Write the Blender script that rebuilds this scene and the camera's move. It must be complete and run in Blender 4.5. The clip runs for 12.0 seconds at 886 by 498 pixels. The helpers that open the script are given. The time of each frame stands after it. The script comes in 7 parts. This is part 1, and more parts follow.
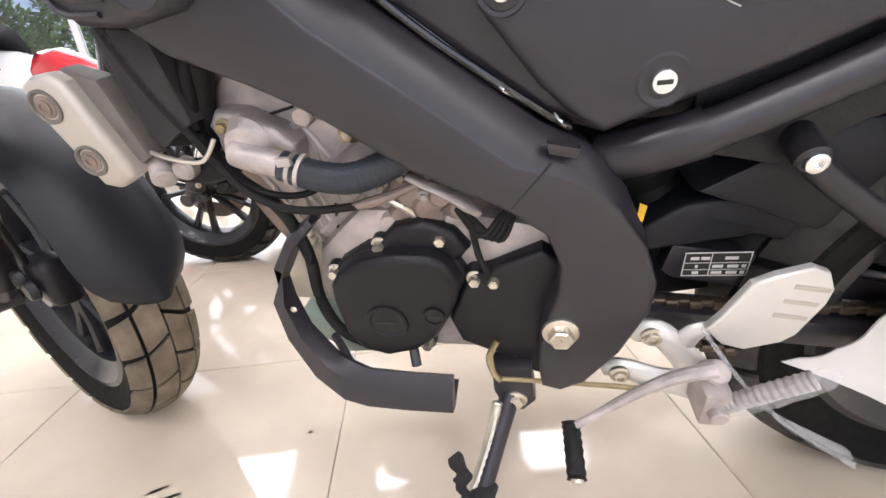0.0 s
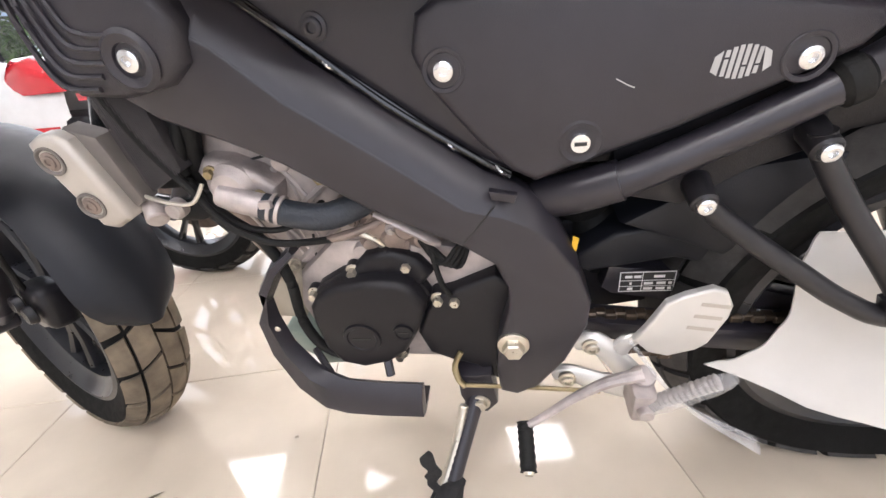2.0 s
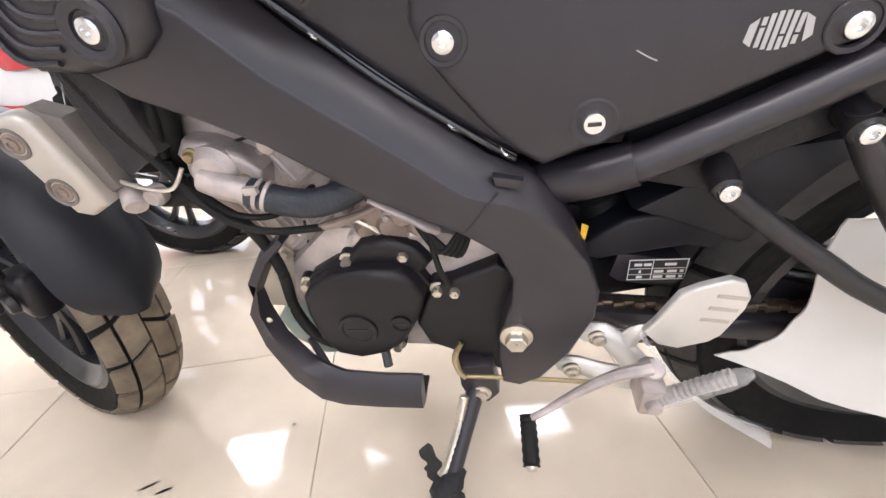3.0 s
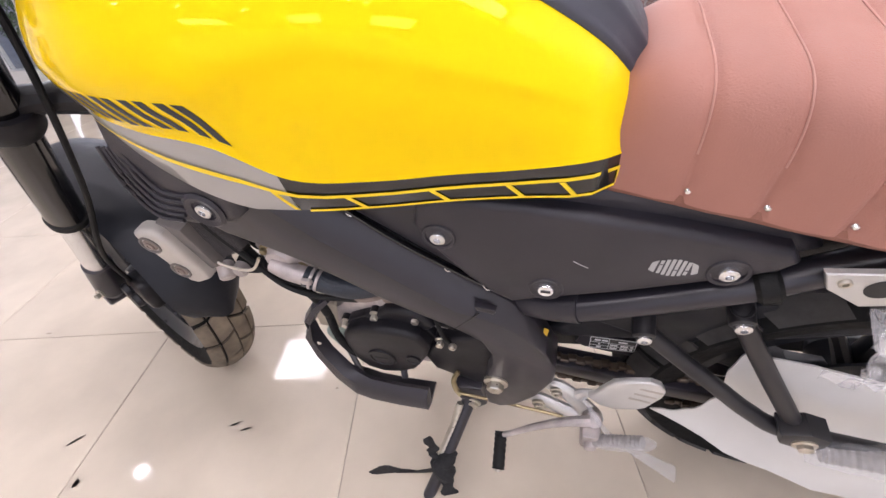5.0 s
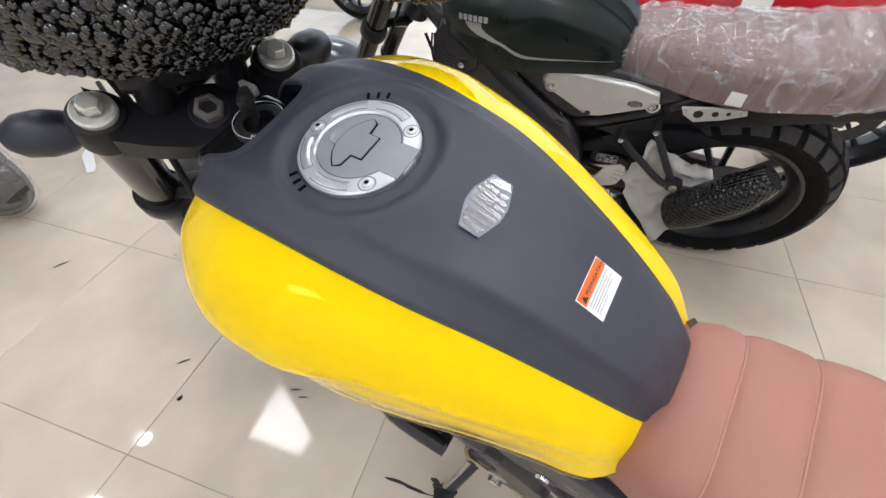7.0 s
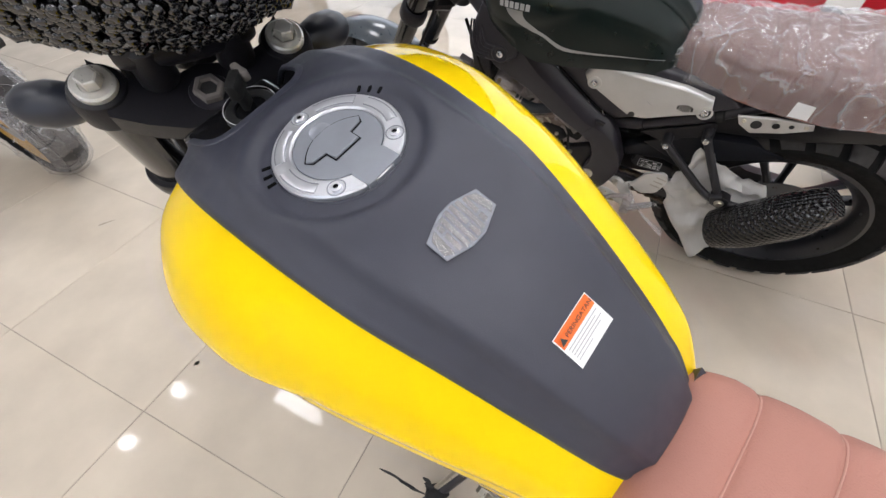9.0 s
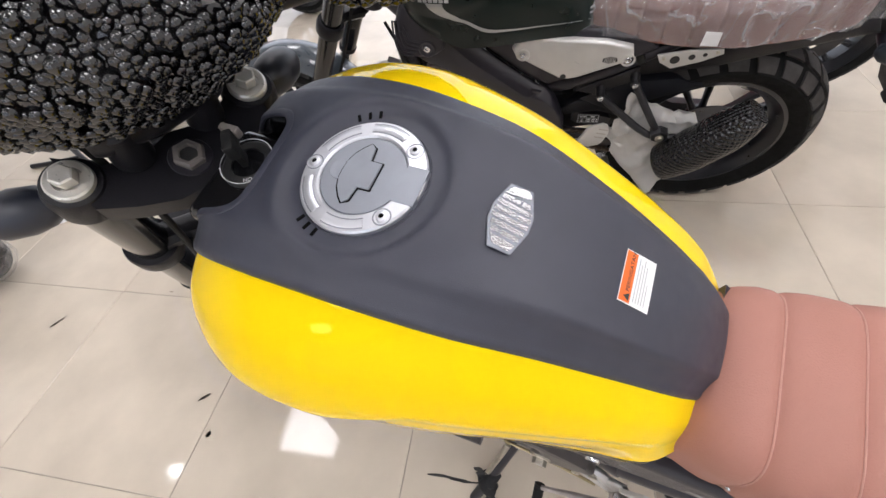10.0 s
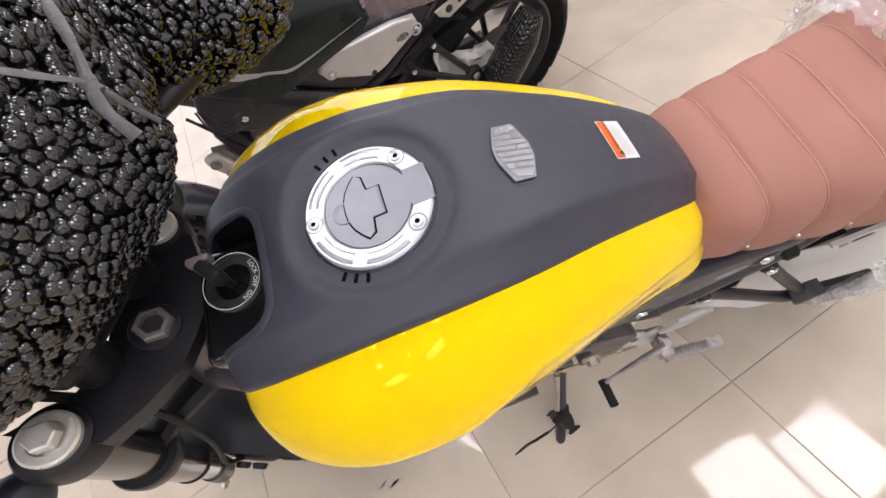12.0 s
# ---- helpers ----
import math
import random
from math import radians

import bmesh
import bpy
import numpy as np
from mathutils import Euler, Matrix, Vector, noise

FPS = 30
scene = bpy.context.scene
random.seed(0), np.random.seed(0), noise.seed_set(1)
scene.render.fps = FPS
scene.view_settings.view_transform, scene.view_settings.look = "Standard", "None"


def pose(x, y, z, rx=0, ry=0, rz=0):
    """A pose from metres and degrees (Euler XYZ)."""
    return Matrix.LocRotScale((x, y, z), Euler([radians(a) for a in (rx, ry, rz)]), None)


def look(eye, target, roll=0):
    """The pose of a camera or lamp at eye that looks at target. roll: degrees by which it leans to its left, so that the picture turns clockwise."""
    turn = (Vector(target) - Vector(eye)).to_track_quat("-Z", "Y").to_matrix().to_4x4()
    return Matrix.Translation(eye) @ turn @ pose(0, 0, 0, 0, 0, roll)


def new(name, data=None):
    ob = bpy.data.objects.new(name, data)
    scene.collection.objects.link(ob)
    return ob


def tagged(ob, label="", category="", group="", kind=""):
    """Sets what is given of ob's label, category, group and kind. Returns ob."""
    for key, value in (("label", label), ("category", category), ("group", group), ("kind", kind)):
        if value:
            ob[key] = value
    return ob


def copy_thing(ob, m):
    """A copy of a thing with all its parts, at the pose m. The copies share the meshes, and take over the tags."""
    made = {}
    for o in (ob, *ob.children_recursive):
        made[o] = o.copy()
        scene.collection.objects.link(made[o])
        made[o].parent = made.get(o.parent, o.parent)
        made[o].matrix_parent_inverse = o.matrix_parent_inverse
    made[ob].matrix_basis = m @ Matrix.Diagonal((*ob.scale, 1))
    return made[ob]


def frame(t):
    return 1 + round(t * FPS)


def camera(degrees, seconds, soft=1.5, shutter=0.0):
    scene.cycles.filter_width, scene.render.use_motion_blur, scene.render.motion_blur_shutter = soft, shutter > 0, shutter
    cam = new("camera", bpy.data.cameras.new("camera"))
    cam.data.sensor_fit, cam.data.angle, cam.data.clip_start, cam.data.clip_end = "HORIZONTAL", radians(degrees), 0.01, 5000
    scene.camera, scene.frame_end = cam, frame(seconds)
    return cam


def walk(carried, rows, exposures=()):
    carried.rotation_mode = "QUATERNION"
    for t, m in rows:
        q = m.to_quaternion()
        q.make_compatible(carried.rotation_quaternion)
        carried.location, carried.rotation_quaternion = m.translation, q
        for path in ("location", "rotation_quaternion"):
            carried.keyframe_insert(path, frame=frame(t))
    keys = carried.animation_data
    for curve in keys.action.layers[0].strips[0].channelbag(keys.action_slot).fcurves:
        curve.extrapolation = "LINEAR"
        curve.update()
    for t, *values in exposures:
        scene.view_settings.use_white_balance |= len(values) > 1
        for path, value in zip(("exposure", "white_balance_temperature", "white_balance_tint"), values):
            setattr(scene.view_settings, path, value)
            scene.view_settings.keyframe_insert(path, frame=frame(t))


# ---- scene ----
cam = camera(93.5, 12.0)
PATH = [
    (0, (-0.4, -0.195, 0.55), (-0.304, 1.66, -0.191), -4.7),
    (0.5, (-0.401, -0.21, 0.53), (-0.265, 1.656, -0.176), -4.8),
    (1, (-0.391, -0.226, 0.523), (-0.227, 1.642, -0.173), -5.0),
    (1.5, (-0.382, -0.232, 0.566), (-0.218, 1.629, -0.148), -5.1),
    (2, (-0.374, -0.241, 0.601), (-0.218, 1.602, -0.158), -5.2),
    (2.5, (-0.369, -0.226, 0.605), (-0.212, 1.596, -0.206), -5.3),
    (3, (-0.372, -0.21, 0.6), (-0.22, 1.591, -0.257), -5.4),
    (3.2, (-0.372, -0.203, 0.596), (-0.227, 1.589, -0.281), -5.6),
    (4.8, (-0.32, -0.216, 0.771), (-0.366, 1.423, -0.375), -5.5),
    (5, (-0.305, -0.227, 0.852), (-0.397, 1.38, -0.336), -5.4),
    (5.5, (-0.268, -0.222, 1.045), (-0.46, 1.293, -0.247), -4.8),
    (6, (-0.24, -0.195, 1.126), (-0.523, 1.248, -0.23), -3.6),
    (6.5, (-0.256, -0.128, 1.136), (-0.613, 1.252, -0.267), -2.1),
    (7, (-0.287, -0.076, 1.118), (-0.717, 1.245, -0.321), -0.2),
    (7.5, (-0.276, -0.041, 1.108), (-0.786, 1.216, -0.362), 1.6),
    (7.7, (-0.261, -0.03, 1.105), (-0.804, 1.201, -0.374), 2.2),
    (9.3, (-0.257, -0.023, 1.116), (-0.828, 1.188, -0.37), -0.5),
    (9.5, (-0.279, -0.032, 1.121), (-0.786, 1.2, -0.371), -2.8),
    (10, (-0.321, -0.05, 1.132), (-0.69, 1.209, -0.378), -9.2),
    (10.5, (-0.332, -0.029, 1.132), (-0.564, 1.233, -0.402), -16.0),
    (11, (-0.358, -0.01, 1.111), (-0.46, 1.236, -0.451), -22.5),
    (11.5, (-0.41, -0.033, 1.124), (-0.389, 1.192, -0.457), -28.0),
    (12, (-0.438, -0.059, 1.149), (-0.304, 1.166, -0.426), -29.7),
]
EXPOSURES = ((0, -0.19, 6220, 16), (3.2, -0.20, 6250, 16), (4.8, -0.56, 6200, 24), (5.2, -0.88, 6100, 20), (5.6, -1.08, 6050, 14), (6.0, -1.11, 6050, 11), (10.0, -1.06, 6200, 15), (12, -1.05, 6350, 19))
walk(cam, [(t, look(eye, target, roll)) for t, eye, target, roll in PATH], EXPOSURES)

# ---- world and light ----
world = bpy.data.worlds.new("daylight")
scene.world = world
world.use_nodes = True
sky = world.node_tree.nodes.new("ShaderNodeTexSky")
sky.sky_type, sky.sun_disc = "NISHITA", False
sky.sun_elevation, sky.sun_rotation = radians(50), radians(20)
world.node_tree.links.new(sky.outputs[0], world.node_tree.nodes["Background"].inputs[0])
world.node_tree.nodes["Background"].inputs[1].default_value = 0.12
CEILING = 2.8


def area(name, place, target, size, size_y, watts, colour=(1, 1, 1)):
    data = bpy.data.lights.new(name, "AREA")
    data.shape, data.size, data.size_y, data.energy, data.color = "RECTANGLE", size, size_y, watts, colour
    ob = new(name, data)
    ob.matrix_world = look(place, target)
    return ob


area("window_light", (-1.6, 4.05, 1.45), (-1.6, 0, 0.9), 5.6, 2.3, 140, (0.95, 0.98, 1.0))
area("entrance_light", (-1.0, -3.5, 1.25), (-1.0, 0, 0.8), 3.0, 2.3, 45, (0.97, 0.97, 1.0))

# ---- materials ----


def mat(name, base, rough=0.5, metal=0.0, vary=0.12, scale=18.0, grain=0.0, grain_scale=400.0, coat=0.0, spec=0.5, rvary=0.1, island=0.0, tint=None):
    """A surface with mottling at two scales and a fine relief."""
    m = bpy.data.materials.new(name)
    m.use_nodes = True
    nt = m.node_tree
    b = nt.nodes["Principled BSDF"]
    co = nt.nodes.new("ShaderNodeTexCoord")
    n1 = nt.nodes.new("ShaderNodeTexNoise")
    n1.inputs["Scale"].default_value, n1.inputs["Detail"].default_value = scale, 6
    nt.links.new(co.outputs["Object"], n1.inputs["Vector"])
    hsv = nt.nodes.new("ShaderNodeHueSaturation")
    hsv.inputs["Color"].default_value = (*base, 1)
    mr = nt.nodes.new("ShaderNodeMapRange")
    mr.inputs["From Min"].default_value, mr.inputs["From Max"].default_value = 0.3, 0.7
    mr.inputs["To Min"].default_value, mr.inputs["To Max"].default_value = 1 - vary, 1 + vary
    nt.links.new(n1.outputs["Fac"], mr.inputs["Value"])
    value = mr.outputs[0]
    if island:
        info = nt.nodes.new("ShaderNodeNewGeometry")
        mi = nt.nodes.new("ShaderNodeMapRange")
        mi.inputs["To Min"].default_value, mi.inputs["To Max"].default_value = 1 - island, 1 + island
        nt.links.new(info.outputs["Random Per Island"], mi.inputs["Value"])
        mm = nt.nodes.new("ShaderNodeMath")
        mm.operation = "MULTIPLY"
        nt.links.new(value, mm.inputs[0])
        nt.links.new(mi.outputs[0], mm.inputs[1])
        value = mm.outputs[0]
    nt.links.new(value, hsv.inputs["Value"])
    nt.links.new(hsv.outputs[0], b.inputs["Base Color"])
    n2 = nt.nodes.new("ShaderNodeTexNoise")
    n2.inputs["Scale"].default_value, n2.inputs["Detail"].default_value = scale * 3.1, 4
    nt.links.new(co.outputs["Object"], n2.inputs["Vector"])
    rr = nt.nodes.new("ShaderNodeMapRange")
    rr.inputs["From Min"].default_value, rr.inputs["From Max"].default_value = 0.3, 0.7
    rr.inputs["To Min"].default_value, rr.inputs["To Max"].default_value = max(rough * (1 - rvary), 0.01), min(rough * (1 + rvary), 1)
    nt.links.new(n2.outputs["Fac"], rr.inputs["Value"])
    nt.links.new(rr.outputs[0], b.inputs["Roughness"])
    b.inputs["Metallic"].default_value = metal
    b.inputs["Specular IOR Level"].default_value = spec
    b.inputs["Coat Weight"].default_value = coat
    if tint:
        b.inputs["Specular Tint"].default_value = (*tint, 1)
    b.inputs["Coat Roughness"].default_value = 0.04
    if grain:
        n3 = nt.nodes.new("ShaderNodeTexNoise")
        n3.inputs["Scale"].default_value, n3.inputs["Detail"].default_value = grain_scale, 3
        nt.links.new(co.outputs["Object"], n3.inputs["Vector"])
        bump = nt.nodes.new("ShaderNodeBump")
        bump.inputs["Strength"].default_value, bump.inputs["Distance"].default_value = grain, 0.001
        nt.links.new(n3.outputs["Fac"], bump.inputs["Height"])
        nt.links.new(bump.outputs[0], b.inputs["Normal"])
    return m


def glow(name, colour, strength):
    m = bpy.data.materials.new(name)
    m.use_nodes = True
    b = m.node_tree.nodes["Principled BSDF"]
    b.inputs["Base Color"].default_value = (*colour, 1)
    b.inputs["Emission Color"].default_value = (*colour, 1)
    b.inputs["Emission Strength"].default_value = strength
    return m


def glass(name, colour=(1, 1, 1), rough=0.02, bump_scale=0.0, bump=0.0, alpha=1.0):
    m = bpy.data.materials.new(name)
    m.use_nodes = True
    nt = m.node_tree
    b = nt.nodes["Principled BSDF"]
    b.inputs["Base Color"].default_value = (*colour, 1)
    b.inputs["Roughness"].default_value = rough
    b.inputs["IOR"].default_value = 1.45
    b.inputs["Alpha"].default_value = alpha
    if alpha == 1.0:
        b.inputs["Transmission Weight"].default_value = 1.0
    if bump:
        co = nt.nodes.new("ShaderNodeTexCoord")
        n = nt.nodes.new("ShaderNodeTexNoise")
        n.inputs["Scale"].default_value, n.inputs["Detail"].default_value, n.inputs["Distortion"].default_value = bump_scale, 5, 1.2
        bp = nt.nodes.new("ShaderNodeBump")
        bp.inputs["Strength"].default_value, bp.inputs["Distance"].default_value = bump, 0.01
        nt.links.new(co.outputs["Object"], n.inputs["Vector"])
        nt.links.new(n.outputs["Fac"], bp.inputs["Height"])
        nt.links.new(bp.outputs[0], b.inputs["Normal"])
    return m


M_YELLOW = mat("yellow_lacquer", (0.90, 0.615, 0.0), 0.02, vary=0.0, scale=6, spec=0.22, rvary=0.0, tint=(1.0, 0.86, 0.15))
M_GREEN = mat("dark_green_lacquer", (0.005, 0.011, 0.010), 0.30, vary=0.05, scale=6, spec=0.35)
M_SILVERSTRIPE = mat("silver_stripe", (0.45, 0.46, 0.47), 0.3, metal=0.6, vary=0.03, coat=0.8)
M_TANKTOP = mat("matt_charcoal_plastic", (0.036, 0.038, 0.054), 0.46, vary=0.05, scale=30, grain=0.25, grain_scale=1500)
M_FRAME = mat("satin_black_paint", (0.023, 0.021, 0.027), 0.31, spec=0.5, vary=0.08, scale=20)
M_SATIN = mat("black_powder_coat", (0.015, 0.0142, 0.0165), 0.36, vary=0.08, scale=25)
M_PANEL = mat("matt_black_plastic", (0.0255, 0.0235, 0.030), 0.34, spec=0.46, vary=0.08, scale=25, grain=0.35, grain_scale=1400)
M_ENGBLACK = mat("black_engine_paint", (0.0095, 0.009, 0.0115), 0.36, vary=0.1, scale=30, grain=0.3, grain_scale=700, spec=0.3)
M_DULL = mat("dull_black_plastic", (0.006, 0.0058, 0.0065), 0.5, vary=0.1, scale=30, grain=0.2, grain_scale=900, spec=0.22)
M_GLOSSBLACK = mat("gloss_black", (0.006, 0.006, 0.007), 0.18, vary=0.05, coat=0.5)
M_RIM = mat("dark_alloy", (0.018, 0.019, 0.023), 0.3, metal=0.3, vary=0.06, coat=0.3)
M_MUD = mat("blue_black_plastic", (0.010, 0.011, 0.015), 0.42, vary=0.1, scale=25, grain=0.25, grain_scale=1200, spec=0.3)
M_GUARD = mat("dull_silver_paint", (0.46, 0.43, 0.39), 0.42, metal=0.3, vary=0.08, scale=20, grain=0.15)
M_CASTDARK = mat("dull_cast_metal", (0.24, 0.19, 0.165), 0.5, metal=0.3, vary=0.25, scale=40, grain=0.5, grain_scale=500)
M_RUBBER = mat("black_rubber", (0.012, 0.012, 0.012), 0.6, vary=0.2, scale=40, grain=0.4, grain_scale=500, spec=0.2)
M_TYRE = mat("tyre_rubber", (0.009, 0.009, 0.009), 0.75, spec=0.12, vary=0.25, scale=25, grain=0.4, grain_scale=500)
M_DUSTY = mat("dusty_tread", (0.155, 0.125, 0.09), 0.9, vary=0.3, scale=30, grain=0.5, grain_scale=400, island=0.12)
M_DARKTREAD = mat("dark_tread", (0.045, 0.042, 0.04), 0.85, vary=0.22, scale=30, grain=0.5, grain_scale=400, island=0.12)
M_ALU = mat("cast_aluminium", (0.455, 0.41, 0.395), 0.40, metal=0.4, vary=0.34, scale=28, grain=0.5, grain_scale=600)
M_ALUPAINT = mat("silver_paint", (0.62, 0.61, 0.59), 0.38, metal=0.45, vary=0.05, scale=20, grain=0.1)
M_STEEL = mat("zinc_steel", (0.62, 0.58, 0.50), 0.3, metal=0.9, vary=0.1, scale=60)
M_BRASS = mat("yellow_zinc", (0.32, 0.26, 0.15), 0.35, metal=0.85, vary=0.15, scale=60)
M_CHROME = mat("bright_metal", (0.74, 0.75, 0.77), 0.2, metal=0.95, vary=0.05, scale=40)
M_CAPRING = mat("brushed_aluminium", (0.66, 0.67, 0.71), 0.34, metal=0.75, vary=0.04, scale=40, grain=0.1, grain_scale=900)
M_FORKCAP = mat("bright_fork_cap", (0.70, 0.68, 0.63), 0.30, metal=0.45, vary=0.06, scale=50, grain=0.2)
M_WARMGREY = mat("warm_grey_plate", (0.15, 0.135, 0.125), 0.5, metal=0.2, vary=0.1, scale=30)
M_CAPGREY = mat("grey_anodised", (0.27, 0.285, 0.32), 0.45, metal=0.4, vary=0.05, scale=40)
M_SEAT = mat("tan_leatherette", (0.365, 0.170, 0.130), 0.55, vary=0.07, scale=8, grain=0.5, grain_scale=700, spec=0.35)
M_SEATDARK = mat("dusky_leatherette", (0.17, 0.09, 0.078), 0.55, vary=0.07, scale=8, grain=0.5, grain_scale=700, spec=0.35)
M_SEATEDGE = mat("brown_leatherette", (0.22, 0.09, 0.06), 0.5, vary=0.08, scale=12, grain=0.4, grain_scale=700)
M_THREAD = mat("pink_thread", (0.46, 0.25, 0.20), 0.7, vary=0.1)
M_RADCORE = mat("radiator_fins", (0.055, 0.052, 0.056), 0.5, metal=0.4, vary=0.15, scale=60)
M_CREAM = mat("cream_plastic", (0.50, 0.45, 0.36), 0.5, vary=0.08)
M_COOLANT = mat("pale_green_plastic", (0.34, 0.42, 0.37), 0.45, vary=0.08)
M_WHITE = mat("white_print", (0.82, 0.82, 0.82), 0.5, vary=0.02)
M_ORANGE = mat("orange_print", (0.85, 0.16, 0.02), 0.45, vary=0.02)
M_SLOT = mat("black_slot", (0.002, 0.002, 0.002), 0.95, vary=0.05, spec=0.1)
M_INK = mat("black_print", (0.02, 0.02, 0.02), 0.5, vary=0.02)
M_YELLOWPRINT = mat("yellow_print", (0.86, 0.62, 0.0), 0.35, vary=0.02)
M_GREYBAND = mat("satin_grey_lacquer", (0.36, 0.35, 0.34), 0.35, metal=0.3, vary=0.04, coat=0.5)
M_GREYPRINT = mat("grey_print", (0.42, 0.42, 0.42), 0.5, vary=0.02)
M_CHAIN = mat("oily_chain", (0.10, 0.075, 0.055), 0.4, metal=0.7, vary=0.3, scale=80)
M_WRAP = mat("white_foam_sheet", (0.62, 0.61, 0.59), 0.55, vary=0.05, scale=10, grain=0.3, grain_scale=60)
M_PLASTIC = glass("clear_film", (0.95, 0.95, 0.97), 0.14, 45.0, 1.0, alpha=0.20)


def creased_film(name, clear=0.07, sheen=0.75, depth=0.8, rough=0.16, soft=0.03):
    """Thin clear film; whiter, denser lines paint the sheen along its creases."""
    m = bpy.data.materials.new(name)
    m.use_nodes = True
    nt = m.node_tree
    b = nt.nodes["Principled BSDF"]
    b.inputs["Base Color"].default_value = (0.92, 0.91, 0.93, 1)
    b.inputs["Roughness"].default_value = rough
    b.inputs["Specular IOR Level"].default_value = 0.9
    co = nt.nodes.new("ShaderNodeTexCoord")
    masks = []
    for scale, power in ((26.0, soft), (58.0, 0.7 * soft)):
        n = nt.nodes.new("ShaderNodeTexNoise")
        n.inputs["Scale"].default_value, n.inputs["Detail"].default_value, n.inputs["Distortion"].default_value = scale, 2, 0.5
        mp = nt.nodes.new("ShaderNodeMapping")
        mp.inputs["Scale"].default_value = (0.55, 0.5, 0.4) if scale < 50 else (1.0, 0.35, 0.3)
        mp.inputs["Rotation"].default_value = (0.3, 0.9, 0.5 if scale < 50 else -0.3)
        nt.links.new(co.outputs["Object"], mp.inputs["Vector"])
        nt.links.new(mp.outputs[0], n.inputs["Vector"])
        off = nt.nodes.new("ShaderNodeMath")
        off.operation, off.inputs[1].default_value = "SUBTRACT", 0.5
        nt.links.new(n.outputs["Fac"], off.inputs[0])
        fold = nt.nodes.new("ShaderNodeMath")
        fold.operation = "ABSOLUTE"
        nt.links.new(off.outputs[0], fold.inputs[0])
        q = nt.nodes.new("ShaderNodeMapRange")
        q.inputs["From Min"].default_value, q.inputs["From Max"].default_value = 0.0, power
        q.inputs["To Min"].default_value, q.inputs["To Max"].default_value = 1.0, 0.0
        nt.links.new(fold.outputs[0], q.inputs["Value"])
        prev = q.outputs[0]
        masks.append(prev)
    mx = nt.nodes.new("ShaderNodeMath")
    mx.operation = "MAXIMUM"
    nt.links.new(masks[0], mx.inputs[0])
    half = nt.nodes.new("ShaderNodeMath")
    half.operation, half.inputs[1].default_value = "MULTIPLY", 0.45
    nt.links.new(masks[1], half.inputs[0])
    nt.links.new(half.outputs[0], mx.inputs[1])
    # alpha rises along the folds, which puts their white sheen into the colour
    al = nt.nodes.new("ShaderNodeMapRange")
    al.inputs["To Min"].default_value, al.inputs["To Max"].default_value = clear, sheen
    nt.links.new(mx.outputs[0], al.inputs["Value"])
    nt.links.new(al.outputs[0], b.inputs["Alpha"])
    bp = nt.nodes.new("ShaderNodeBump")
    bp.inputs["Strength"].default_value, bp.inputs["Distance"].default_value = depth, 0.006
    nt.links.new(mx.outputs[0], bp.inputs["Height"])
    nt.links.new(bp.outputs[0], b.inputs["Normal"])
    return m


M_FILM = creased_film("creased_clear_film", 0.15, 0.32, 0.8, 0.08, 0.05)
M_BUNCHED = creased_film("bunched_milky_film", 0.24, 0.58, 0.9, 0.10)
M_BUBBLE = mat("black_bubble_film", (0.0022, 0.0019, 0.0026), 0.06, vary=0.3, scale=60, grain=0.3, grain_scale=150, spec=0.95, island=0.4)
M_BUBBLE.node_tree.nodes["Bump"].inputs["Distance"].default_value = 0.0025
M_BUBBLEROLL = mat("black_bubble_roll", (0.006, 0.006, 0.007), 0.15, vary=0.2, spec=0.5)
cells = M_BUBBLEROLL.node_tree.nodes.new("ShaderNodeTexVoronoi")
cells.inputs["Scale"].default_value = 100.0
cells.inputs["Randomness"].default_value = 0.15
relief = M_BUBBLEROLL.node_tree.nodes.new("ShaderNodeBump")
relief.invert = True
relief.inputs["Strength"].default_value, relief.inputs["Distance"].default_value = 1.0, 0.006
coords = M_BUBBLEROLL.node_tree.nodes.new("ShaderNodeTexCoord")
M_BUBBLEROLL.node_tree.links.new(coords.outputs["Object"], cells.inputs["Vector"])
M_BUBBLEROLL.node_tree.links.new(cells.outputs["Distance"], relief.inputs["Height"])
M_BUBBLEROLL.node_tree.links.new(relief.outputs[0], M_BUBBLEROLL.node_tree.nodes["Principled BSDF"].inputs["Normal"])
M_STRAW = mat("grey_raffia", (0.10, 0.097, 0.097), 0.5, vary=0.3, scale=80, grain=0.8, grain_scale=300)
M_STRAP = mat("black_fabric", (0.015, 0.015, 0.016), 0.85, vary=0.2, scale=60, grain=0.6, grain_scale=900)
M_HOSE = mat("blue_black_hose", (0.020, 0.026, 0.036), 0.55, vary=0.2, scale=60, grain=0.8, grain_scale=260)
M_WALL = mat("white_wall_paint", (0.80, 0.80, 0.79), 0.7, vary=0.03, scale=2.0, grain=0.15, grain_scale=200)
M_CEIL = mat("grey_ceiling_paint", (0.42, 0.42, 0.42), 0.8, vary=0.02, scale=2.0)
M_TILE = mat("polished_tile", (0.620, 0.542, 0.440), 0.06, vary=0.12, scale=4.0, coat=0.0, rvary=0.8, grain=0.06, grain_scale=14)
M_GROUT = mat("tile_joint", (0.36, 0.32, 0.27), 0.8, vary=0.15, scale=20)
M_PANELLIGHT = glow("light_panel", (1.0, 0.98, 0.95), 27.0)
M_DOWNLIGHT = glow("downlight", (1.0, 0.97, 0.92), 110.0)
M_REDLACQ = mat("red_lacquer", (0.55, 0.02, 0.03), 0.2, vary=0.05, coat=1.0)
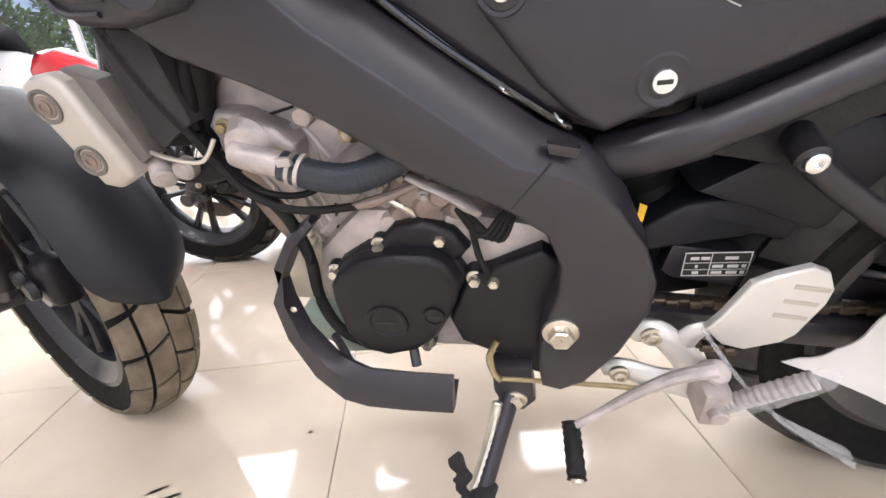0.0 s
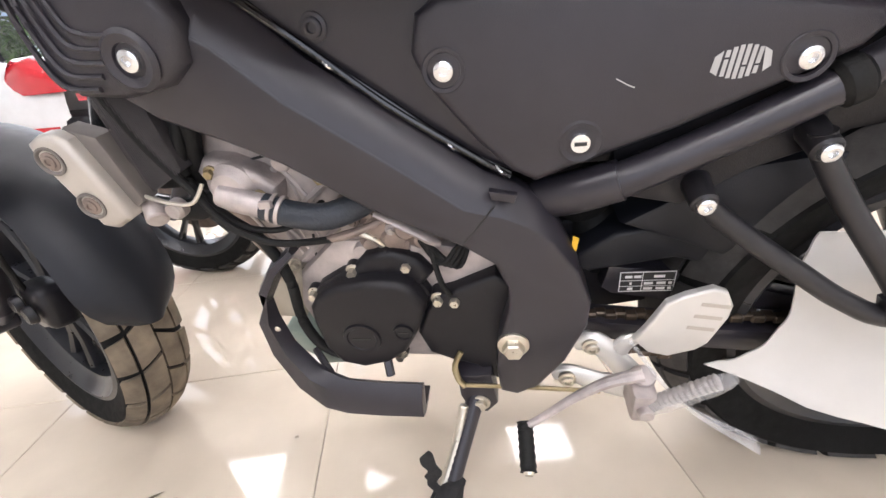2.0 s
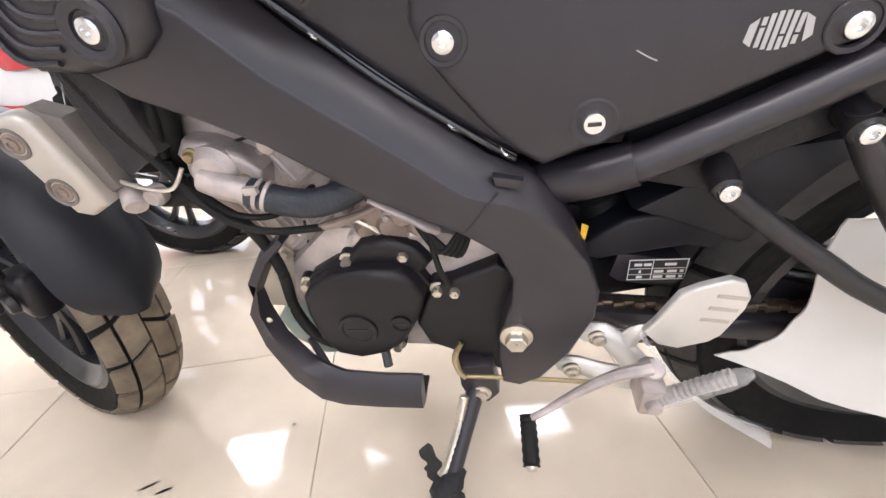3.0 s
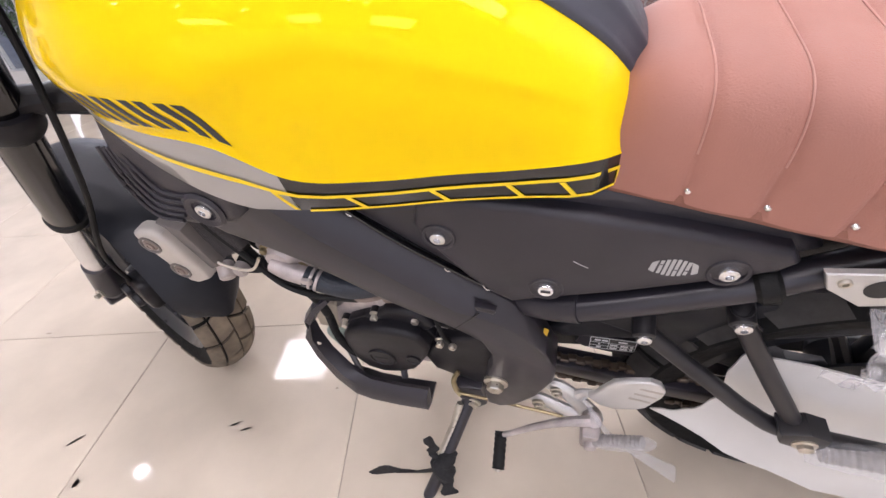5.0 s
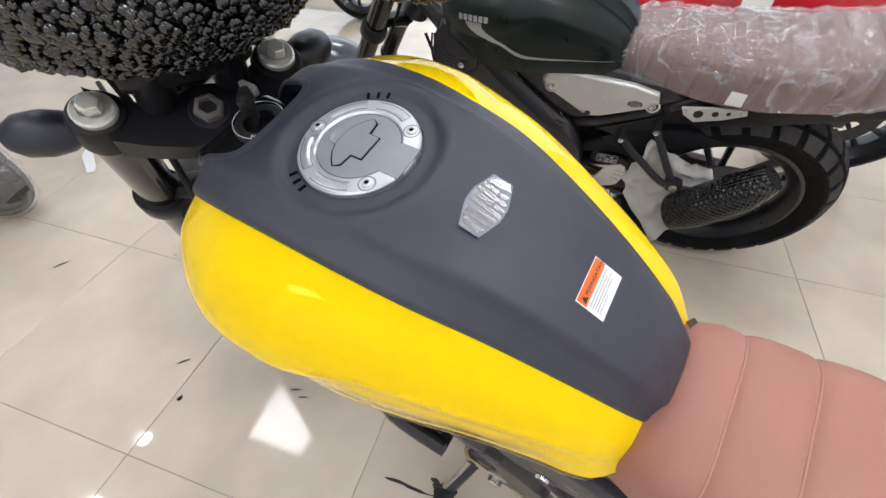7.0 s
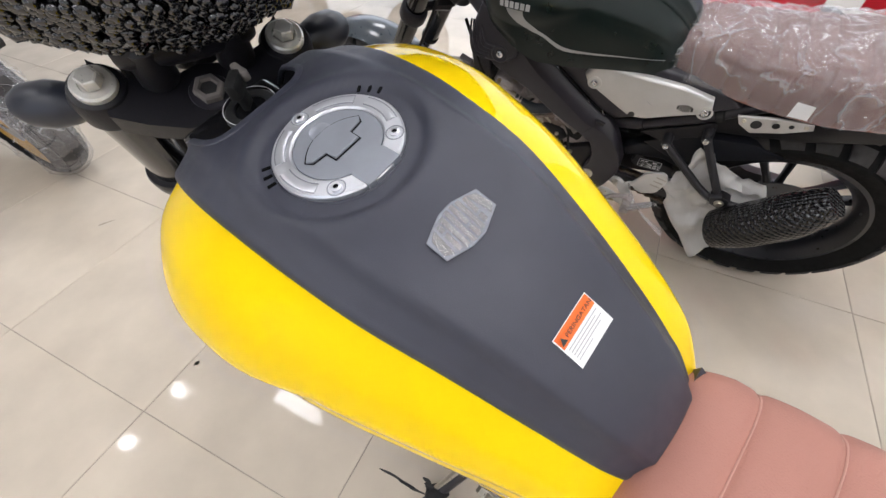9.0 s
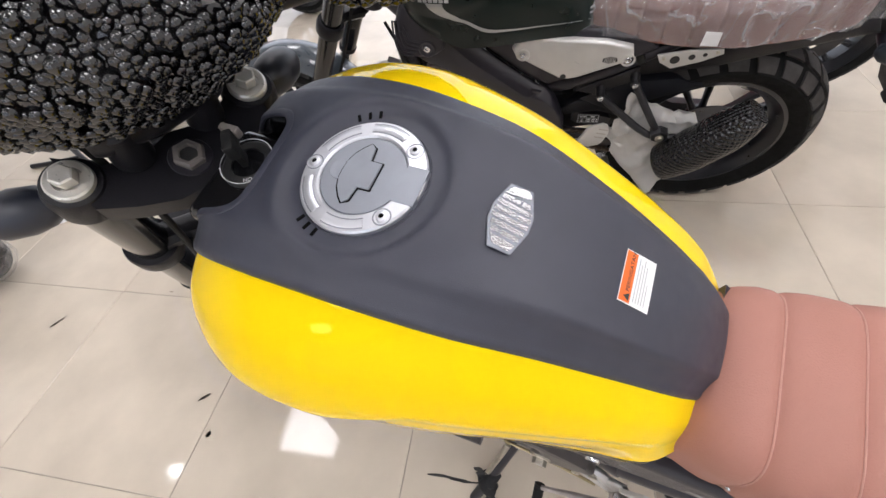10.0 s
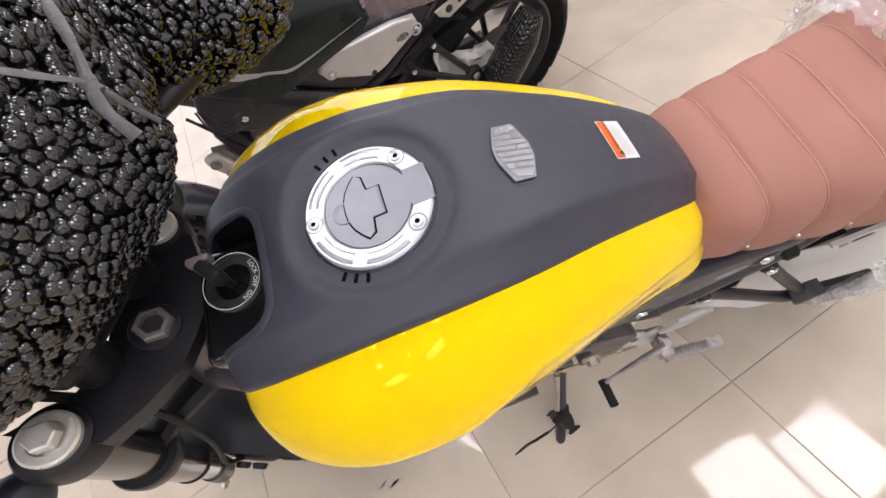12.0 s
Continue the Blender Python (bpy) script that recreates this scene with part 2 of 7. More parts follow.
M_BLUELACQ = mat("blue_lacquer", (0.02, 0.05, 0.35), 0.2, vary=0.05, coat=1.0)
M_GOLD = mat("gold_paint", (0.42, 0.24, 0.05), 0.35, metal=0.6, vary=0.1)
M_GLASS = glass("pane_glass", (0.97, 0.99, 0.98), 0.0)
M_NAVY = mat("navy_plastic", (0.014, 0.017, 0.027), 0.38, vary=0.08)
M_BLUEGREY = mat("grey_blue_paint", (0.036, 0.047, 0.059), 0.3, vary=0.06, coat=0.6)

# ---- mesh helpers ----


def part(name, bm, material, parent=None, label="", smooth=True, angle=35):
    me = bpy.data.meshes.new(name)
    if smooth:
        for f in bm.faces:
            f.smooth = True
        for e in bm.edges:
            if len(e.link_faces) == 2 and e.calc_face_angle(0) > radians(angle):
                e.smooth = False
    bm.to_mesh(me)
    bm.free()
    me.materials.append(material)
    ob = new(name, me)
    if parent:
        ob.parent = parent
    if label:
        ob["label"] = label
    return ob


def box(x0, x1, y0, y1, z0, z1, bevel=0.0, seg=2):
    bm = bmesh.new()
    bmesh.ops.create_cube(bm, size=1)
    bm.transform(Matrix.Translation(((x0 + x1) / 2, (y0 + y1) / 2, (z0 + z1) / 2)) @ Matrix.Diagonal((x1 - x0, y1 - y0, z1 - z0, 1)))
    if bevel:
        bmesh.ops.bevel(bm, geom=bm.edges[:], offset=bevel, segments=seg, affect="EDGES", profile=0.5)
    return bm


def along(p0, p1):
    """The pose that carries z from p0 towards p1."""
    d = Vector(p1) - Vector(p0)
    return Matrix.Translation(p0) @ d.to_track_quat("Z", "Y").to_matrix().to_4x4()


def lathe(profile, m=None, seg=32, close=False):
    """Turns (radius, height) pairs round z."""
    bm = bmesh.new()
    rings = []
    for r, z in profile:
        if r < 1e-5:
            rings.append([bm.verts.new((0, 0, z))])
        else:
            rings.append([bm.verts.new((r * math.cos(2 * math.pi * k / seg), r * math.sin(2 * math.pi * k / seg), z)) for k in range(seg)])
    pairs = list(zip(rings[:-1], rings[1:]))
    if close:
        pairs.append((rings[-1], rings[0]))
    for a, b in pairs:
        for k in range(seg):
            q = (k + 1) % seg
            if len(a) == 1:
                bm.faces.new((a[0], b[q], b[k]))
            elif len(b) == 1:
                bm.faces.new((a[k], a[q], b[0]))
            else:
                bm.faces.new((a[k], a[q], b[q], b[k]))
    bmesh.ops.recalc_face_normals(bm, faces=bm.faces[:])
    if m is not None:
        bm.transform(m)
    return bm


def cyl(p0, p1, r0, r1=None, seg=24, bevel=0.0):
    r1 = r0 if r1 is None else r1
    h = (Vector(p1) - Vector(p0)).length
    c = min(bevel, r0 * 0.6, r1 * 0.6, h * 0.4)
    prof = [(0, 0), (r0 - c, 0), (r0, c), (r1, h - c), (r1 - c, h), (0, h)] if c else [(0, 0), (r0, 0), (r1, h), (0, h)]
    return lathe(prof, along(p0, p1), seg)


def smooth_path(points, steps=6):
    pts = [Vector(p) for p in points]
    out = []
    for i in range(len(pts) - 1):
        a, b, c, d = pts[max(i - 1, 0)], pts[i], pts[i + 1], pts[min(i + 2, len(pts) - 1)]
        for s in range(steps):
            t = s / steps
            out.append(0.5 * (2 * b + (c - a) * t + (2 * a - 5 * b + 4 * c - d) * t * t + (3 * b - a - 3 * c + d) * t ** 3))
    return out + [pts[-1]]


def sweep(points, radius, seg=12, steps=6, flat=1.0, up=(0, 0, 1), ripple=0.0):
    """A tube along a smooth path; radius may be a list, flat squeezes it."""
    path = smooth_path(points, steps) if steps > 1 else [Vector(p) for p in points]
    n = len(path)
    rad = [radius] * n if not isinstance(radius, (list, tuple)) else [radius[min(int(i / (n - 1) * (len(radius) - 1)), len(radius) - 2)] * (1 - (i / (n - 1) * (len(radius) - 1) - min(int(i / (n - 1) * (len(radius) - 1)), len(radius) - 2))) + radius[min(int(i / (n - 1) * (len(radius) - 1)), len(radius) - 2) + 1] * (i / (n - 1) * (len(radius) - 1) - min(int(i / (n - 1) * (len(radius) - 1)), len(radius) - 2)) for i in range(n)]
    bm = bmesh.new()
    rings = []
    for i, p in enumerate(path):
        t = (path[min(i + 1, n - 1)] - path[max(i - 1, 0)]).normalized()
        side = t.cross(Vector(up))
        side = side.normalized() if side.length > 1e-4 else t.cross(Vector((1, 0, 0.01))).normalized()
        nor = side.cross(t)
        r = rad[i] * (1 + (ripple if i % 2 else 0))
        rings.append([bm.verts.new(p + side * r * math.cos(2 * math.pi * k / seg) + nor * r * flat * math.sin(2 * math.pi * k / seg)) for k in range(seg)])
    for a, b in zip(rings[:-1], rings[1:]):
        for k in range(seg):
            bm.faces.new((a[k], a[(k + 1) % seg], b[(k + 1) % seg], b[k]))
    bm.faces.new(rings[0][::-1])
    bm.faces.new(rings[-1])
    bmesh.ops.recalc_face_normals(bm, faces=bm.faces[:])
    return bm


def prism(outline, y0, y1, bevel=0.0, seg=3, m=None):
    """A plate with an (x, z) outline between y0 and y1; the edges of its y1 face are rounded."""
    bm = bmesh.new()
    a = [bm.verts.new((x, y0, z)) for x, z in outline]
    b = [bm.verts.new((x, y1, z)) for x, z in outline]
    bm.faces.new(a)
    top = bm.faces.new(b[::-1])
    n = len(a)
    for k in range(n):
        bm.faces.new((a[k], b[k], b[(k + 1) % n], a[(k + 1) % n]))
    bmesh.ops.recalc_face_normals(bm, faces=bm.faces[:])
    if bevel:
        bmesh.ops.bevel(bm, geom=list(top.edges), offset=bevel, segments=seg, affect="EDGES", profile=0.5)
    if m is not None:
        bm.transform(m)
    return bm


def joined(*bms):
    out = bmesh.new()
    for b in bms:
        me = bpy.data.meshes.new("tmp")
        b.to_mesh(me)
        b.free()
        out.from_mesh(me)
        bpy.data.meshes.remove(me)
    return out


def skin(rows, close_u=False, cap0=False, cap1=False):
    """A surface through rows of points of equal count."""
    bm = bmesh.new()
    vs = [[bm.verts.new(p) for p in row] for row in rows]
    for a, b in zip(vs[:-1], vs[1:]):
        n = len(a)
        for k in range(n if close_u else n - 1):
            bm.faces.new((a[k], a[(k + 1) % n], b[(k + 1) % n], b[k]))
    if cap0:
        bm.faces.new(vs[0])
    if cap1:
        bm.faces.new(vs[-1])
    bmesh.ops.recalc_face_normals(bm, faces=bm.faces[:])
    return bm


def hex_bolt(place, axis, r, h, washer=True, socket=False):
    """A bolt head with its washer, seen along axis."""
    m = along(place, Vector(place) + Vector(axis))
    bms = []
    z = 0.0
    if washer:
        bms.append(lathe([(0, -0.002), (r * 1.45, -0.002), (r * 1.45, r * 0.22), (r * 1.3, r * 0.3), (0, r * 0.3)], m, 24))
        z = r * 0.3
    if socket:
        bms.append(lathe([(r, z), (r, z + h * 0.8), (r * 0.85, z + h), (r * 0.5, z + h), (r * 0.45, z + h * 0.3), (0, z + h * 0.3)], m, 20))
    else:
        bms.append(lathe([(0, z), (r, z), (r, z + h * 0.85), (r * 0.85, z + h), (r * 0.5, z + h * 0.96), (0, z + h * 0.96)], m, 6))
    return joined(*bms)


def dome_bolt(place, axis, r, h=0.005):
    """A button-head bolt with a round socket."""
    m = along(place, Vector(place) + Vector(axis))
    return lathe([(0, h * 0.35), (r * 0.36, h * 0.35), (r * 0.40, h), (r * 0.62, h), (r * 0.9, h * 0.72), (r, h * 0.3), (r, -0.002), (0, -0.002)], m, 28)


def text_mesh(body, size, m, depth=0.0004, squeeze=1.0):
    cu = bpy.data.curves.new("text", "FONT")
    cu.body, cu.size, cu.align_x, cu.align_y, cu.extrude, cu.resolution_u = body, size, "CENTER", "CENTER", depth, 3
    ob = bpy.data.objects.new("text", cu)
    scene.collection.objects.link(ob)
    me = bpy.data.meshes.new_from_object(ob.evaluated_get(bpy.context.evaluated_depsgraph_get()))
    bpy.data.objects.remove(ob)
    bpy.data.curves.remove(cu)
    bm = bmesh.new()
    bm.from_mesh(me)
    bpy.data.meshes.remove(me)
    bm.transform(m @ Matrix.Diagonal((squeeze, 1, 1, 1)))
    return bm

# ---- the showroom ----
X0, X1, Y0, Y1 = -5.3, 1.53, -3.6, 4.2
TILE = 0.585


def showroom():
    floor = part("floor", box(X0, X1, Y0, Y1, -0.06, -0.0025), M_GROUT, smooth=False)
    tagged(floor, "glossy cream porcelain floor tiles with thin dark joints", "floor", kind="structure")
    wall = part("wall_east", box(X1, X1 + 0.15, Y0, Y1, 0, CEILING), M_WALL, smooth=False)
    tagged(wall, "plain white painted showroom wall", "wall", kind="structure")
    base = part("baseboard", box(X1 - 0.012, X1, Y0, Y1, 0.0, 0.1, 0.003), M_TILE, smooth=False)
    tagged(base, "cream tile skirting along the white wall", "baseboard", kind="structure")
    wall = part("wall_west", box(X0 - 0.15, X0, Y0, Y1, 0, CEILING), M_WALL, smooth=False)
    tagged(wall, "plain white painted showroom wall", "wall", kind="structure")
    bm = joined(box(X0 - 0.15, -2.6, Y0 - 0.15, Y0, 0, CEILING), box(0.6, X1 + 0.15, Y0 - 0.15, Y0, 0, CEILING), box(-2.6, 0.6, Y0 - 0.15, Y0, 2.5, CEILING))
    wall = part("wall_south", bm, M_WALL, smooth=False)
    tagged(wall, "white wall with a wide bright entrance opening", "wall", kind="structure")
    bm = joined(box(X0 - 0.15, X0 + 0.5, Y1, Y1 + 0.15, 0, CEILING), box(1.2, X1 + 0.15, Y1, Y1 + 0.15, 0, CEILING), box(X0 + 0.5, 1.2, Y1, Y1 + 0.15, 2.6, CEILING), box(X0 + 0.5, 1.2, Y1, Y1 + 0.15, 0, 0.12))
    wall = part("wall_north", bm, M_WALL, smooth=False)
    tagged(wall, "white wall round a tall shop window", "wall", kind="structure")
    win = tagged(new("window_1"), "tall shop window with slim white frame to the street", "window", kind="structure")
    edges = [X0 + 0.5 + k * (1.2 - X0 - 0.5) / 4 for k in range(5)]
    for x in edges:
        part("window_frame", box(x - 0.025, x + 0.025, Y1 + 0.04, Y1 + 0.1, 0.12, 2.6, 0.004), M_WHITE, win, smooth=False)
    for a, b in zip(edges[:-1], edges[1:]):
        pane = part("pane", box(a + 0.03, b - 0.03, Y1 + 0.06, Y1 + 0.068, 0.13, 2.59), M_GLASS, win, smooth=False)
        pane.visible_shadow = False
    ceiling = part("ceiling", box(X0 - 0.15, X1 + 0.15, Y0 - 0.15, Y1 + 0.15, CEILING, CEILING + 0.1), M_CEIL, smooth=False)
    tagged(ceiling, "flat grey painted showroom ceiling", "ceiling", kind="structure")
    ground = part("ground", box(-40, 40, -40, 60, -0.2, -0.07), mat("street_concrete", (0.42, 0.41, 0.39), 0.8, vary=0.15, scale=1.5, grain=0.3), smooth=False)
    tagged(ground, "sunlit grey concrete street outside the shop", "ground", kind="structure")
    return floor


def ceiling_panel(x, y):
    ob = tagged(new("ceiling_light"), "square white flush ceiling light panel, switched on", "lamp", "ceiling light panels")
    ob.location = (x, y, CEILING)
    s = 0.27
    part("frame", joined(*[box(*b, 0.001) for b in ((-s - 0.02, s + 0.02, -s - 0.02, -s, -0.02, 0), (-s - 0.02, s + 0.02, s, s + 0.02, -0.02, 0), (-s - 0.02, -s, -s, s, -0.02, 0), (s, s + 0.02, -s, s, -0.02, 0))]), M_WHITE, ob)
    part("diffuser", box(-s, s, -s, s, -0.012, -0.002), M_PANELLIGHT, ob, "glowing white diffuser", smooth=False)
    return ob


def downlight(x, y):
    ob = tagged(new("downlight"), "small round recessed ceiling downlight, switched on", "lamp", "ceiling downlights")
    ob.location = (x, y, CEILING)
    part("rim", lathe([(0.055, 0), (0.075, 0), (0.075, -0.006), (0.058, -0.01), (0.055, -0.004)], None, 32, True), M_WHITE, ob)
    part("lens", lathe([(0, -0.004), (0.054, -0.004), (0.054, -0.001), (0, -0.001)], None, 24), M_DOWNLIGHT, ob, "glowing lens")
    return ob


floor = showroom()


def floor_marks(parent):
    """Scuffs and specks of dirt on the tiles."""
    rng = random.Random(21)
    m_dirt = mat("brown_dirt", (0.34, 0.29, 0.23), 0.8, vary=0.3, scale=60)
    spots = ((-0.628, 0.383, 0.005, 0.004, 10), (-1.909, 0.455, 0.035, 0.006, 60), (-1.209, 0.276, 0.02, 0.004, 40), (-1.139, 0.18, 0.012, 0.006, 80), (-0.813, 0.287, 0.016, 0.003, 15), (-0.845, 0.301, 0.018, 0.003, 20), (0.598, 0.353, 0.012, 0.005, 50), (-1.55, 0.62, 0.01, 0.004, 0), (-2.57, 0.73, 0.02, 0.012, 30), (0.35, -0.1, 0.015, 0.004, 70))
    for x, y, a, c, deg in spots:
        bm = bmesh.new()
        vs = [bm.verts.new((a * math.cos(k * 0.628) * rng.uniform(0.6, 1.1), c * math.sin(k * 0.628) * rng.uniform(0.6, 1.1), 0)) for k in range(10)]
        bm.faces.new(vs)
        bmesh.ops.solidify(bm, geom=bm.faces[:], thickness=0.0003)
        bm.transform(pose(x, y, 0.0014, 0, 0, deg))
        part("dirt_mark", bm, m_dirt, parent, "small brown scuff", smooth=False)


floor_marks(floor)
panel = ceiling_panel(-2.14, 0.99)
for x, y in ((-0.75, 1.0), (0.65, 1.0), (-2.14, -0.8), (-0.75, -1.4), (0.62, -0.35), (1.2, -0.5), (-0.75, 2.8), (0.65, 2.8), (-2.14, 2.8), (-2.14, -3.0), (-0.75, -3.0), (0.65, -3.0)):
    copy_thing(panel, pose(x, y, CEILING))
spot = downlight(-3.30, 0.41)
for x, y in ((-3.32, -0.13), (-3.32, 1.6), (-3.32, -1.3), (-1.94, -2.0), (-1.4, -2.3), (0.0, -2.3), (0.25, -2.3), (-0.19, 3.7), (0.56, 3.6)):
    copy_thing(spot, pose(x, y, CEILING))

# ---- motorcycles: x ahead, y to the rider's left, z up, from the rear tyre's foot ----
RAKE, AXLE_R, AXLE_F = radians(30), Vector((-0.03, 0, 0.312)), Vector((1.295, 0, 0.286))
STEM = Vector((0.875, 0, 0.906))


def steer(deg):
    axis = Vector((-math.sin(RAKE), 0, math.cos(RAKE)))
    return Matrix.Translation(STEM) @ Matrix.Rotation(radians(deg), 4, axis) @ Matrix.Translation(-STEM)


def tyre_surface(r, w, crown):
    """The place on a tyre at turn a and share s of its width (-1 to 1), raised by h, with the axle along y."""
    def at(a, s, h=0.0):
        ang = s * crown
        half = w / 2
        rc = half / math.sin(crown)
        rad = r - rc * (1 - math.cos(ang)) + h * math.cos(ang)
        return Vector((rad * math.cos(a), (rc + h) * math.sin(ang), rad * math.sin(a)))
    return at


def tyre(parent, centre, r, w, rim_r, pitch, m=None, knobby=False, dusty=True):
    crown = radians(62)
    at = tyre_surface(r - 0.006, w, crown)
    mm = (m or Matrix()) @ Matrix.Translation(centre)
    rows = []
    for k in range(64):
        a = 2 * math.pi * k / 64
        row = [at(a, s / 8) for s in range(-8, 9)]
        side = row[0].copy()
        out = []
        for t in (0.0, 0.35, 0.7):
            rad = rim_r + (math.hypot(side.x, side.z) - rim_r) * t
            yy = -(w * 0.36 + (w * 0.5 - w * 0.36) * math.sin(t * 1.35))
            out.append(Vector((rad * math.cos(a), yy, rad * math.sin(a))))
        rows.append(out + row + [Vector((v.x, -v.y, v.z)) for v in reversed(out)])
    rows.append(rows[0])
    bm = skin(rows)
    bmesh.ops.remove_doubles(bm, verts=bm.verts[:], dist=1e-5)
    bmesh.ops.recalc_face_normals(bm, faces=bm.faces[:])
    bm.transform(mm)
    ty = part("tyre", bm, M_TYRE, parent, "black rubber road tyre")
    # tread blocks, each a raised curved piece
    bm = bmesh.new()
    step = 2 * math.pi / pitch

    def block(corners, h):
        grid = []
        for i in range(4):
            u = i / 3
            row = []
            for j in range(4):
                v = j / 3
                p = [(1 - u) * ((1 - v) * corners[0][c] + v * corners[3][c]) + u * ((1 - v) * corners[1][c] + v * corners[2][c]) for c in (0, 1)]
                row.append(p)
            grid.append(row)
        top = [[bm.verts.new(at(a, s, h)) for a, s in row] for row in grid]
        ring = [(0, 0), (0, 1), (0, 2), (0, 3), (1, 3), (2, 3), (3, 3), (3, 2), (3, 1), (3, 0), (2, 0), (1, 0)]
        low = [bm.verts.new(at(*grid[i][j], -0.003)) for i, j in ring]
        for i in range(3):
            for j in range(3):
                bm.faces.new((top[i][j], top[i + 1][j], top[i + 1][j + 1], top[i][j + 1]))
        n = len(ring)
        for k in range(n):
            (i, j), (p, q) = ring[k], ring[(k + 1) % n]
            bm.faces.new((top[i][j], top[p][q], low[(k + 1) % n], low[k]))
    for k in range(pitch):
        a = k * step
        for sg in (-1, 1):
            o = a + (step / 2 if sg > 0 else 0)
            g = 0.05 * step if not knobby else 0.11 * step
            d = 0.02 if not knobby else 0.05
            block([(o + g, sg * d), (o + step - g, sg * d), (o + step * 1.28 - g, sg * (0.47 - d)), (o + step * 0.30 + g, sg * (0.47 - d))], 0.006)
            block([(o + step * 0.34 + g, sg * (0.5 + d)), (o + step * 1.30 - g, sg * (0.5 + d)), (o + step * 1.42 - g * 1.3, sg * 0.93), (o + step * 0.50 + g, sg * 0.93)], 0.0055)
    bmesh.ops.recalc_face_normals(bm, faces=bm.faces[:])
    bm.transform(mm)
    part("tread", bm, M_DUSTY if dusty else M_DARKTREAD, parent, "diamond-cut tread blocks", angle=50)


def wheel(parent, name, centre, r, w, rim_r, pitch, m=None, knobby=False, dusty=True, label="alloy wheel with road tyre", m_rim=None):
    wh = new(name)
    wh.parent = parent
    wh["label"] = label
    tyre(wh, centre, r, w, rim_r, pitch, m, knobby, dusty)
    mm = (m or Matrix()) @ Matrix.Translation(centre) @ Matrix.Rotation(radians(90), 4, "X")
    h = w * 0.38
    prof = [(rim_r + 0.006, -h), (rim_r + 0.006, -h + 0.006), (rim_r - 0.012, -h + 0.012), (rim_r - 0.022, -h * 0.55), (rim_r - 0.026, 0), (rim_r - 0.022, h * 0.55), (rim_r - 0.012, h - 0.012), (rim_r + 0.006, h - 0.006), (rim_r + 0.006, h), (rim_r - 0.004, h + 0.002), (rim_r - 0.02, h - 0.014), (rim_r - 0.034, h * 0.5), (rim_r - 0.038, 0), (rim_r - 0.034, -h * 0.5), (rim_r - 0.02, -h + 0.014), (rim_r - 0.004, -h - 0.002)]
    part("rim", lathe(prof, mm, 64, True), m_rim or M_RIM, wh)
    part("hub", lathe([(0.012, -0.05), (0.035, -0.05), (0.04, -0.035), (0.032, -0.02), (0.032, 0.02), (0.04, 0.035), (0.035, 0.05), (0.012, 0.05)], mm, 32, True), m_rim or M_RIM, wh)
    spoke = None
    for k in range(10):
        a = 2 * math.pi * (k // 2) / 5 + (0.14 if k % 2 else -0.14)
        b = 2 * math.pi * (k // 2) / 5 + (0.2 if k % 2 else -0.2)
        p0 = Vector((0.03 * math.cos(a), 0.03 * math.sin(a), 0))
        p1 = Vector(((rim_r - 0.03) * math.cos(b), (rim_r - 0.03) * math.sin(b), 0))
        bm = sweep([p0, (p0 + p1) / 2, p1], [0.013, 0.009, 0.012], 8, 3, 1.5)
        bm.transform(mm)
        part("spoke", bm, m_rim or M_RIM, wh)
    disc_y = w * 0.36 if name == "front_wheel" else -w * 0.36
    prof = [(0.075, -0.002), (0.13, -0.002), (0.13, 0.002), (0.075, 0.002)]
    part("brake_disc", lathe(prof, mm @ Matrix.Translation((0, 0, disc_y)), 48, True), M_CASTDARK if name == "front_wheel" else M_RIM, wh)
    return wh


# profile rows of the tank: x, crown height, seam y z, belly y z, stripe y z
TANK = [
    (0.815, 0.905, 0.074, 0.883, 0.110, 0.853, 0.107, 0.837),
    (0.803, 0.922, 0.090, 0.903, 0.139, 0.855, 0.134, 0.826),
    (0.775, 0.939, 0.099, 0.924, 0.166, 0.856, 0.160, 0.816),
    (0.715, 0.949, 0.103, 0.939, 0.186, 0.861, 0.177, 0.807),
    (0.650, 0.951, 0.102, 0.940, 0.186, 0.858, 0.179, 0.795),
    (0.600, 0.949, 0.099, 0.932, 0.176, 0.848, 0.172, 0.761),
    (0.540, 0.940, 0.0925, 0.917, 0.161, 0.832, 0.156, 0.750),
    (0.480, 0.916, 0.080, 0.890, 0.142, 0.811, 0.137, 0.745),
    (0.420, 0.877, 0.067, 0.853, 0.122, 0.789, 0.122, 0.742),
    (0.372, 0.838, 0.055, 0.815, 0.103, 0.766, 0.111, 0.744),
    (0.347, 0.806, 0.044, 0.783, 0.079, 0.748, 0.088, 0.737),
    (0.336, 0.786, 0.038, 0.763, 0.058, 0.739, 0.069, 0.732),
]


def tank_row(x):
    """The tank's profile at x, glided between its rows, with y z of its lower edge added."""
    r = glided(TANK, x)
    return (*r, r[6] * 0.955 + 0.004, 0.704 + 0.022 * min(1, max(0, (x - 0.336) / 0.3)) + 1.22 * max(0, x - 0.65) ** 1.4)


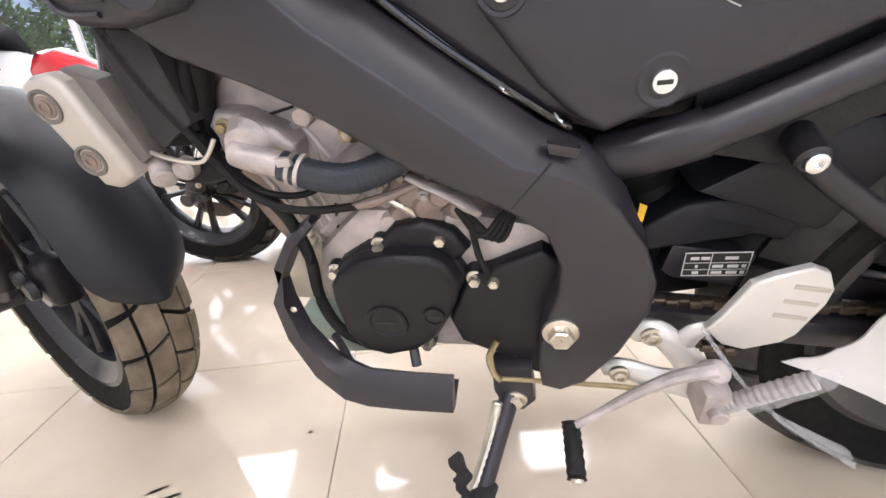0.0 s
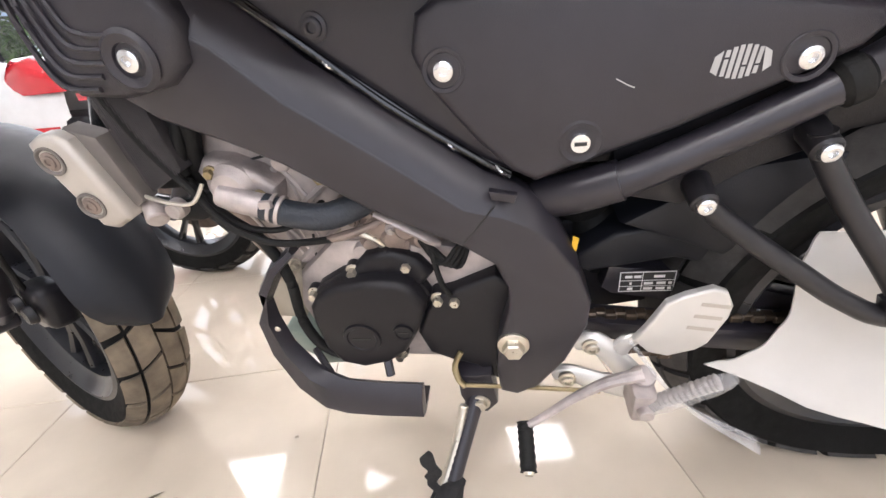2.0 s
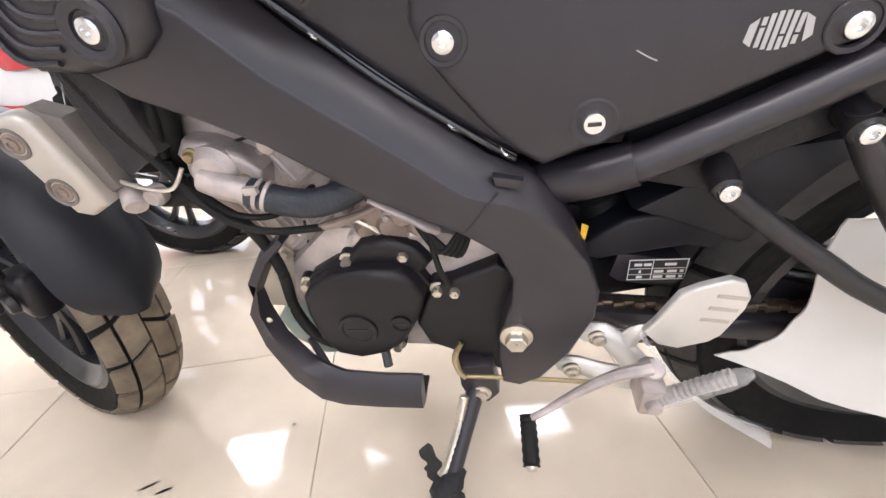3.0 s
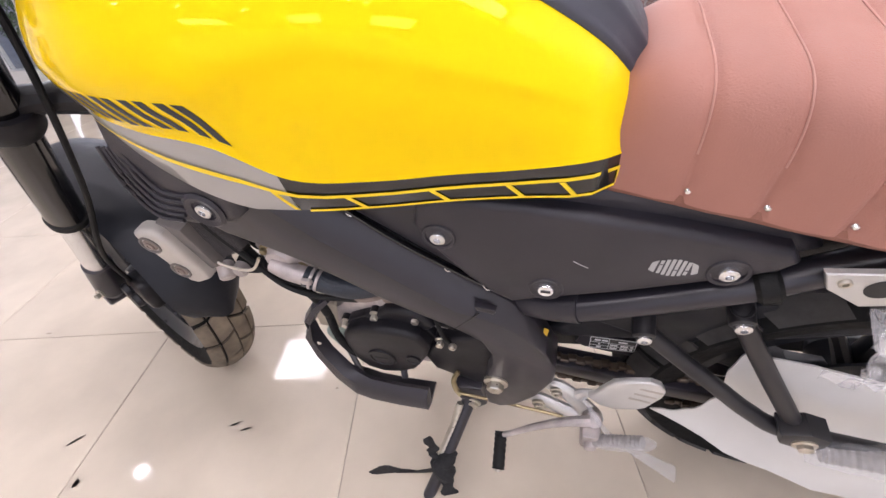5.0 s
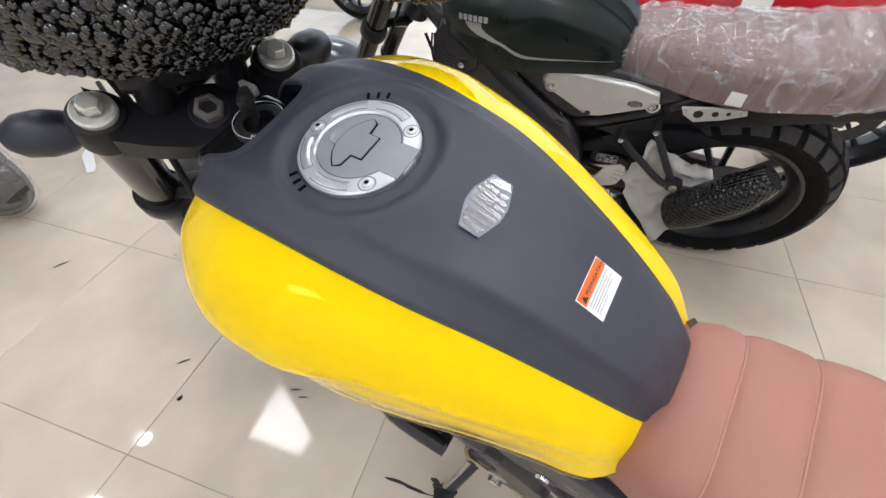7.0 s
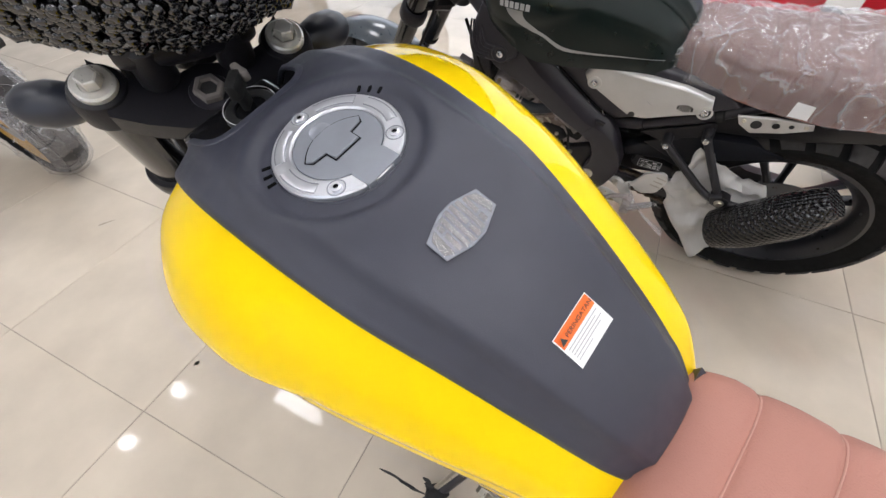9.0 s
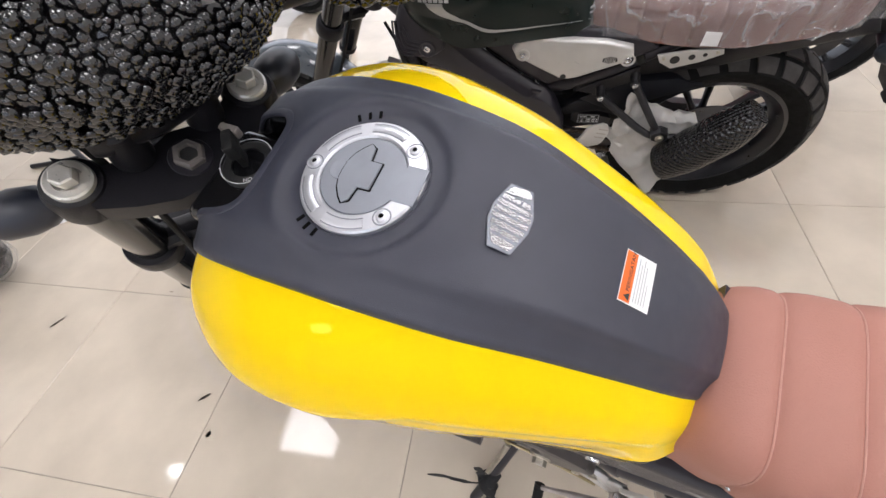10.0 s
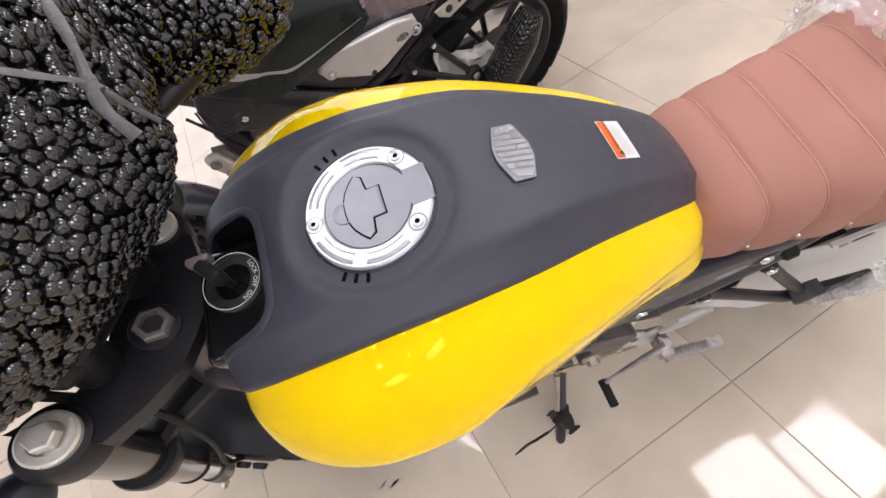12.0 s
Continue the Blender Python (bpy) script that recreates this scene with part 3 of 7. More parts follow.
def glided(rows, x):
    if x >= rows[0][0]:
        return rows[0]
    if x <= rows[-1][0]:
        return rows[-1]
    i = next(k for k in range(len(rows) - 1) if rows[k + 1][0] <= x <= rows[k][0])
    p, a, b, q = (Vector(rows[max(0, min(len(rows) - 1, j))]) for j in (i - 1, i, i + 1, i + 2))
    t = (a[0] - x) / (a[0] - b[0])

    def tangent(u, v, w):
        return (w - u) / (u[0] - w[0]) * (a[0] - b[0])
    ta, tb = tangent(p, a, b), tangent(a, b, q)
    h = (2 * t ** 3 - 3 * t * t + 1) * a + (t ** 3 - 2 * t * t + t) * ta + (3 * t * t - 2 * t ** 3) * b + (t ** 3 - t * t) * tb
    return tuple(h)


def top_point(x, y, lift=0.0):
    """On the tank's upper shell: x and the share of the way from crown (0) to seam (1), signed."""
    r = tank_row(x)
    s = abs(y)
    zz = r[1] - (r[1] - r[3]) * shoulder(s)
    yy = r[2] * s if y > 0 else -(r[2] - far_in(x)) * s
    return Vector((x, yy, zz + lift + cap_dish(x, yy)))


def far_in(x):
    """By how much the seam of the far side lies further in."""
    return 0.007 * min(1, max(0, (x - 0.33) / 0.05))


def shoulder(s):
    """The share of the fall from crown to seam: a flat crown, a soft break, a steeper flank."""
    flat = 0.30 * s * s
    t = min(1, max(0, (s - 0.70) / 0.14))
    t = t * t * (3 - 2 * t)
    flank = 1 - 2.6 * (1 - s)
    return flat * (1 - t) + max(flank, flat) * t


def cap_dish(x, y):
    """The shallow round recess for the filler cap, with a soft shoulder round it."""
    d = math.hypot(x - 0.640, y - 0.0085)
    t = min(1, max(0, (d - 0.065) / 0.006))
    return -0.0045 * (1 - t * t * (3 - 2 * t)) + 0.0018 * math.exp(-((d - 0.077) / 0.008) ** 2) * min(1, max(0, (0.755 - x) / 0.03))


def crown_z(x, y):
    r = tank_row(x)
    s = min(abs(y) / (r[2] if y > 0 else r[2] - far_in(x)), 1)
    return r[1] - (r[1] - r[3]) * shoulder(s) + cap_dish(x, y)


def side_curve(x, n=39):
    """From the seam down to the lower edge, as a smooth bowed line."""
    r = tank_row(x)
    pts = [Vector((x, r[2] + 0.0048, r[3] - 0.0082)), Vector((x, r[2] + (r[4] - r[2]) * 0.62, r[3] - (r[3] - r[5]) * 0.42)), Vector((x, r[4], r[5])), Vector((x, r[6], r[7]))]
    path = smooth_path(pts, n // 3)
    start = 0.5 + max(0.0, (x - 0.56) / 0.08) * 0.22
    out = []
    for k, p in enumerate(path):
        u = (k / n - start) / 0.14
        t = min(1, max(0, u))
        out.append(p - Vector((0, 0.8, -0.2)) * 0.0065 * min(1, max(0, (x - 0.34) / 0.08)) * t * t * (3 - 2 * t) * (1 - min(1, max(0, (k / n - 0.6) / 0.4)) ** 2))
    return out


def tank(parent, m_side, m_top, stripe=True):
    xs = [0.815, 0.811, 0.803, 0.795, 0.787, 0.777, 0.771] + [0.765 - k * 0.005 for k in range(83)] + [0.350, 0.345, 0.340, 0.336]
    holder = new("fuel_tank")
    holder.parent = parent
    holder["label"] = "fuel tank with lacquered sides and charcoal top"
    holder.matrix_basis = pose(0, -0.0117, 0.91, -0.46) @ pose(0, 0, -0.91)
    # upper shell
    shares = [s / 32 for s in range(-32, 33)]
    rows = []
    for x in xs:
        r = tank_row(x)
        lip = [Vector((x, r[2] + a, r[3] - c)) for a, c in ((0.0025, 0.0012), (0.0050, 0.0042), (0.0058, 0.0078), (0.0040, 0.0095))]
        rows.append([Vector((p.x, far_in(x) - p.y, p.z)) for p in reversed(lip)] + [top_point(x, s) for s in shares] + lip)
    first = [Vector((p.x + 0.004, p.y * 0.96, p.z - 0.03)) for p in rows[0]]
    bm = skin([first] + rows)
    notch = ((0.83, 0.068), (0.79, 0.072), (0.755, 0.069), (0.741, 0.061), (0.735, 0.044), (0.735, -0.012), (0.741, -0.031), (0.755, -0.040), (0.79, -0.042), (0.83, -0.040))

    def in_notch(p):
        inside = False
        for (xa, ya), (xb, yb) in zip(notch, notch[1:] + notch[:1]):
            if (ya > p.y) != (yb > p.y) and p.x < xa + (xb - xa) * (p.y - ya) / (yb - ya):
                inside = not inside
        return inside
    gone = [f for f in bm.faces if in_notch(f.calc_center_median())]
    bmesh.ops.delete(bm, geom=gone, context="FACES")
    part("tank_cover", bm, m_top, holder, "matt charcoal tank cover", angle=60)
    # walls of the notch for the ignition lock
    lip = smooth_path([Vector((min(x, 0.812), y, crown_z(min(x, 0.812), y))) for x, y in notch], 4)
    part("notch_wall", skin([lip, [Vector((p.x + 0.006, p.y * 0.92 + 0.001, p.z - 0.022)) for p in lip], [Vector((p.x + 0.010, p.y * 0.86 + 0.002, p.z - 0.048)) for p in lip]]), M_GLOSSBLACK, holder, "glossy black wall of the lock recess")
    part("notch_rim", sweep([p + Vector((-0.001, 0, -0.0012)) for p in lip], 0.0046, 8, 1, 0.6), m_top, holder)
    for sg in (-1, 1):
        rows = [side_curve(x) for x in xs]
        if sg < 0:
            rows = [[Vector((p.x, p.y - far_in(p.x) * max(0, 1 - k / 13) ** 1.2, p.z)) for k, p in enumerate(row)] for row in rows]
        r0 = [Vector((0.816, p.y * 0.55, p.z * 0.6 + rows[0][20].z * 0.4)) for p in rows[0]]
        rows = [r0] + rows + [[Vector((0.334, p.y * 0.8, p.z)) for p in rows[-1]]]
        rows = [[Vector((p.x, p.y * sg, p.z)) for p in row] for row in rows]
        part("tank_side", skin(rows), m_side, holder, "glossy lacquered tank side", angle=70)
        # dark lower band
        rows = []
        for x in xs:
            r = tank_row(x)
            rows.append([Vector((x, sg * (r[6] - 0.0005), r[7])), Vector((x, sg * (r[6] * 0.5 + r[8] * 0.5 + 0.001), (r[7] + r[9]) / 2)), Vector((x, sg * r[8], r[9])), Vector((x, sg * (r[8] - 0.02), r[9] - 0.004)), Vector((x, sg * 0.03, r[9] + 0.02))])
        cut = next(i for i, x in enumerate(xs) if x < 0.612)
        part("lower_band", skin(rows[cut:]), M_GLOSSBLACK if stripe else m_side, holder, "black band along the tank's lower edge" if stripe else "", angle=70)
        part("lower_band", skin(rows[:cut + 1]), M_GREYBAND if stripe else m_side, holder, "satin grey band along the tank's lower edge" if stripe else "", angle=70)
        if not stripe:
            continue
        # yellow outline and blocks of the band

        def on_band(x, v):
            r = tank_row(x)
            a, b, c = Vector((x, r[6], r[7])), Vector((x, r[6] * 0.5 + r[8] * 0.5 + 0.001, (r[7] + r[9]) / 2)), Vector((x, r[8], r[9]))
            p = a.lerp(b, v * 2) if v < 0.5 else b.lerp(c, v * 2 - 1)
            return Vector((x, sg * (p.y + 0.0012), p.z))

        def ribbon(a, b, width, n=14):
            (xa, va), (xb, vb) = a, b
            rows = []
            for k in range(n + 1):
                t = k / n
                x, v = xa + (xb - xa) * t, va + (vb - va) * t
                if abs(xb - xa) > 0.06:
                    rows.append([on_band(x, v), on_band(x, v + width / 0.034)])
                else:
                    rows.append([on_band(x - width, v), on_band(x + width, v)])
            return skin(rows)
        bms = [ribbon((0.78, 0.30), (0.62, 0.42), 0.0028), ribbon((0.62, 0.42), (0.352, 0.32), 0.0035), ribbon((0.60, 0.94), (0.352, 0.88), 0.0028)]
        for x in (0.610, 0.552, 0.485, 0.424, 0.382):
            bms.append(ribbon((x + 0.012, 0.45), (x, 0.95), 0.0024, 4))
        bms.append(ribbon((0.35, 0.32), (0.35, 0.9), 0.002, 4))
        part("stripe", joined(*bms), M_YELLOWPRINT, holder, "yellow block stripe")
    part("tank_end", prism([(0.334, 0.71), (0.336, 0.775), (0.345, 0.785), (0.36, 0.705)], -0.06, 0.06), m_top, holder)
    return holder


def on_top(x, y):
    """A pose lying on the tank's crown: its z the outward normal, its y towards the rear."""
    e = 0.004
    p = Vector((x, y, crown_z(x, y)))
    dx = Vector((2 * e, 0, crown_z(x + e, y) - crown_z(x - e, y))).normalized()
    dy = Vector((0, 2 * e, crown_z(x, y + e) - crown_z(x, y - e))).normalized()
    n = dx.cross(dy).normalized()
    lat = n.cross(dx).normalized()
    m = Matrix((dx, lat, n)).transposed().to_4x4()
    m.translation = p
    return m


def emblem_outline(w, h):
    """A long hexagon: w across, h from end to end."""
    return [(-w * 0.28, h * 0.5), (w * 0.28, h * 0.5), (w * 0.5, h * 0.12), (w * 0.5, -h * 0.12), (w * 0.28, -h * 0.5), (-w * 0.28, -h * 0.5), (-w * 0.5, -h * 0.12), (-w * 0.5, h * 0.12)]


def badge(parent, m, w, h, material, name="emblem_bar", label="", thick=0.0012):
    """Upright bars between two wedges, filling a hexagon; each bar is a piece of its own."""
    turn = m @ Matrix.Rotation(radians(-90), 4, "X") @ Matrix.Diagonal((1, -1, 1, 1))
    for sg in (-1, 1):
        pts = [(sg * w * 0.5, -h * 0.20), (sg * w * 0.46, h * 0.22), (sg * w * 0.33, h * 0.36), (sg * w * 0.38, -h * 0.34)]
        part(name, prism(pts if sg < 0 else pts[::-1], 0, thick, 0, 1, turn), material, parent, label, smooth=False)
    for k in range(6):
        x = -w * 0.27 + k * w * 0.108
        t = h * (0.33 + 0.15 * math.sin(math.pi * (k + 0.5) / 6))
        sl = w * 0.02 / t
        cut = h * (0.14 if k < 3 else -0.12)
        for lo, hi in ((-t, cut - h * 0.03), (cut + h * 0.03, t)) if k in (0, 3, 5) else ((-t, t),):
            q = [(x - w * 0.036 + sl * lo, lo), (x - w * 0.036 + sl * hi, hi), (x + w * 0.036 + sl * hi, hi), (x + w * 0.036 + sl * lo, lo)]
            part(name, prism(q, 0, thick, 0, 1, turn), material, parent, label, smooth=False)


def tank_fittings(parent, holder, warning=True):
    """Filler cap, vents, badge and warning label on the tank's top."""
    m = on_top(0.640, 0.0085)
    m = m @ Matrix.Translation((0, 0, -0.0036)) @ Matrix.Rotation(radians(-1.2), 4, "Y")
    ring = lathe([(0.036, 0.0), (0.036, 0.006), (0.0375, 0.0075), (0.0505, 0.0075), (0.052, 0.006), (0.052, -0.006), (0.036, -0.006)], m, 64, True)
    cap = part("filler_cap", ring, M_CAPRING, parent, "round silver filler cap with keyhole cover")
    cap.matrix_basis = holder.matrix_basis.copy()
    part("collar", lathe([(0.052, -0.004), (0.054, -0.004), (0.0545, 0.002), (0.0535, 0.003), (0.0525, 0.001)], m, 64, True), M_TANKTOP, cap)
    part("lid", lathe([(0, 0.0062), (0.035, 0.0062), (0.0358, 0.005), (0.0358, -0.003), (0, -0.003)], m, 64), M_CAPGREY, cap, "grey anodised lid")
    hinge = box(-0.0512, -0.033, -0.0163, 0.0163, 0.0, 0.0079)
    hinge.transform(m)
    part("hinge", hinge, M_CAPGREY, cap, smooth=False)
    half = [(0.018, 0), (0.0175, 0.008), (0.0145, 0.016), (0.0095, 0.023), (0.0045, 0.028), (0.0, 0.0245), (-0.0015, 0.0125), (-0.012, 0.0122)]
    outline = half + [(x, -y) for x, y in half[:0:-1]]
    lying = Matrix(((1, 0, 0, 0), (0, 0, 1, 0), (0, 1, 0, 0.0060), (0, 0, 0, 1)))
    flap = prism(outline, 0, 0.0017, 0.0002, 1, m @ lying)
    bmesh.ops.recalc_face_normals(flap, faces=flap.faces[:])
    shade = prism([(x + (0.0011 if x > 0.001 else -0.0012), y + math.copysign(0.0010, y) * (abs(y) > 0.001)) for x, y in outline], 0, 0.0007, 0, 1, m @ lying)
    bmesh.ops.recalc_face_normals(shade, faces=shade.faces[:])
    part("flap_gap", shade, M_SLOT, cap, smooth=False)
    part("key_flap", flap, M_CAPGREY, cap, smooth=False)
    part("flap_lip", sweep([m @ Vector((-0.0113, -0.0116, 0.0076)), m @ Vector((-0.0113, 0, 0.0076)), m @ Vector((-0.0113, 0.0116, 0.0076))], 0.0011, 8, 2), M_CAPGREY, cap)
    part("thumb_dish", lathe([(0, 0.0063), (0.004, 0.00635), (0.0075, 0.0066), (0.0092, 0.0072), (0.0098, 0.0060)], m @ Matrix.Translation((0.0195, 0, 0)), 32), M_CAPGREY, cap)
    for deg in (0, 137, 223):
        a = radians(deg)
        part("cap_screw", hex_bolt(m @ Vector((0.0446 * math.cos(a), 0.0446 * math.sin(a), 0.006)), m.to_3x3() @ Vector((0, 0, 1)), 0.0043, 0.0022, True, True), M_CAPRING, cap)
        part("screw_well", lathe([(0, 0.0003), (0.0024, 0.0003)], m @ Matrix.Translation((0.0446 * math.cos(a), 0.0446 * math.sin(a), 0.0087)), 6), M_SLOT, cap, smooth=False)
        part("screw_rim", lathe([(0.0062, 0.0), (0.0070, 0.0004), (0.0074, 0.0)], m @ Matrix.Translation((0.0446 * math.cos(a), 0.0446 * math.sin(a), 0.0075)), 28), M_CAPGREY, cap)
    for a0, a1 in ((18, 62), (75, 118), (242, 285), (298, 342)):
        pts = [m @ Vector((0.0446 * math.cos(radians(a0 + (a1 - a0) * k / 6)), 0.0446 * math.sin(radians(a0 + (a1 - a0) * k / 6)), 0.0074)) for k in range(7)]
        part("recess_edge", sweep(pts, 0.0050, 8, 2, 0.1, m.to_3x3() @ Vector((0, 0, 1))), M_CAPGREY, cap)
        part("recess", sweep(pts, 0.0042, 8, 2, 0.2, m.to_3x3() @ Vector((0, 0, 1))), M_CAPRING, cap)
    for sg in (-1, 1):
        for k in range(3):
            a = radians(sg * (57 + k * 9.0))
            c = m @ Vector((0.0605 * math.cos(a), 0.0605 * math.sin(a) - 0.003, 0))
            x, y = c.x, c.y
            mm = on_top(x, y) @ Matrix.Rotation(a, 4, "Z")
            slot = box(-0.0036, 0.0036, -0.0014, 0.0014, -0.003, 0.0009, 0.0003)
            slot.transform(mm)
            part("vent_slot", slot, M_SLOT, holder, "black vent slot")
    mb = on_top(0.522, 0.008) @ Matrix.Translation((0, 0, 0.0015)) @ Matrix.Rotation(radians(-90), 4, "Z")
    plate = prism([(z, x) for x, z in emblem_outline(0.031, 0.052)], 0, 0.0012, 0.0005, 1, mb @ Matrix.Rotation(radians(90), 4, "X") @ Matrix.Diagonal((1, 1, -1, 1)))
    bmesh.ops.recalc_face_normals(plate, faces=plate.faces[:])
    plate_ob = part("badge_plate", plate, M_CAPGREY, parent, "raised silver hexagonal badge")
    plate_ob.matrix_basis = holder.matrix_basis.copy()
    badge(plate_ob, mb @ Matrix.Translation((0, 0, 0.001)), 0.050, 0.029, M_CHROME)
    if not warning:
        return
    mw = on_top(0.4285, 0.0050) @ Matrix.Translation((0, 0, 0.001)) @ Matrix.Rotation(radians(-90), 4, "Z") @ Matrix.Rotation(radians(3), 4, "Z") @ Matrix.Diagonal((0.88, 0.78, 1, 1))
    rows = []

    def sheet(x0, x1, y0, y1, lift):
        """A patch that follows the crown; x across the bike, y ahead."""
        n = 6
        rows = []
        for i in range(n + 1):
            row = []
            for j in range(n + 1):
                q = mw @ Vector((x0 + (x1 - x0) * i / n, y0 + (y1 - y0) * j / n, 0))
                row.append(Vector((q.x, q.y, crown_z(q.x, q.y) + lift)))
            rows.append(row)
        return skin(rows)
    label = part("warning_label", sheet(-0.0235, 0.0235, -0.0185, 0.0185, 0.0008), M_WHITE, parent, "white label with an orange heading")
    label.matrix_basis = holder.matrix_basis.copy()
    part("heading", sheet(-0.0225, 0.0225, 0.0045, 0.0175, 0.0012), M_ORANGE, label)
    part("writing", text_mesh("PERINGATAN", 0.0058, mw @ Matrix.Translation((0.0035, 0.011, 0.0018)), 0.0001), M_INK, label, smooth=False)
    for k in range(5):
        part("writing_bar", sheet(-0.020, 0.020 - (k % 2) * 0.005 - (k == 4) * 0.02, 0.0005 - k * 0.0032, 0.0014 - k * 0.0032, 0.0013), M_GREYPRINT, label)
    tri = prism([(-0.0035, -0.003), (0.0035, -0.003), (0, 0.0035)], 0, 0.0002, 0, 1, mw @ Matrix.Translation((-0.0185, 0.011, 0.0016)) @ Matrix.Rotation(radians(90), 4, "X") @ Matrix.Diagonal((1, 1, -1, 1)))
    part("warning_sign", tri, M_INK, label, smooth=False)


def seat(parent, m_seat, holder_name="seat", cover=None):
    """A long flat-track saddle with cross seams."""
    stations = [(0.362, 0.772, 0.060, 0.078), (0.345, 0.792, 0.074, 0.082), (0.32, 0.800, 0.082, 0.088), (0.27, 0.801, 0.088, 0.095), (0.20, 0.798, 0.097, 0.105), (0.10, 0.798, 0.112, 0.12), (0.0, 0.804, 0.120, 0.128), (-0.09, 0.815, 0.120, 0.126), (-0.15, 0.824, 0.111, 0.116), (-0.19, 0.823, 0.095, 0.100), (-0.212, 0.806, 0.070, 0.08)]

    def station(x):
        for a, b in zip(stations[:-1], stations[1:]):
            if b[0] <= x <= a[0]:
                t = (a[0] - x) / (a[0] - b[0])
                t = t * t * (3 - 2 * t) * 0.5 + t * 0.5
                return [p + (q - p) * t for p, q in zip(a, b)]
        return stations[0] if x > 0.3 else stations[-1]
    low = lambda x: 0.702 - 0.015 * min(1, max(0, (0.33 - x) / 0.16)) + 0.05 * min(1, max(0, (0.05 - x) / 0.35))
    seams = [0.301 - k * 0.055 for k in range(10)]
    xs = sorted({round(0.362 - k * (0.574 / 54), 4) for k in range(55)} | {round(q + d, 4) for q in seams for d in (-0.008, -0.005, -0.0025, 0.0, 0.0025, 0.005, 0.008)}, reverse=True)
    xs = [x for x in xs if -0.2121 <= x <= 0.362]

    def surface(x, k, lift=0.0):
        _, z, wt, wb = station(x)
        f = sum(-0.0026 * math.exp(-((x - s) / 0.0035) ** 2) for s in seams) + 0.002 * abs(math.sin((x - 0.301) / 0.055 * math.pi)) ** 0.7 + lift
        zl = low(x)
        a = math.pi * k / 24
        cs, sn = math.cos(a), math.sin(a)
        w = wt + (wb - wt) * (1 - sn)
        y = math.copysign(abs(cs) ** 0.42, cs) * (w + f * abs(cs))
        return Vector((x, y, zl + (z - zl) * abs(sn) ** 0.36 + f * sn))
    rows = [[surface(x, k) for k in range(25)] for x in xs]
    front = [Vector((0.372, p.y * 0.9, 0.702 + (p.z - 0.702) * 0.8)) for p in rows[0]]
    back = [Vector((-0.224, p.y * 0.8, 0.76 + (p.z - 0.76) * 0.7)) for p in rows[-1]]
    holder = part(holder_name, skin([front] + rows + [back], cap0=True, cap1=True), m_seat, parent, "long tan leatherette saddle with stitched cross seams", angle=80)
    for s in seams:
        _, z, wt, wb = station(s)
        zl = low(s)
        pts = [surface(s, 0.9 + k * (22.2 / 40), 0.0006) for k in range(41)]
        part("stitching", sweep(pts, 0.0008, 6, 1, 1, (1, 0, 0)), M_THREAD if m_seat is M_SEAT else m_seat, holder, "pale stitched seam")
        for sg in (-1, 1):
            part("stud", lathe([(0, 0.003), (0.002, 0.002), (0.003, 0)], along((s - 0.003, sg * (wb - 0.001), zl + 0.012), (s - 0.003, sg, zl + 0.012)), 10), M_CHROME, holder)
    rows = []
    for x in xs[::3] + xs[-1:]:
        wb = station(x)[3]
        rows.append([Vector((x, y * (wb - 0.002), low(x) + dz)) for y, dz in ((1, 0.006), (1.02, 0.0), (1.0, -0.006), (0.8, -0.008), (-0.8, -0.008), (-1.0, -0.006), (-1.02, 0.0), (-1, 0.006))])
    part("seat_edge", skin(rows), M_SEATEDGE, holder, "darker brown seat edging")
    return surface


def both(fn):
    for sg in (1, -1):
        fn(sg)


def flip(bm, sg):
    if sg < 0:
        bm.transform(Matrix.Diagonal((1, -1, 1, 1)))
        bmesh.ops.reverse_faces(bm, faces=bm.faces[:])
    return bm


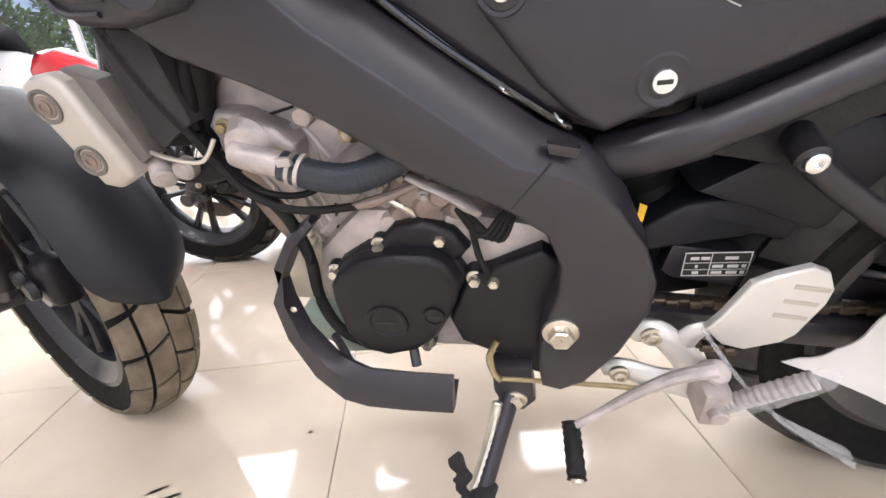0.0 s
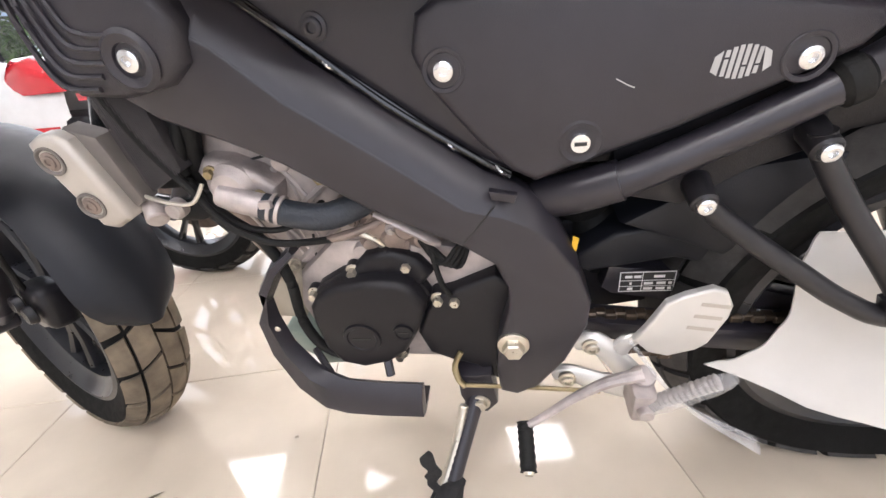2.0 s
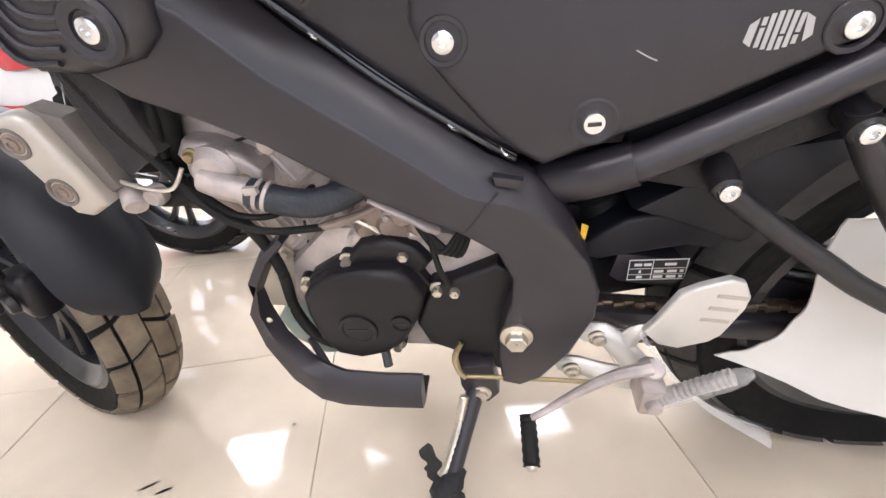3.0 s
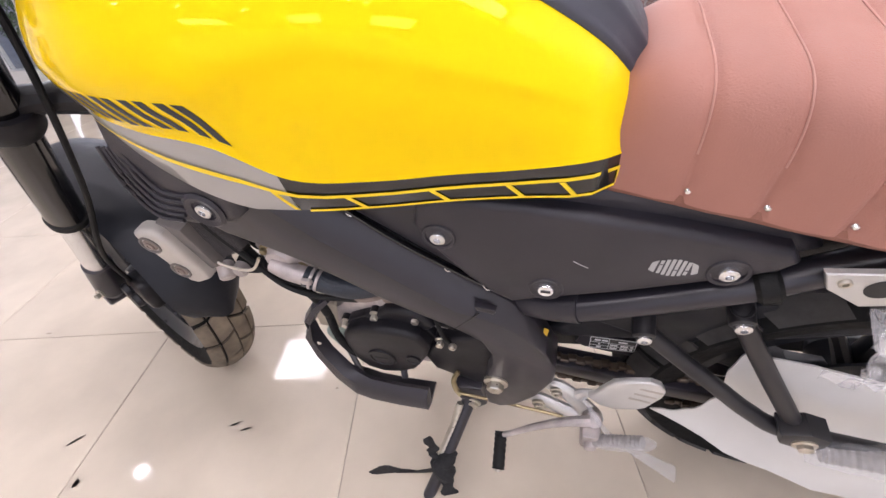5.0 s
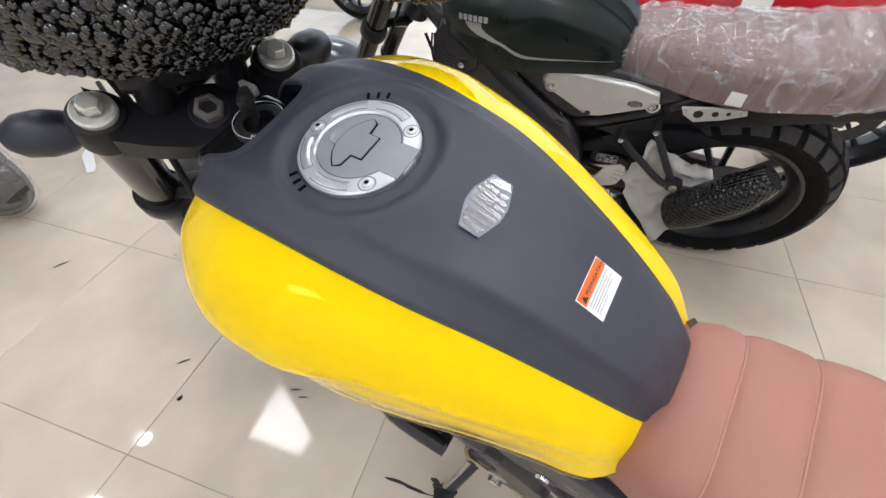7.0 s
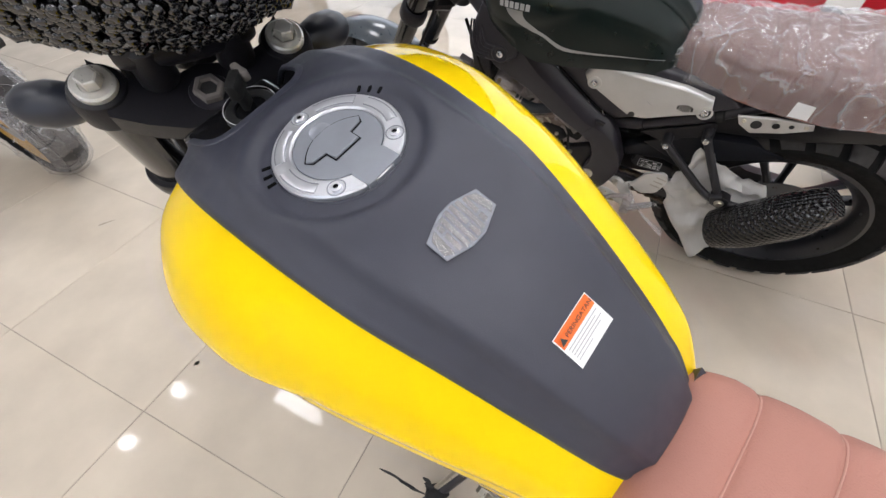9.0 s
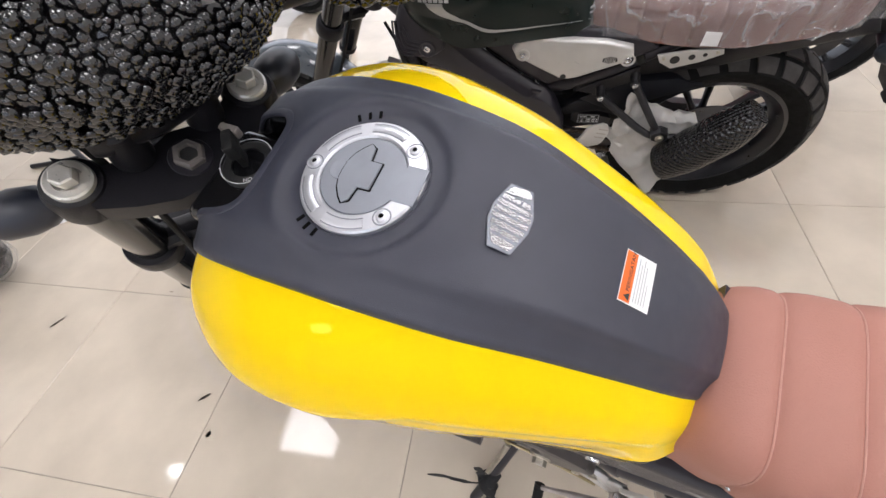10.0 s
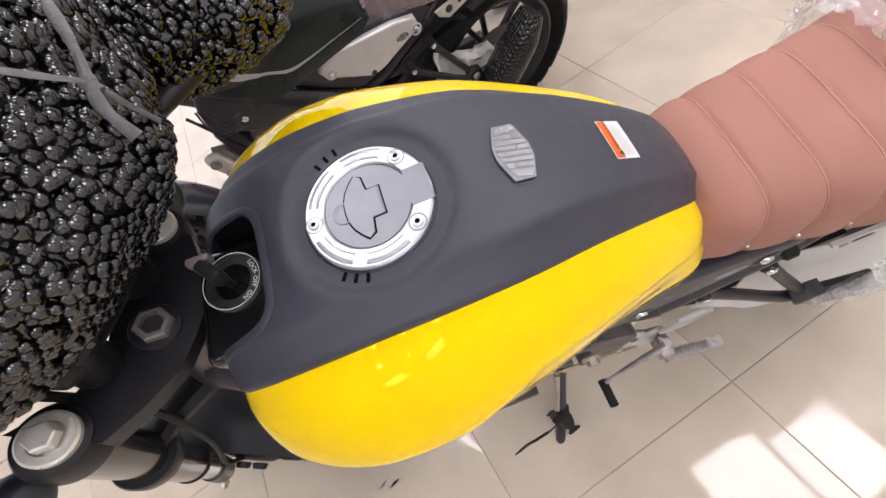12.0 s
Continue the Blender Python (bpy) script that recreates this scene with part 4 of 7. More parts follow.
def chassis(b, silver_plates=False):
    """Frame, side panels, subframe, swingarm."""
    def spar(sg):
        edge = [(0.75, 0.80), (0.70, 0.768), (0.664, 0.742), (0.62, 0.695), (0.549, 0.639), (0.478, 0.581), (0.444, 0.564), (0.426, 0.546), (0.408, 0.52), (0.39, 0.479)]
        inner = [(0.77, 0.772), (0.72, 0.742), (0.683, 0.716), (0.639, 0.670), (0.568, 0.614), (0.497, 0.556), (0.461, 0.546), (0.438, 0.534), (0.415, 0.513), (0.392, 0.477)]
        out = inner + [(0.377, 0.434), (0.379, 0.401), (0.401, 0.344), (0.433, 0.296), (0.458, 0.281), (0.479, 0.288), (0.482, 0.332), (0.475, 0.385), (0.463, 0.425), (0.462, 0.455), (0.474, 0.488), (0.505, 0.512), (0.557, 0.540), (0.592, 0.561), (0.661, 0.612), (0.706, 0.637), (0.76, 0.663), (0.79, 0.69)]
        bm = flip(prism(out, 0.075, 0.124, 0.005, 3), sg)
        part("frame_spar", bm, M_FRAME, b, "satin black frame spar", angle=40)
        rows = []
        for (xa, za), (xc, zc) in zip(edge, inner):
            rows.append([Vector((xa, 0.078, za - 0.004)), Vector((xa, 0.100, za)), Vector((xa + (xc - xa) * 0.06, 0.1035, za + (zc - za) * 0.06)), Vector((xa + (xc - xa) * 0.95, 0.1215, za + (zc - za) * 0.95)), Vector((xc + (xc - xa) * 0.14, 0.1237, zc + (zc - za) * 0.14)), Vector((xc + (xc - xa) * 0.2, 0.112, zc + (zc - za) * 0.2))])
        part("spar_shoulder", flip(skin(rows), sg), M_FRAME, b, angle=30)
        bm = flip(prism([(0.449, 0.566), (0.452, 0.558), (0.472, 0.563), (0.474, 0.572)], 0.117, 0.1252, 0.0012, 2), sg)
        part("spar_lug", bm, M_FRAME, b)
        part("spar_joint", flip(sweep([(0.470, 0.1238, 0.556), (0.487, 0.1242, 0.535), (0.503, 0.1238, 0.516)], 0.0009, 6, 3), sg), M_INK, b)
    both(spar)
    for k, (dy, r) in enumerate(((0.0, 0.0042), (0.007, 0.003))):
        pts = [(0.735, 0.094 + dy, 0.800), (0.675, 0.097 + dy, 0.757 - 0.003 * k), (0.62, 0.096 + dy, 0.704 + 0.004 * k), (0.56, 0.097 + dy, 0.654), (0.51, 0.096 + dy, 0.612 + 0.003 * k), (0.455, 0.094 + dy, 0.574)]
        part("harness_cable", sweep(pts, r, 8, 6), M_GLOSSBLACK, b, "glossy black cable beside the frame")
    for x, z in ((0.60, 0.688), (0.505, 0.609), (0.462, 0.581)):
        part("cable_clip", sweep([(x - 0.006, 0.100, z - 0.006), (x, 0.106, z), (x + 0.005, 0.100, z + 0.006)], 0.0016, 6, 4), M_CHROME, b, "small bright cable clip")
    part("head_pipe", cyl((0.845, 0, 0.905), (0.925, 0, 0.76), 0.038, 0.036, 32, 0.004), M_FRAME, b)
    for sg in (1, -1):
        part("cross_beam", sweep([(0.74, sg * 0.09, 0.74), (0.82, sg * 0.05, 0.79), (0.885, sg * 0.02, 0.82)], [0.04, 0.034, 0.03], 12, 5, 1.0), M_FRAME, b)

    def side_panel(sg):
        # fixed inner cover
        out = [(0.70, 0.765), (0.62, 0.698), (0.549, 0.642), (0.478, 0.585), (0.432, 0.566), (0.36, 0.592), (0.30, 0.616), (0.22, 0.648), (0.175, 0.672), (0.2, 0.70), (0.30, 0.725), (0.50, 0.748)]
        part("inner_cover", flip(prism(out, 0.05, 0.099, 0.012, 3), sg), M_PANEL, b, "matt black plastic cover")
        out = [(0.520, 0.716), (0.527, 0.690), (0.519, 0.665), (0.480, 0.612), (0.452, 0.584), (0.432, 0.572), (0.40, 0.584), (0.324, 0.609), (0.255, 0.637), (0.208, 0.658), (0.196, 0.672), (0.205, 0.685), (0.30, 0.704), (0.42, 0.721), (0.50, 0.727)]
        if silver_plates:
            out = [(0.530, 0.690), (0.515, 0.712), (0.490, 0.722), (0.30, 0.706), (0.238, 0.690), (0.232, 0.665), (0.245, 0.648), (0.36, 0.602), (0.385, 0.598), (0.410, 0.602), (0.52, 0.668)]
        pan = part("side_panel", flip(prism(out, 0.085, 0.116, 0.009, 4), sg), M_ALUPAINT if silver_plates else M_PANEL, b, "brushed silver side plate" if silver_plates else "matt black plastic side panel with lock")
        if sg < 0 and not silver_plates:
            return
        for x, z in ((0.502, 0.675), (0.244, 0.656)):
            part("panel_bolt", flip(dome_bolt((x, 0.1165, z), (0, 1, 0), 0.0086), sg), M_CHROME, pan, "bright socket bolt")
            part("bolt_well", flip(lathe([(0.0125, -0.001), (0.0165, -0.001), (0.0175, 0.0012), (0.0165, 0.002), (0.0135, 0.0015)], along((x, 0.1155, z), (x, 1, z)), 28, True), sg), M_ALUPAINT if silver_plates else M_PANEL, pan)
        if silver_plates:
            part("fixing_hole", flip(lathe([(0, 0.0005), (0.0075, 0.0005), (0.0085, -0.001)], along((0.396, 0.1158, 0.609), (0.396, 1, 0.609)), 28), sg), M_INK, pan, "dark empty fixing hole")
        else:
            key_lock(sg, pan)
        mb = Matrix(((-1 * sg, 0, 0, 0.287), (0, 0, sg, sg * 0.1164), (0, 1, 0, 0.6575), (0, 0, 0, 1)))
        emblem(pan, mb)

    def key_lock(sg, pan):
        part("lock_well", flip(lathe([(0.010, -0.002), (0.0165, -0.001), (0.0185, 0.0006), (0.0165, 0.0016), (0.012, 0.0004)], along((0.396, 0.1155, 0.607), (0.396, 1, 0.607)), 32, True), sg), M_PANEL, pan)
        lock = part("seat_lock", flip(lathe([(0, 0.0045), (0.0077, 0.0045), (0.0087, 0.003), (0.0087, -0.004), (0, -0.004)], along((0.396, 0.1155, 0.607), (0.396, 1, 0.607)), 32), sg), M_CHROME, pan, "round bright key lock")
        part("keyhole", flip(box(0.391, 0.401, 0.1195, 0.1207, 0.6055, 0.6085), sg), M_INK, pan, smooth=False)

    def emblem(pan, mb):
        if silver_plates:
            badge(pan, mb, 0.036, 0.020, M_INK, "logo_bar", "black printed emblem bar", 0.0002)
        else:
            badge(pan, mb, 0.040, 0.024, M_GREYPRINT, "logo_bar", "pale grey printed emblem bar", 0.0002)
    both(side_panel)
    part("cover_bolt", hex_bolt((0.605, 0.0985, 0.716), (0, 1, 0), 0.008, 0.004, True, True), M_FRAME, b)
    part("scratch", sweep([(0.372, 0.1163, 0.655), (0.364, 0.1164, 0.650), (0.358, 0.1163, 0.647)], 0.0005, 5, 2), M_GREYPRINT, b, "thin pale scratch")

    def subframe(sg):
        y = (0.078 if silver_plates else 0.106) * sg
        part("subframe_tube", sweep([(0.44, y * 0.72, 0.535), (0.40, y * 0.88, 0.549), (0.36, y * 0.985, 0.563), (0.27, y, 0.602), (0.205, y, 0.634)], [0.0175, 0.017, 0.0165, 0.0150, 0.0148], 16, 5), M_FRAME, b, "satin black steel tube")
        part("tube_sleeve", sweep([(0.425, y * 0.76, 0.539), (0.395, y * 0.89, 0.550), (0.357, y * 0.985, 0.5645)], [0.0215, 0.0205, 0.019], 16, 4), M_FRAME, b)
        part("subframe_tube", sweep([(0.21, y, 0.632), (0.10, y * 0.9, 0.685), (-0.08, y * 0.8, 0.728), (-0.20, y * 0.6, 0.745)], 0.0145, 14, 5), M_FRAME, b)
        part("subframe_plate", flip(prism([(0.36, 0.545), (0.205, 0.618), (0.195, 0.58), (0.25, 0.56), (0.30, 0.53)], 0.088, 0.094, 0.001, 1), sg), M_ENGBLACK, b)
        part("tube_cap", cyl((0.215, y, 0.630), (0.196, y, 0.638), 0.019, 0.019, 20, 0.004), M_RUBBER, b)
    both(subframe)
    # pillion footrest hanger
    def hanger(sg):
        h = new("footrest_hanger")
        h.parent = b
        h["label"] = "black tubular passenger footrest hanger"
        for (x, z) in ((0.290, 0.543), (0.211, 0.585)):
            part("boss", cyl((x, sg * 0.088, z + 0.010), (x, sg * 0.1215, z), 0.0125, 0.0115, 20, 0.002), M_SATIN, h)
            part("bolt", dome_bolt((x, sg * 0.1225, z), (0, sg, 0), 0.0082), M_CHROME, h, "bright button-head bolt")
        part("tube", sweep([(0.291, sg * 0.110, 0.552), (0.283, sg * 0.111, 0.536), (0.250, sg * 0.118, 0.508), (0.205, sg * 0.130, 0.475), (0.165, sg * 0.142, 0.448), (0.125, sg * 0.152, 0.436), (0.02, sg * 0.165, 0.445)], 0.0098, 14, 5), M_SATIN, h)
        part("tube", sweep([(0.213, sg * 0.110, 0.598), (0.206, sg * 0.111, 0.578), (0.180, sg * 0.122, 0.535), (0.150, sg * 0.138, 0.490), (0.122, sg * 0.150, 0.448)], 0.0098, 14, 5), M_SATIN, h)
        part("lug", flip(prism([(0.142, 0.455), (0.135, 0.432), (0.112, 0.424), (0.094, 0.434), (0.096, 0.458), (0.118, 0.466)], 0.142, 0.168, 0.004, 2), sg), M_SATIN, h)
        part("pivot", hex_bolt((0.116, sg * 0.168, 0.443), (0, sg, 0), 0.008, 0.005), M_STEEL, h)
        return h
    both(hanger)
    # swingarm
    def arm(sg):
        out = [(0.47, 0.395), (0.40, 0.425), (0.33, 0.440), (0.25, 0.432), (0.15, 0.385), (0.03, 0.325), (-0.07, 0.315), (-0.075, 0.285), (0.05, 0.275), (0.22, 0.330), (0.34, 0.355), (0.44, 0.335)]
        part("swingarm", flip(prism(out, 0.068, 0.098, 0.006, 3), sg), M_FRAME, b, "black box-section swingarm")
    arm(-1)
    out = [(0.40, 0.445), (0.345, 0.482), (0.29, 0.490), (0.23, 0.476), (0.14, 0.432), (0.08, 0.39), (0.09, 0.375), (0.20, 0.42), (0.28, 0.445), (0.37, 0.43)]
    part("chain_guard", prism(out, 0.02, 0.066, 0.006, 3), M_MUD, b, "black plastic chain guard")
    out = [(0.345, 0.428), (0.352, 0.395), (0.34, 0.385), (0.20, 0.357), (0.10, 0.345), (0.08, 0.358), (0.15, 0.378), (0.26, 0.412)]
    part("swingarm", prism(out, 0.03, 0.052, 0.003, 2), M_FRAME, b, "black box-section swingarm")
    out = [(0.40, 0.342), (0.30, 0.322), (0.10, 0.30), (-0.08, 0.285), (-0.08, 0.325), (0.10, 0.335), (0.30, 0.355), (0.42, 0.37)]
    part("lower_arm", prism(out, 0.045, 0.078, 0.005, 2), M_FRAME, b)
    part("inner_plate", prism([(0.44, 0.47), (0.30, 0.48), (0.25, 0.43), (0.26, 0.35), (0.42, 0.32)], -0.03, 0.022, 0.003, 1), M_ENGBLACK, b)
    lab = part("tyre_label", box(0.270, 0.332, 0.0523, 0.0530, 0.389, 0.418), M_INK, b, "black and white tyre pressure table", smooth=False)
    for x0, x1, z0, z1 in ((0.270, 0.332, 0.4172, 0.4185), (0.270, 0.332, 0.3885, 0.3895), (0.331, 0.332, 0.389, 0.418), (0.270, 0.271, 0.389, 0.418), (0.306, 0.3068, 0.389, 0.418), (0.270, 0.332, 0.4050, 0.4056), (0.270, 0.332, 0.3965, 0.3970)):
        part("rule", box(x0, x1, 0.0530, 0.0534, z0, z1), M_WHITE, lab, smooth=False)
    for x, z, w in ((0.322, 0.411, 0.004), (0.312, 0.411, 0.004), (0.288, 0.411, 0.006), (0.319, 0.4008, 0.0012), (0.319, 0.3928, 0.003), (0.299, 0.4008, 0.005), (0.285, 0.4008, 0.005), (0.275, 0.4008, 0.002), (0.299, 0.3928, 0.005), (0.285, 0.3928, 0.005), (0.275, 0.3928, 0.002)):
        part("mark", box(x - w, x + w, 0.0530, 0.0535, z - 0.0018, z + 0.0018), M_WHITE, lab, smooth=False)
    # chain, upper and lower run
    link = None
    for (xa, za), (xb, zb) in (((0.40, 0.365), (0.0, 0.345)), ((0.40, 0.318), (0.0, 0.235))):
        n = 34
        for k in range(n):
            t = k / n
            p = Vector((xa + (xb - xa) * t, 0.062 + (0.003 if k % 2 else 0.0), za + (zb - za) * t))
            if link is None:
                bm = box(-0.0075, 0.0075, -0.006, 0.006, -0.0052, 0.0052, 0.002, 1)
                link = part("chain_link", bm, M_CHAIN, b, "oily drive chain link")
                me = link.data
                link.location = p
            else:
                o = new("chain_link", me)
                o.parent = b
                o.location = p
    part("swing_pivot", hex_bolt((0.460, 0.124, 0.3745), (0, 1, 0), 0.0125, 0.011, True), M_STEEL, b, "large zinc pivot bolt")
    part("shock", sweep([(0.33, 0, 0.40), (0.40, 0, 0.56)], 0.03, 16, 12, ripple=0.25), M_RUBBER, b)
    part("air_box", box(0.20, 0.62, -0.07, 0.07, 0.56, 0.72, 0.02), M_ENGBLACK, b)
    part("under_tray", prism([(0.36, 0.52), (0.30, 0.545), (0.19, 0.575), (0.02, 0.60), (-0.22, 0.67), (-0.28, 0.685), (-0.26, 0.72), (-0.10, 0.71), (0.20, 0.66), (0.36, 0.60)], -0.075, 0.075, 0.01, 2), M_ENGBLACK, b)
    part("hugger", prism([(0.345, 0.50), (0.24, 0.455), (0.14, 0.50), (0.03, 0.545), (0.10, 0.57), (0.25, 0.555)], -0.06, 0.078, 0.006, 2), M_MUD, b, "black inner mudguard")


def engine(b):
    e = new("engine")
    e.parent = b
    e["label"] = "single-cylinder engine, cast aluminium with black covers"
    # crankcase halves
    out = [(0.72, 0.45), (0.735, 0.40), (0.72, 0.34), (0.68, 0.308), (0.60, 0.30), (0.50, 0.295), (0.45, 0.32), (0.44, 0.42), (0.47, 0.47), (0.55, 0.49), (0.66, 0.50)]
    part("crankcase", joined(prism(out, -0.07, 0.078, 0.01, 2)), M_ALU, e, "cast aluminium crankcase")
    # cylinder, leaning forward, with faces like a casting
    out = [(0.735, 0.452), (0.765, 0.52), (0.80, 0.58), (0.80, 0.62), (0.755, 0.645), (0.70, 0.635), (0.62, 0.60), (0.56, 0.53), (0.545, 0.475), (0.60, 0.455), (0.68, 0.45)]
    part("cylinder", prism(out, -0.06, 0.062, 0.012, 2), M_ALU, e, "cast aluminium cylinder")
    for k, (a, c) in enumerate((((0.715, 0.465), (0.60, 0.545)), ((0.74, 0.505), (0.625, 0.585)), ((0.765, 0.55), (0.66, 0.615)))):
        part("cylinder_rib", sweep([(a[0], 0.0635, a[1]), ((a[0] + c[0]) / 2, 0.0645, (a[1] + c[1]) / 2), (c[0], 0.0635, c[1])], 0.0045, 6, 2), M_ALU, e)
    for a, c in (((0.69, 0.455), (0.745, 0.56)), ((0.64, 0.47), (0.70, 0.585))):
        part("cylinder_rib", sweep([(a[0], 0.062, a[1]), (c[0], 0.0625, c[1])], 0.003, 6, 1), M_ALU, e)
    for k in range(4):
        t = k / 3
        a, c = (0.725 - 0.045 * t, 0.458 + 0.012 * t), (0.775 - 0.075 * t, 0.572 + 0.018 * t)
        part("cylinder_rib", sweep([(a[0], 0.0622, a[1]), (c[0], 0.0628, c[1])], 0.0018, 6, 1), M_ALU, e)
    # raised plates whose darker colour stands for the shade in the casting's hollows
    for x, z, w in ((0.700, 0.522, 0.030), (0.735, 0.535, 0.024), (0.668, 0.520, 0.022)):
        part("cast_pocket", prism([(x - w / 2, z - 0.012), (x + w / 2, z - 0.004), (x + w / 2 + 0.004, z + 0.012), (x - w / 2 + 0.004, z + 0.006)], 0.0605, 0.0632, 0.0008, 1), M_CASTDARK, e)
    for x, z, y in ((0.763, 0.597, 0.0957), (0.719, 0.566, 0.0957), (0.650, 0.578, 0.0845)):
        part("paint_mark", lathe([(0, 0.0006), (0.0032, 0.0005), (0.0040, 0)], along((x, y, z), (x, 1, z)), 10), M_YELLOWPRINT if y > 0.09 else M_CREAM, e, "dab of paint on the bolt")
    for k, (x, z) in enumerate(((0.585, 0.515), (0.605, 0.535), (0.566, 0.535), (0.625, 0.528), (0.553, 0.508))):
        part("cast_lug", joined(cyl((x, 0.060, z), (x, 0.090 - 0.003 * (k % 3), z), 0.0085, 0.007, 14, 0.002), cyl((x, 0.088 - 0.003 * (k % 3), z), (x, 0.0935 - 0.003 * (k % 3), z), 0.0045, 0.0042, 6, 0.0008)), M_CASTDARK if k % 2 else M_ALU, e)
    part("cylinder_head", prism([(0.82, 0.60), (0.795, 0.655), (0.74, 0.70), (0.66, 0.68), (0.64, 0.62), (0.70, 0.60), (0.78, 0.575)], -0.055, 0.055, 0.012, 3), M_ALU, e)
    rng = random.Random(4)
    for k in range(16):
        x, z = rng.uniform(0.54, 0.64), rng.uniform(0.475, 0.545)
        r = rng.uniform(0.009, 0.020)
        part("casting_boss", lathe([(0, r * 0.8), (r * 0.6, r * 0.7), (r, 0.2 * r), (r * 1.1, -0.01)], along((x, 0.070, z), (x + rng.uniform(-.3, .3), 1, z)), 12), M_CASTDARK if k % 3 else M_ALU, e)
    for a, c in (((0.742, 0.447), (0.545, 0.467)), ((0.806, 0.585), (0.62, 0.618)), ((0.700, 0.452), (0.690, 0.50))):
        part("gasket", sweep([(a[0], 0.063, a[1]), (c[0], 0.064, c[1])], 0.0016, 6, 1), M_INK, e)
    for x, z in ((0.728, 0.458), (0.655, 0.482), (0.585, 0.545), (0.790, 0.60), (0.63, 0.60), (0.57, 0.49)):
        part("case_bolt", hex_bolt((x, 0.064, z), (0, 1, 0), 0.0055, 0.007), M_STEEL, e)
    part("oil_pipe", sweep([(0.66, 0.070, 0.50), (0.635, 0.078, 0.512), (0.61, 0.080, 0.50), (0.595, 0.074, 0.475)], 0.0045, 8, 5), M_STEEL, e)
    part("sensor_plug", cyl((0.60, 0.06, 0.565), (0.594, 0.088, 0.572), 0.010, 0.008, 14, 0.002), M_RUBBER, e)
    part("breather_cap", cyl((0.572, 0.06, 0.512), (0.569, 0.092, 0.515), 0.014, 0.012, 16, 0.003), M_CASTDARK, e)
    part("starter_gear_case", lathe([(0, 0.016), (0.018, 0.014), (0.026, 0.006), (0.028, -0.01)], along((0.602, 0.066, 0.512), (0.602, 1, 0.512)), 24), M_CASTDARK, e)
    # water pump and thermostat housing
    wp = part("water_pump", prism([(0.782, 0.598), (0.770, 0.612), (0.745, 0.608), (0.715, 0.592), (0.698, 0.575), (0.705, 0.553), (0.735, 0.548), (0.77, 0.565)], 0.055, 0.088, 0.008, 3), M_ALU, e, "cast water pump housing")
    part("pump_dome", lathe([(0, 0.014), (0.018, 0.012), (0.027, 0.004), (0.03, -0.01)], along((0.748, 0.084, 0.578), (0.748, 1, 0.578)), 28), M_ALU, e)
    part("outlet_pipe", sweep([(0.757, 0.094, 0.574), (0.735, 0.099, 0.567), (0.705, 0.1, 0.558)], 0.0135, 16, 4), M_ALU, e)
    for x, z in ((0.763, 0.597), (0.719, 0.566)):
        part("pump_bolt", hex_bolt((x, 0.089, z), (0, 1, 0), 0.0055, 0.006), M_BRASS, e, "yellow zinc bolt")
    part("head_bolt", hex_bolt((0.650, 0.07, 0.578), (0, 1, 0), 0.008, 0.012), M_BRASS, e, "yellow zinc bolt")
    part("head_boss", cyl((0.668, 0.05, 0.605), (0.664, 0.085, 0.603), 0.013, 0.011, 16, 0.002), M_ALU, e)
    part("head_boss", cyl((0.69, 0.05, 0.60), (0.688, 0.082, 0.597), 0.012, 0.01, 16, 0.002), M_ALU, e)
    hose = part("coolant_hose", sweep([(0.712, 0.1, 0.560), (0.682, 0.1, 0.548), (0.648, 0.1, 0.543), (0.612, 0.096, 0.552), (0.585, 0.085, 0.568), (0.57, 0.07, 0.59)], 0.0145, 16, 8, ripple=0.02), M_HOSE, e, "dark blue-black rubber hose")
    for k in (0, 1):
        part("hose_clamp", sweep([(0.704 - k * 0.008, 0.1, 0.5575 - k * 0.003), (0.7005 - k * 0.008, 0.1, 0.556 - k * 0.003)], 0.0162, 18, 1), M_ALU, e)
    part("clamp_tab", box(0.692, 0.706, 0.112, 0.118, 0.565, 0.573, 0.001), M_ALU, e)
    # generator cover
    out = [(0.703, 0.400), (0.700, 0.425), (0.687, 0.442), (0.660, 0.457), (0.620, 0.463), (0.586, 0.461), (0.570, 0.452), (0.557, 0.423), (0.565, 0.398), (0.577, 0.375), (0.593, 0.348), (0.619, 0.328), (0.655, 0.318), (0.685, 0.327), (0.700, 0.355)]
    cov = part("generator_cover", prism(out, 0.07, 0.1145, 0.010, 4), M_ENGBLACK, e, "black painted generator cover")
    flange = [(x + (x - 0.63) * 0.05, z + (z - 0.39) * 0.05) for x, z in out]
    part("cover_flange", prism(flange, 0.062, 0.092, 0.004, 2), M_ENGBLACK, e)
    out = [(0.680, 0.445), (0.659, 0.462), (0.640, 0.468), (0.622, 0.486), (0.589, 0.490), (0.562, 0.478), (0.547, 0.455), (0.56, 0.44), (0.62, 0.43)]
    part("cover_hump", prism(out, 0.055, 0.094, 0.010, 4), M_ENGBLACK, e)
    for x, z, r, h in ((0.645, 0.376, 0.0245, 0.0025), (0.590, 0.386, 0.0125, 0.003)):
        part("cover_cap", lathe([(0, h * 0.4), (r * 0.72, h * 0.4), (r * 0.78, h), (r * 0.95, h), (r, 0), (r, -0.006), (0, -0.006)], along((x, 0.1148, z), (x, 1, z)), 36), M_ENGBLACK, e)
        part("cap_slot", flip(box(x - r * 0.5, x + r * 0.5, 0.1155, 0.1165, z - 0.0012, z + 0.0012), 1), M_INK, e, smooth=False)
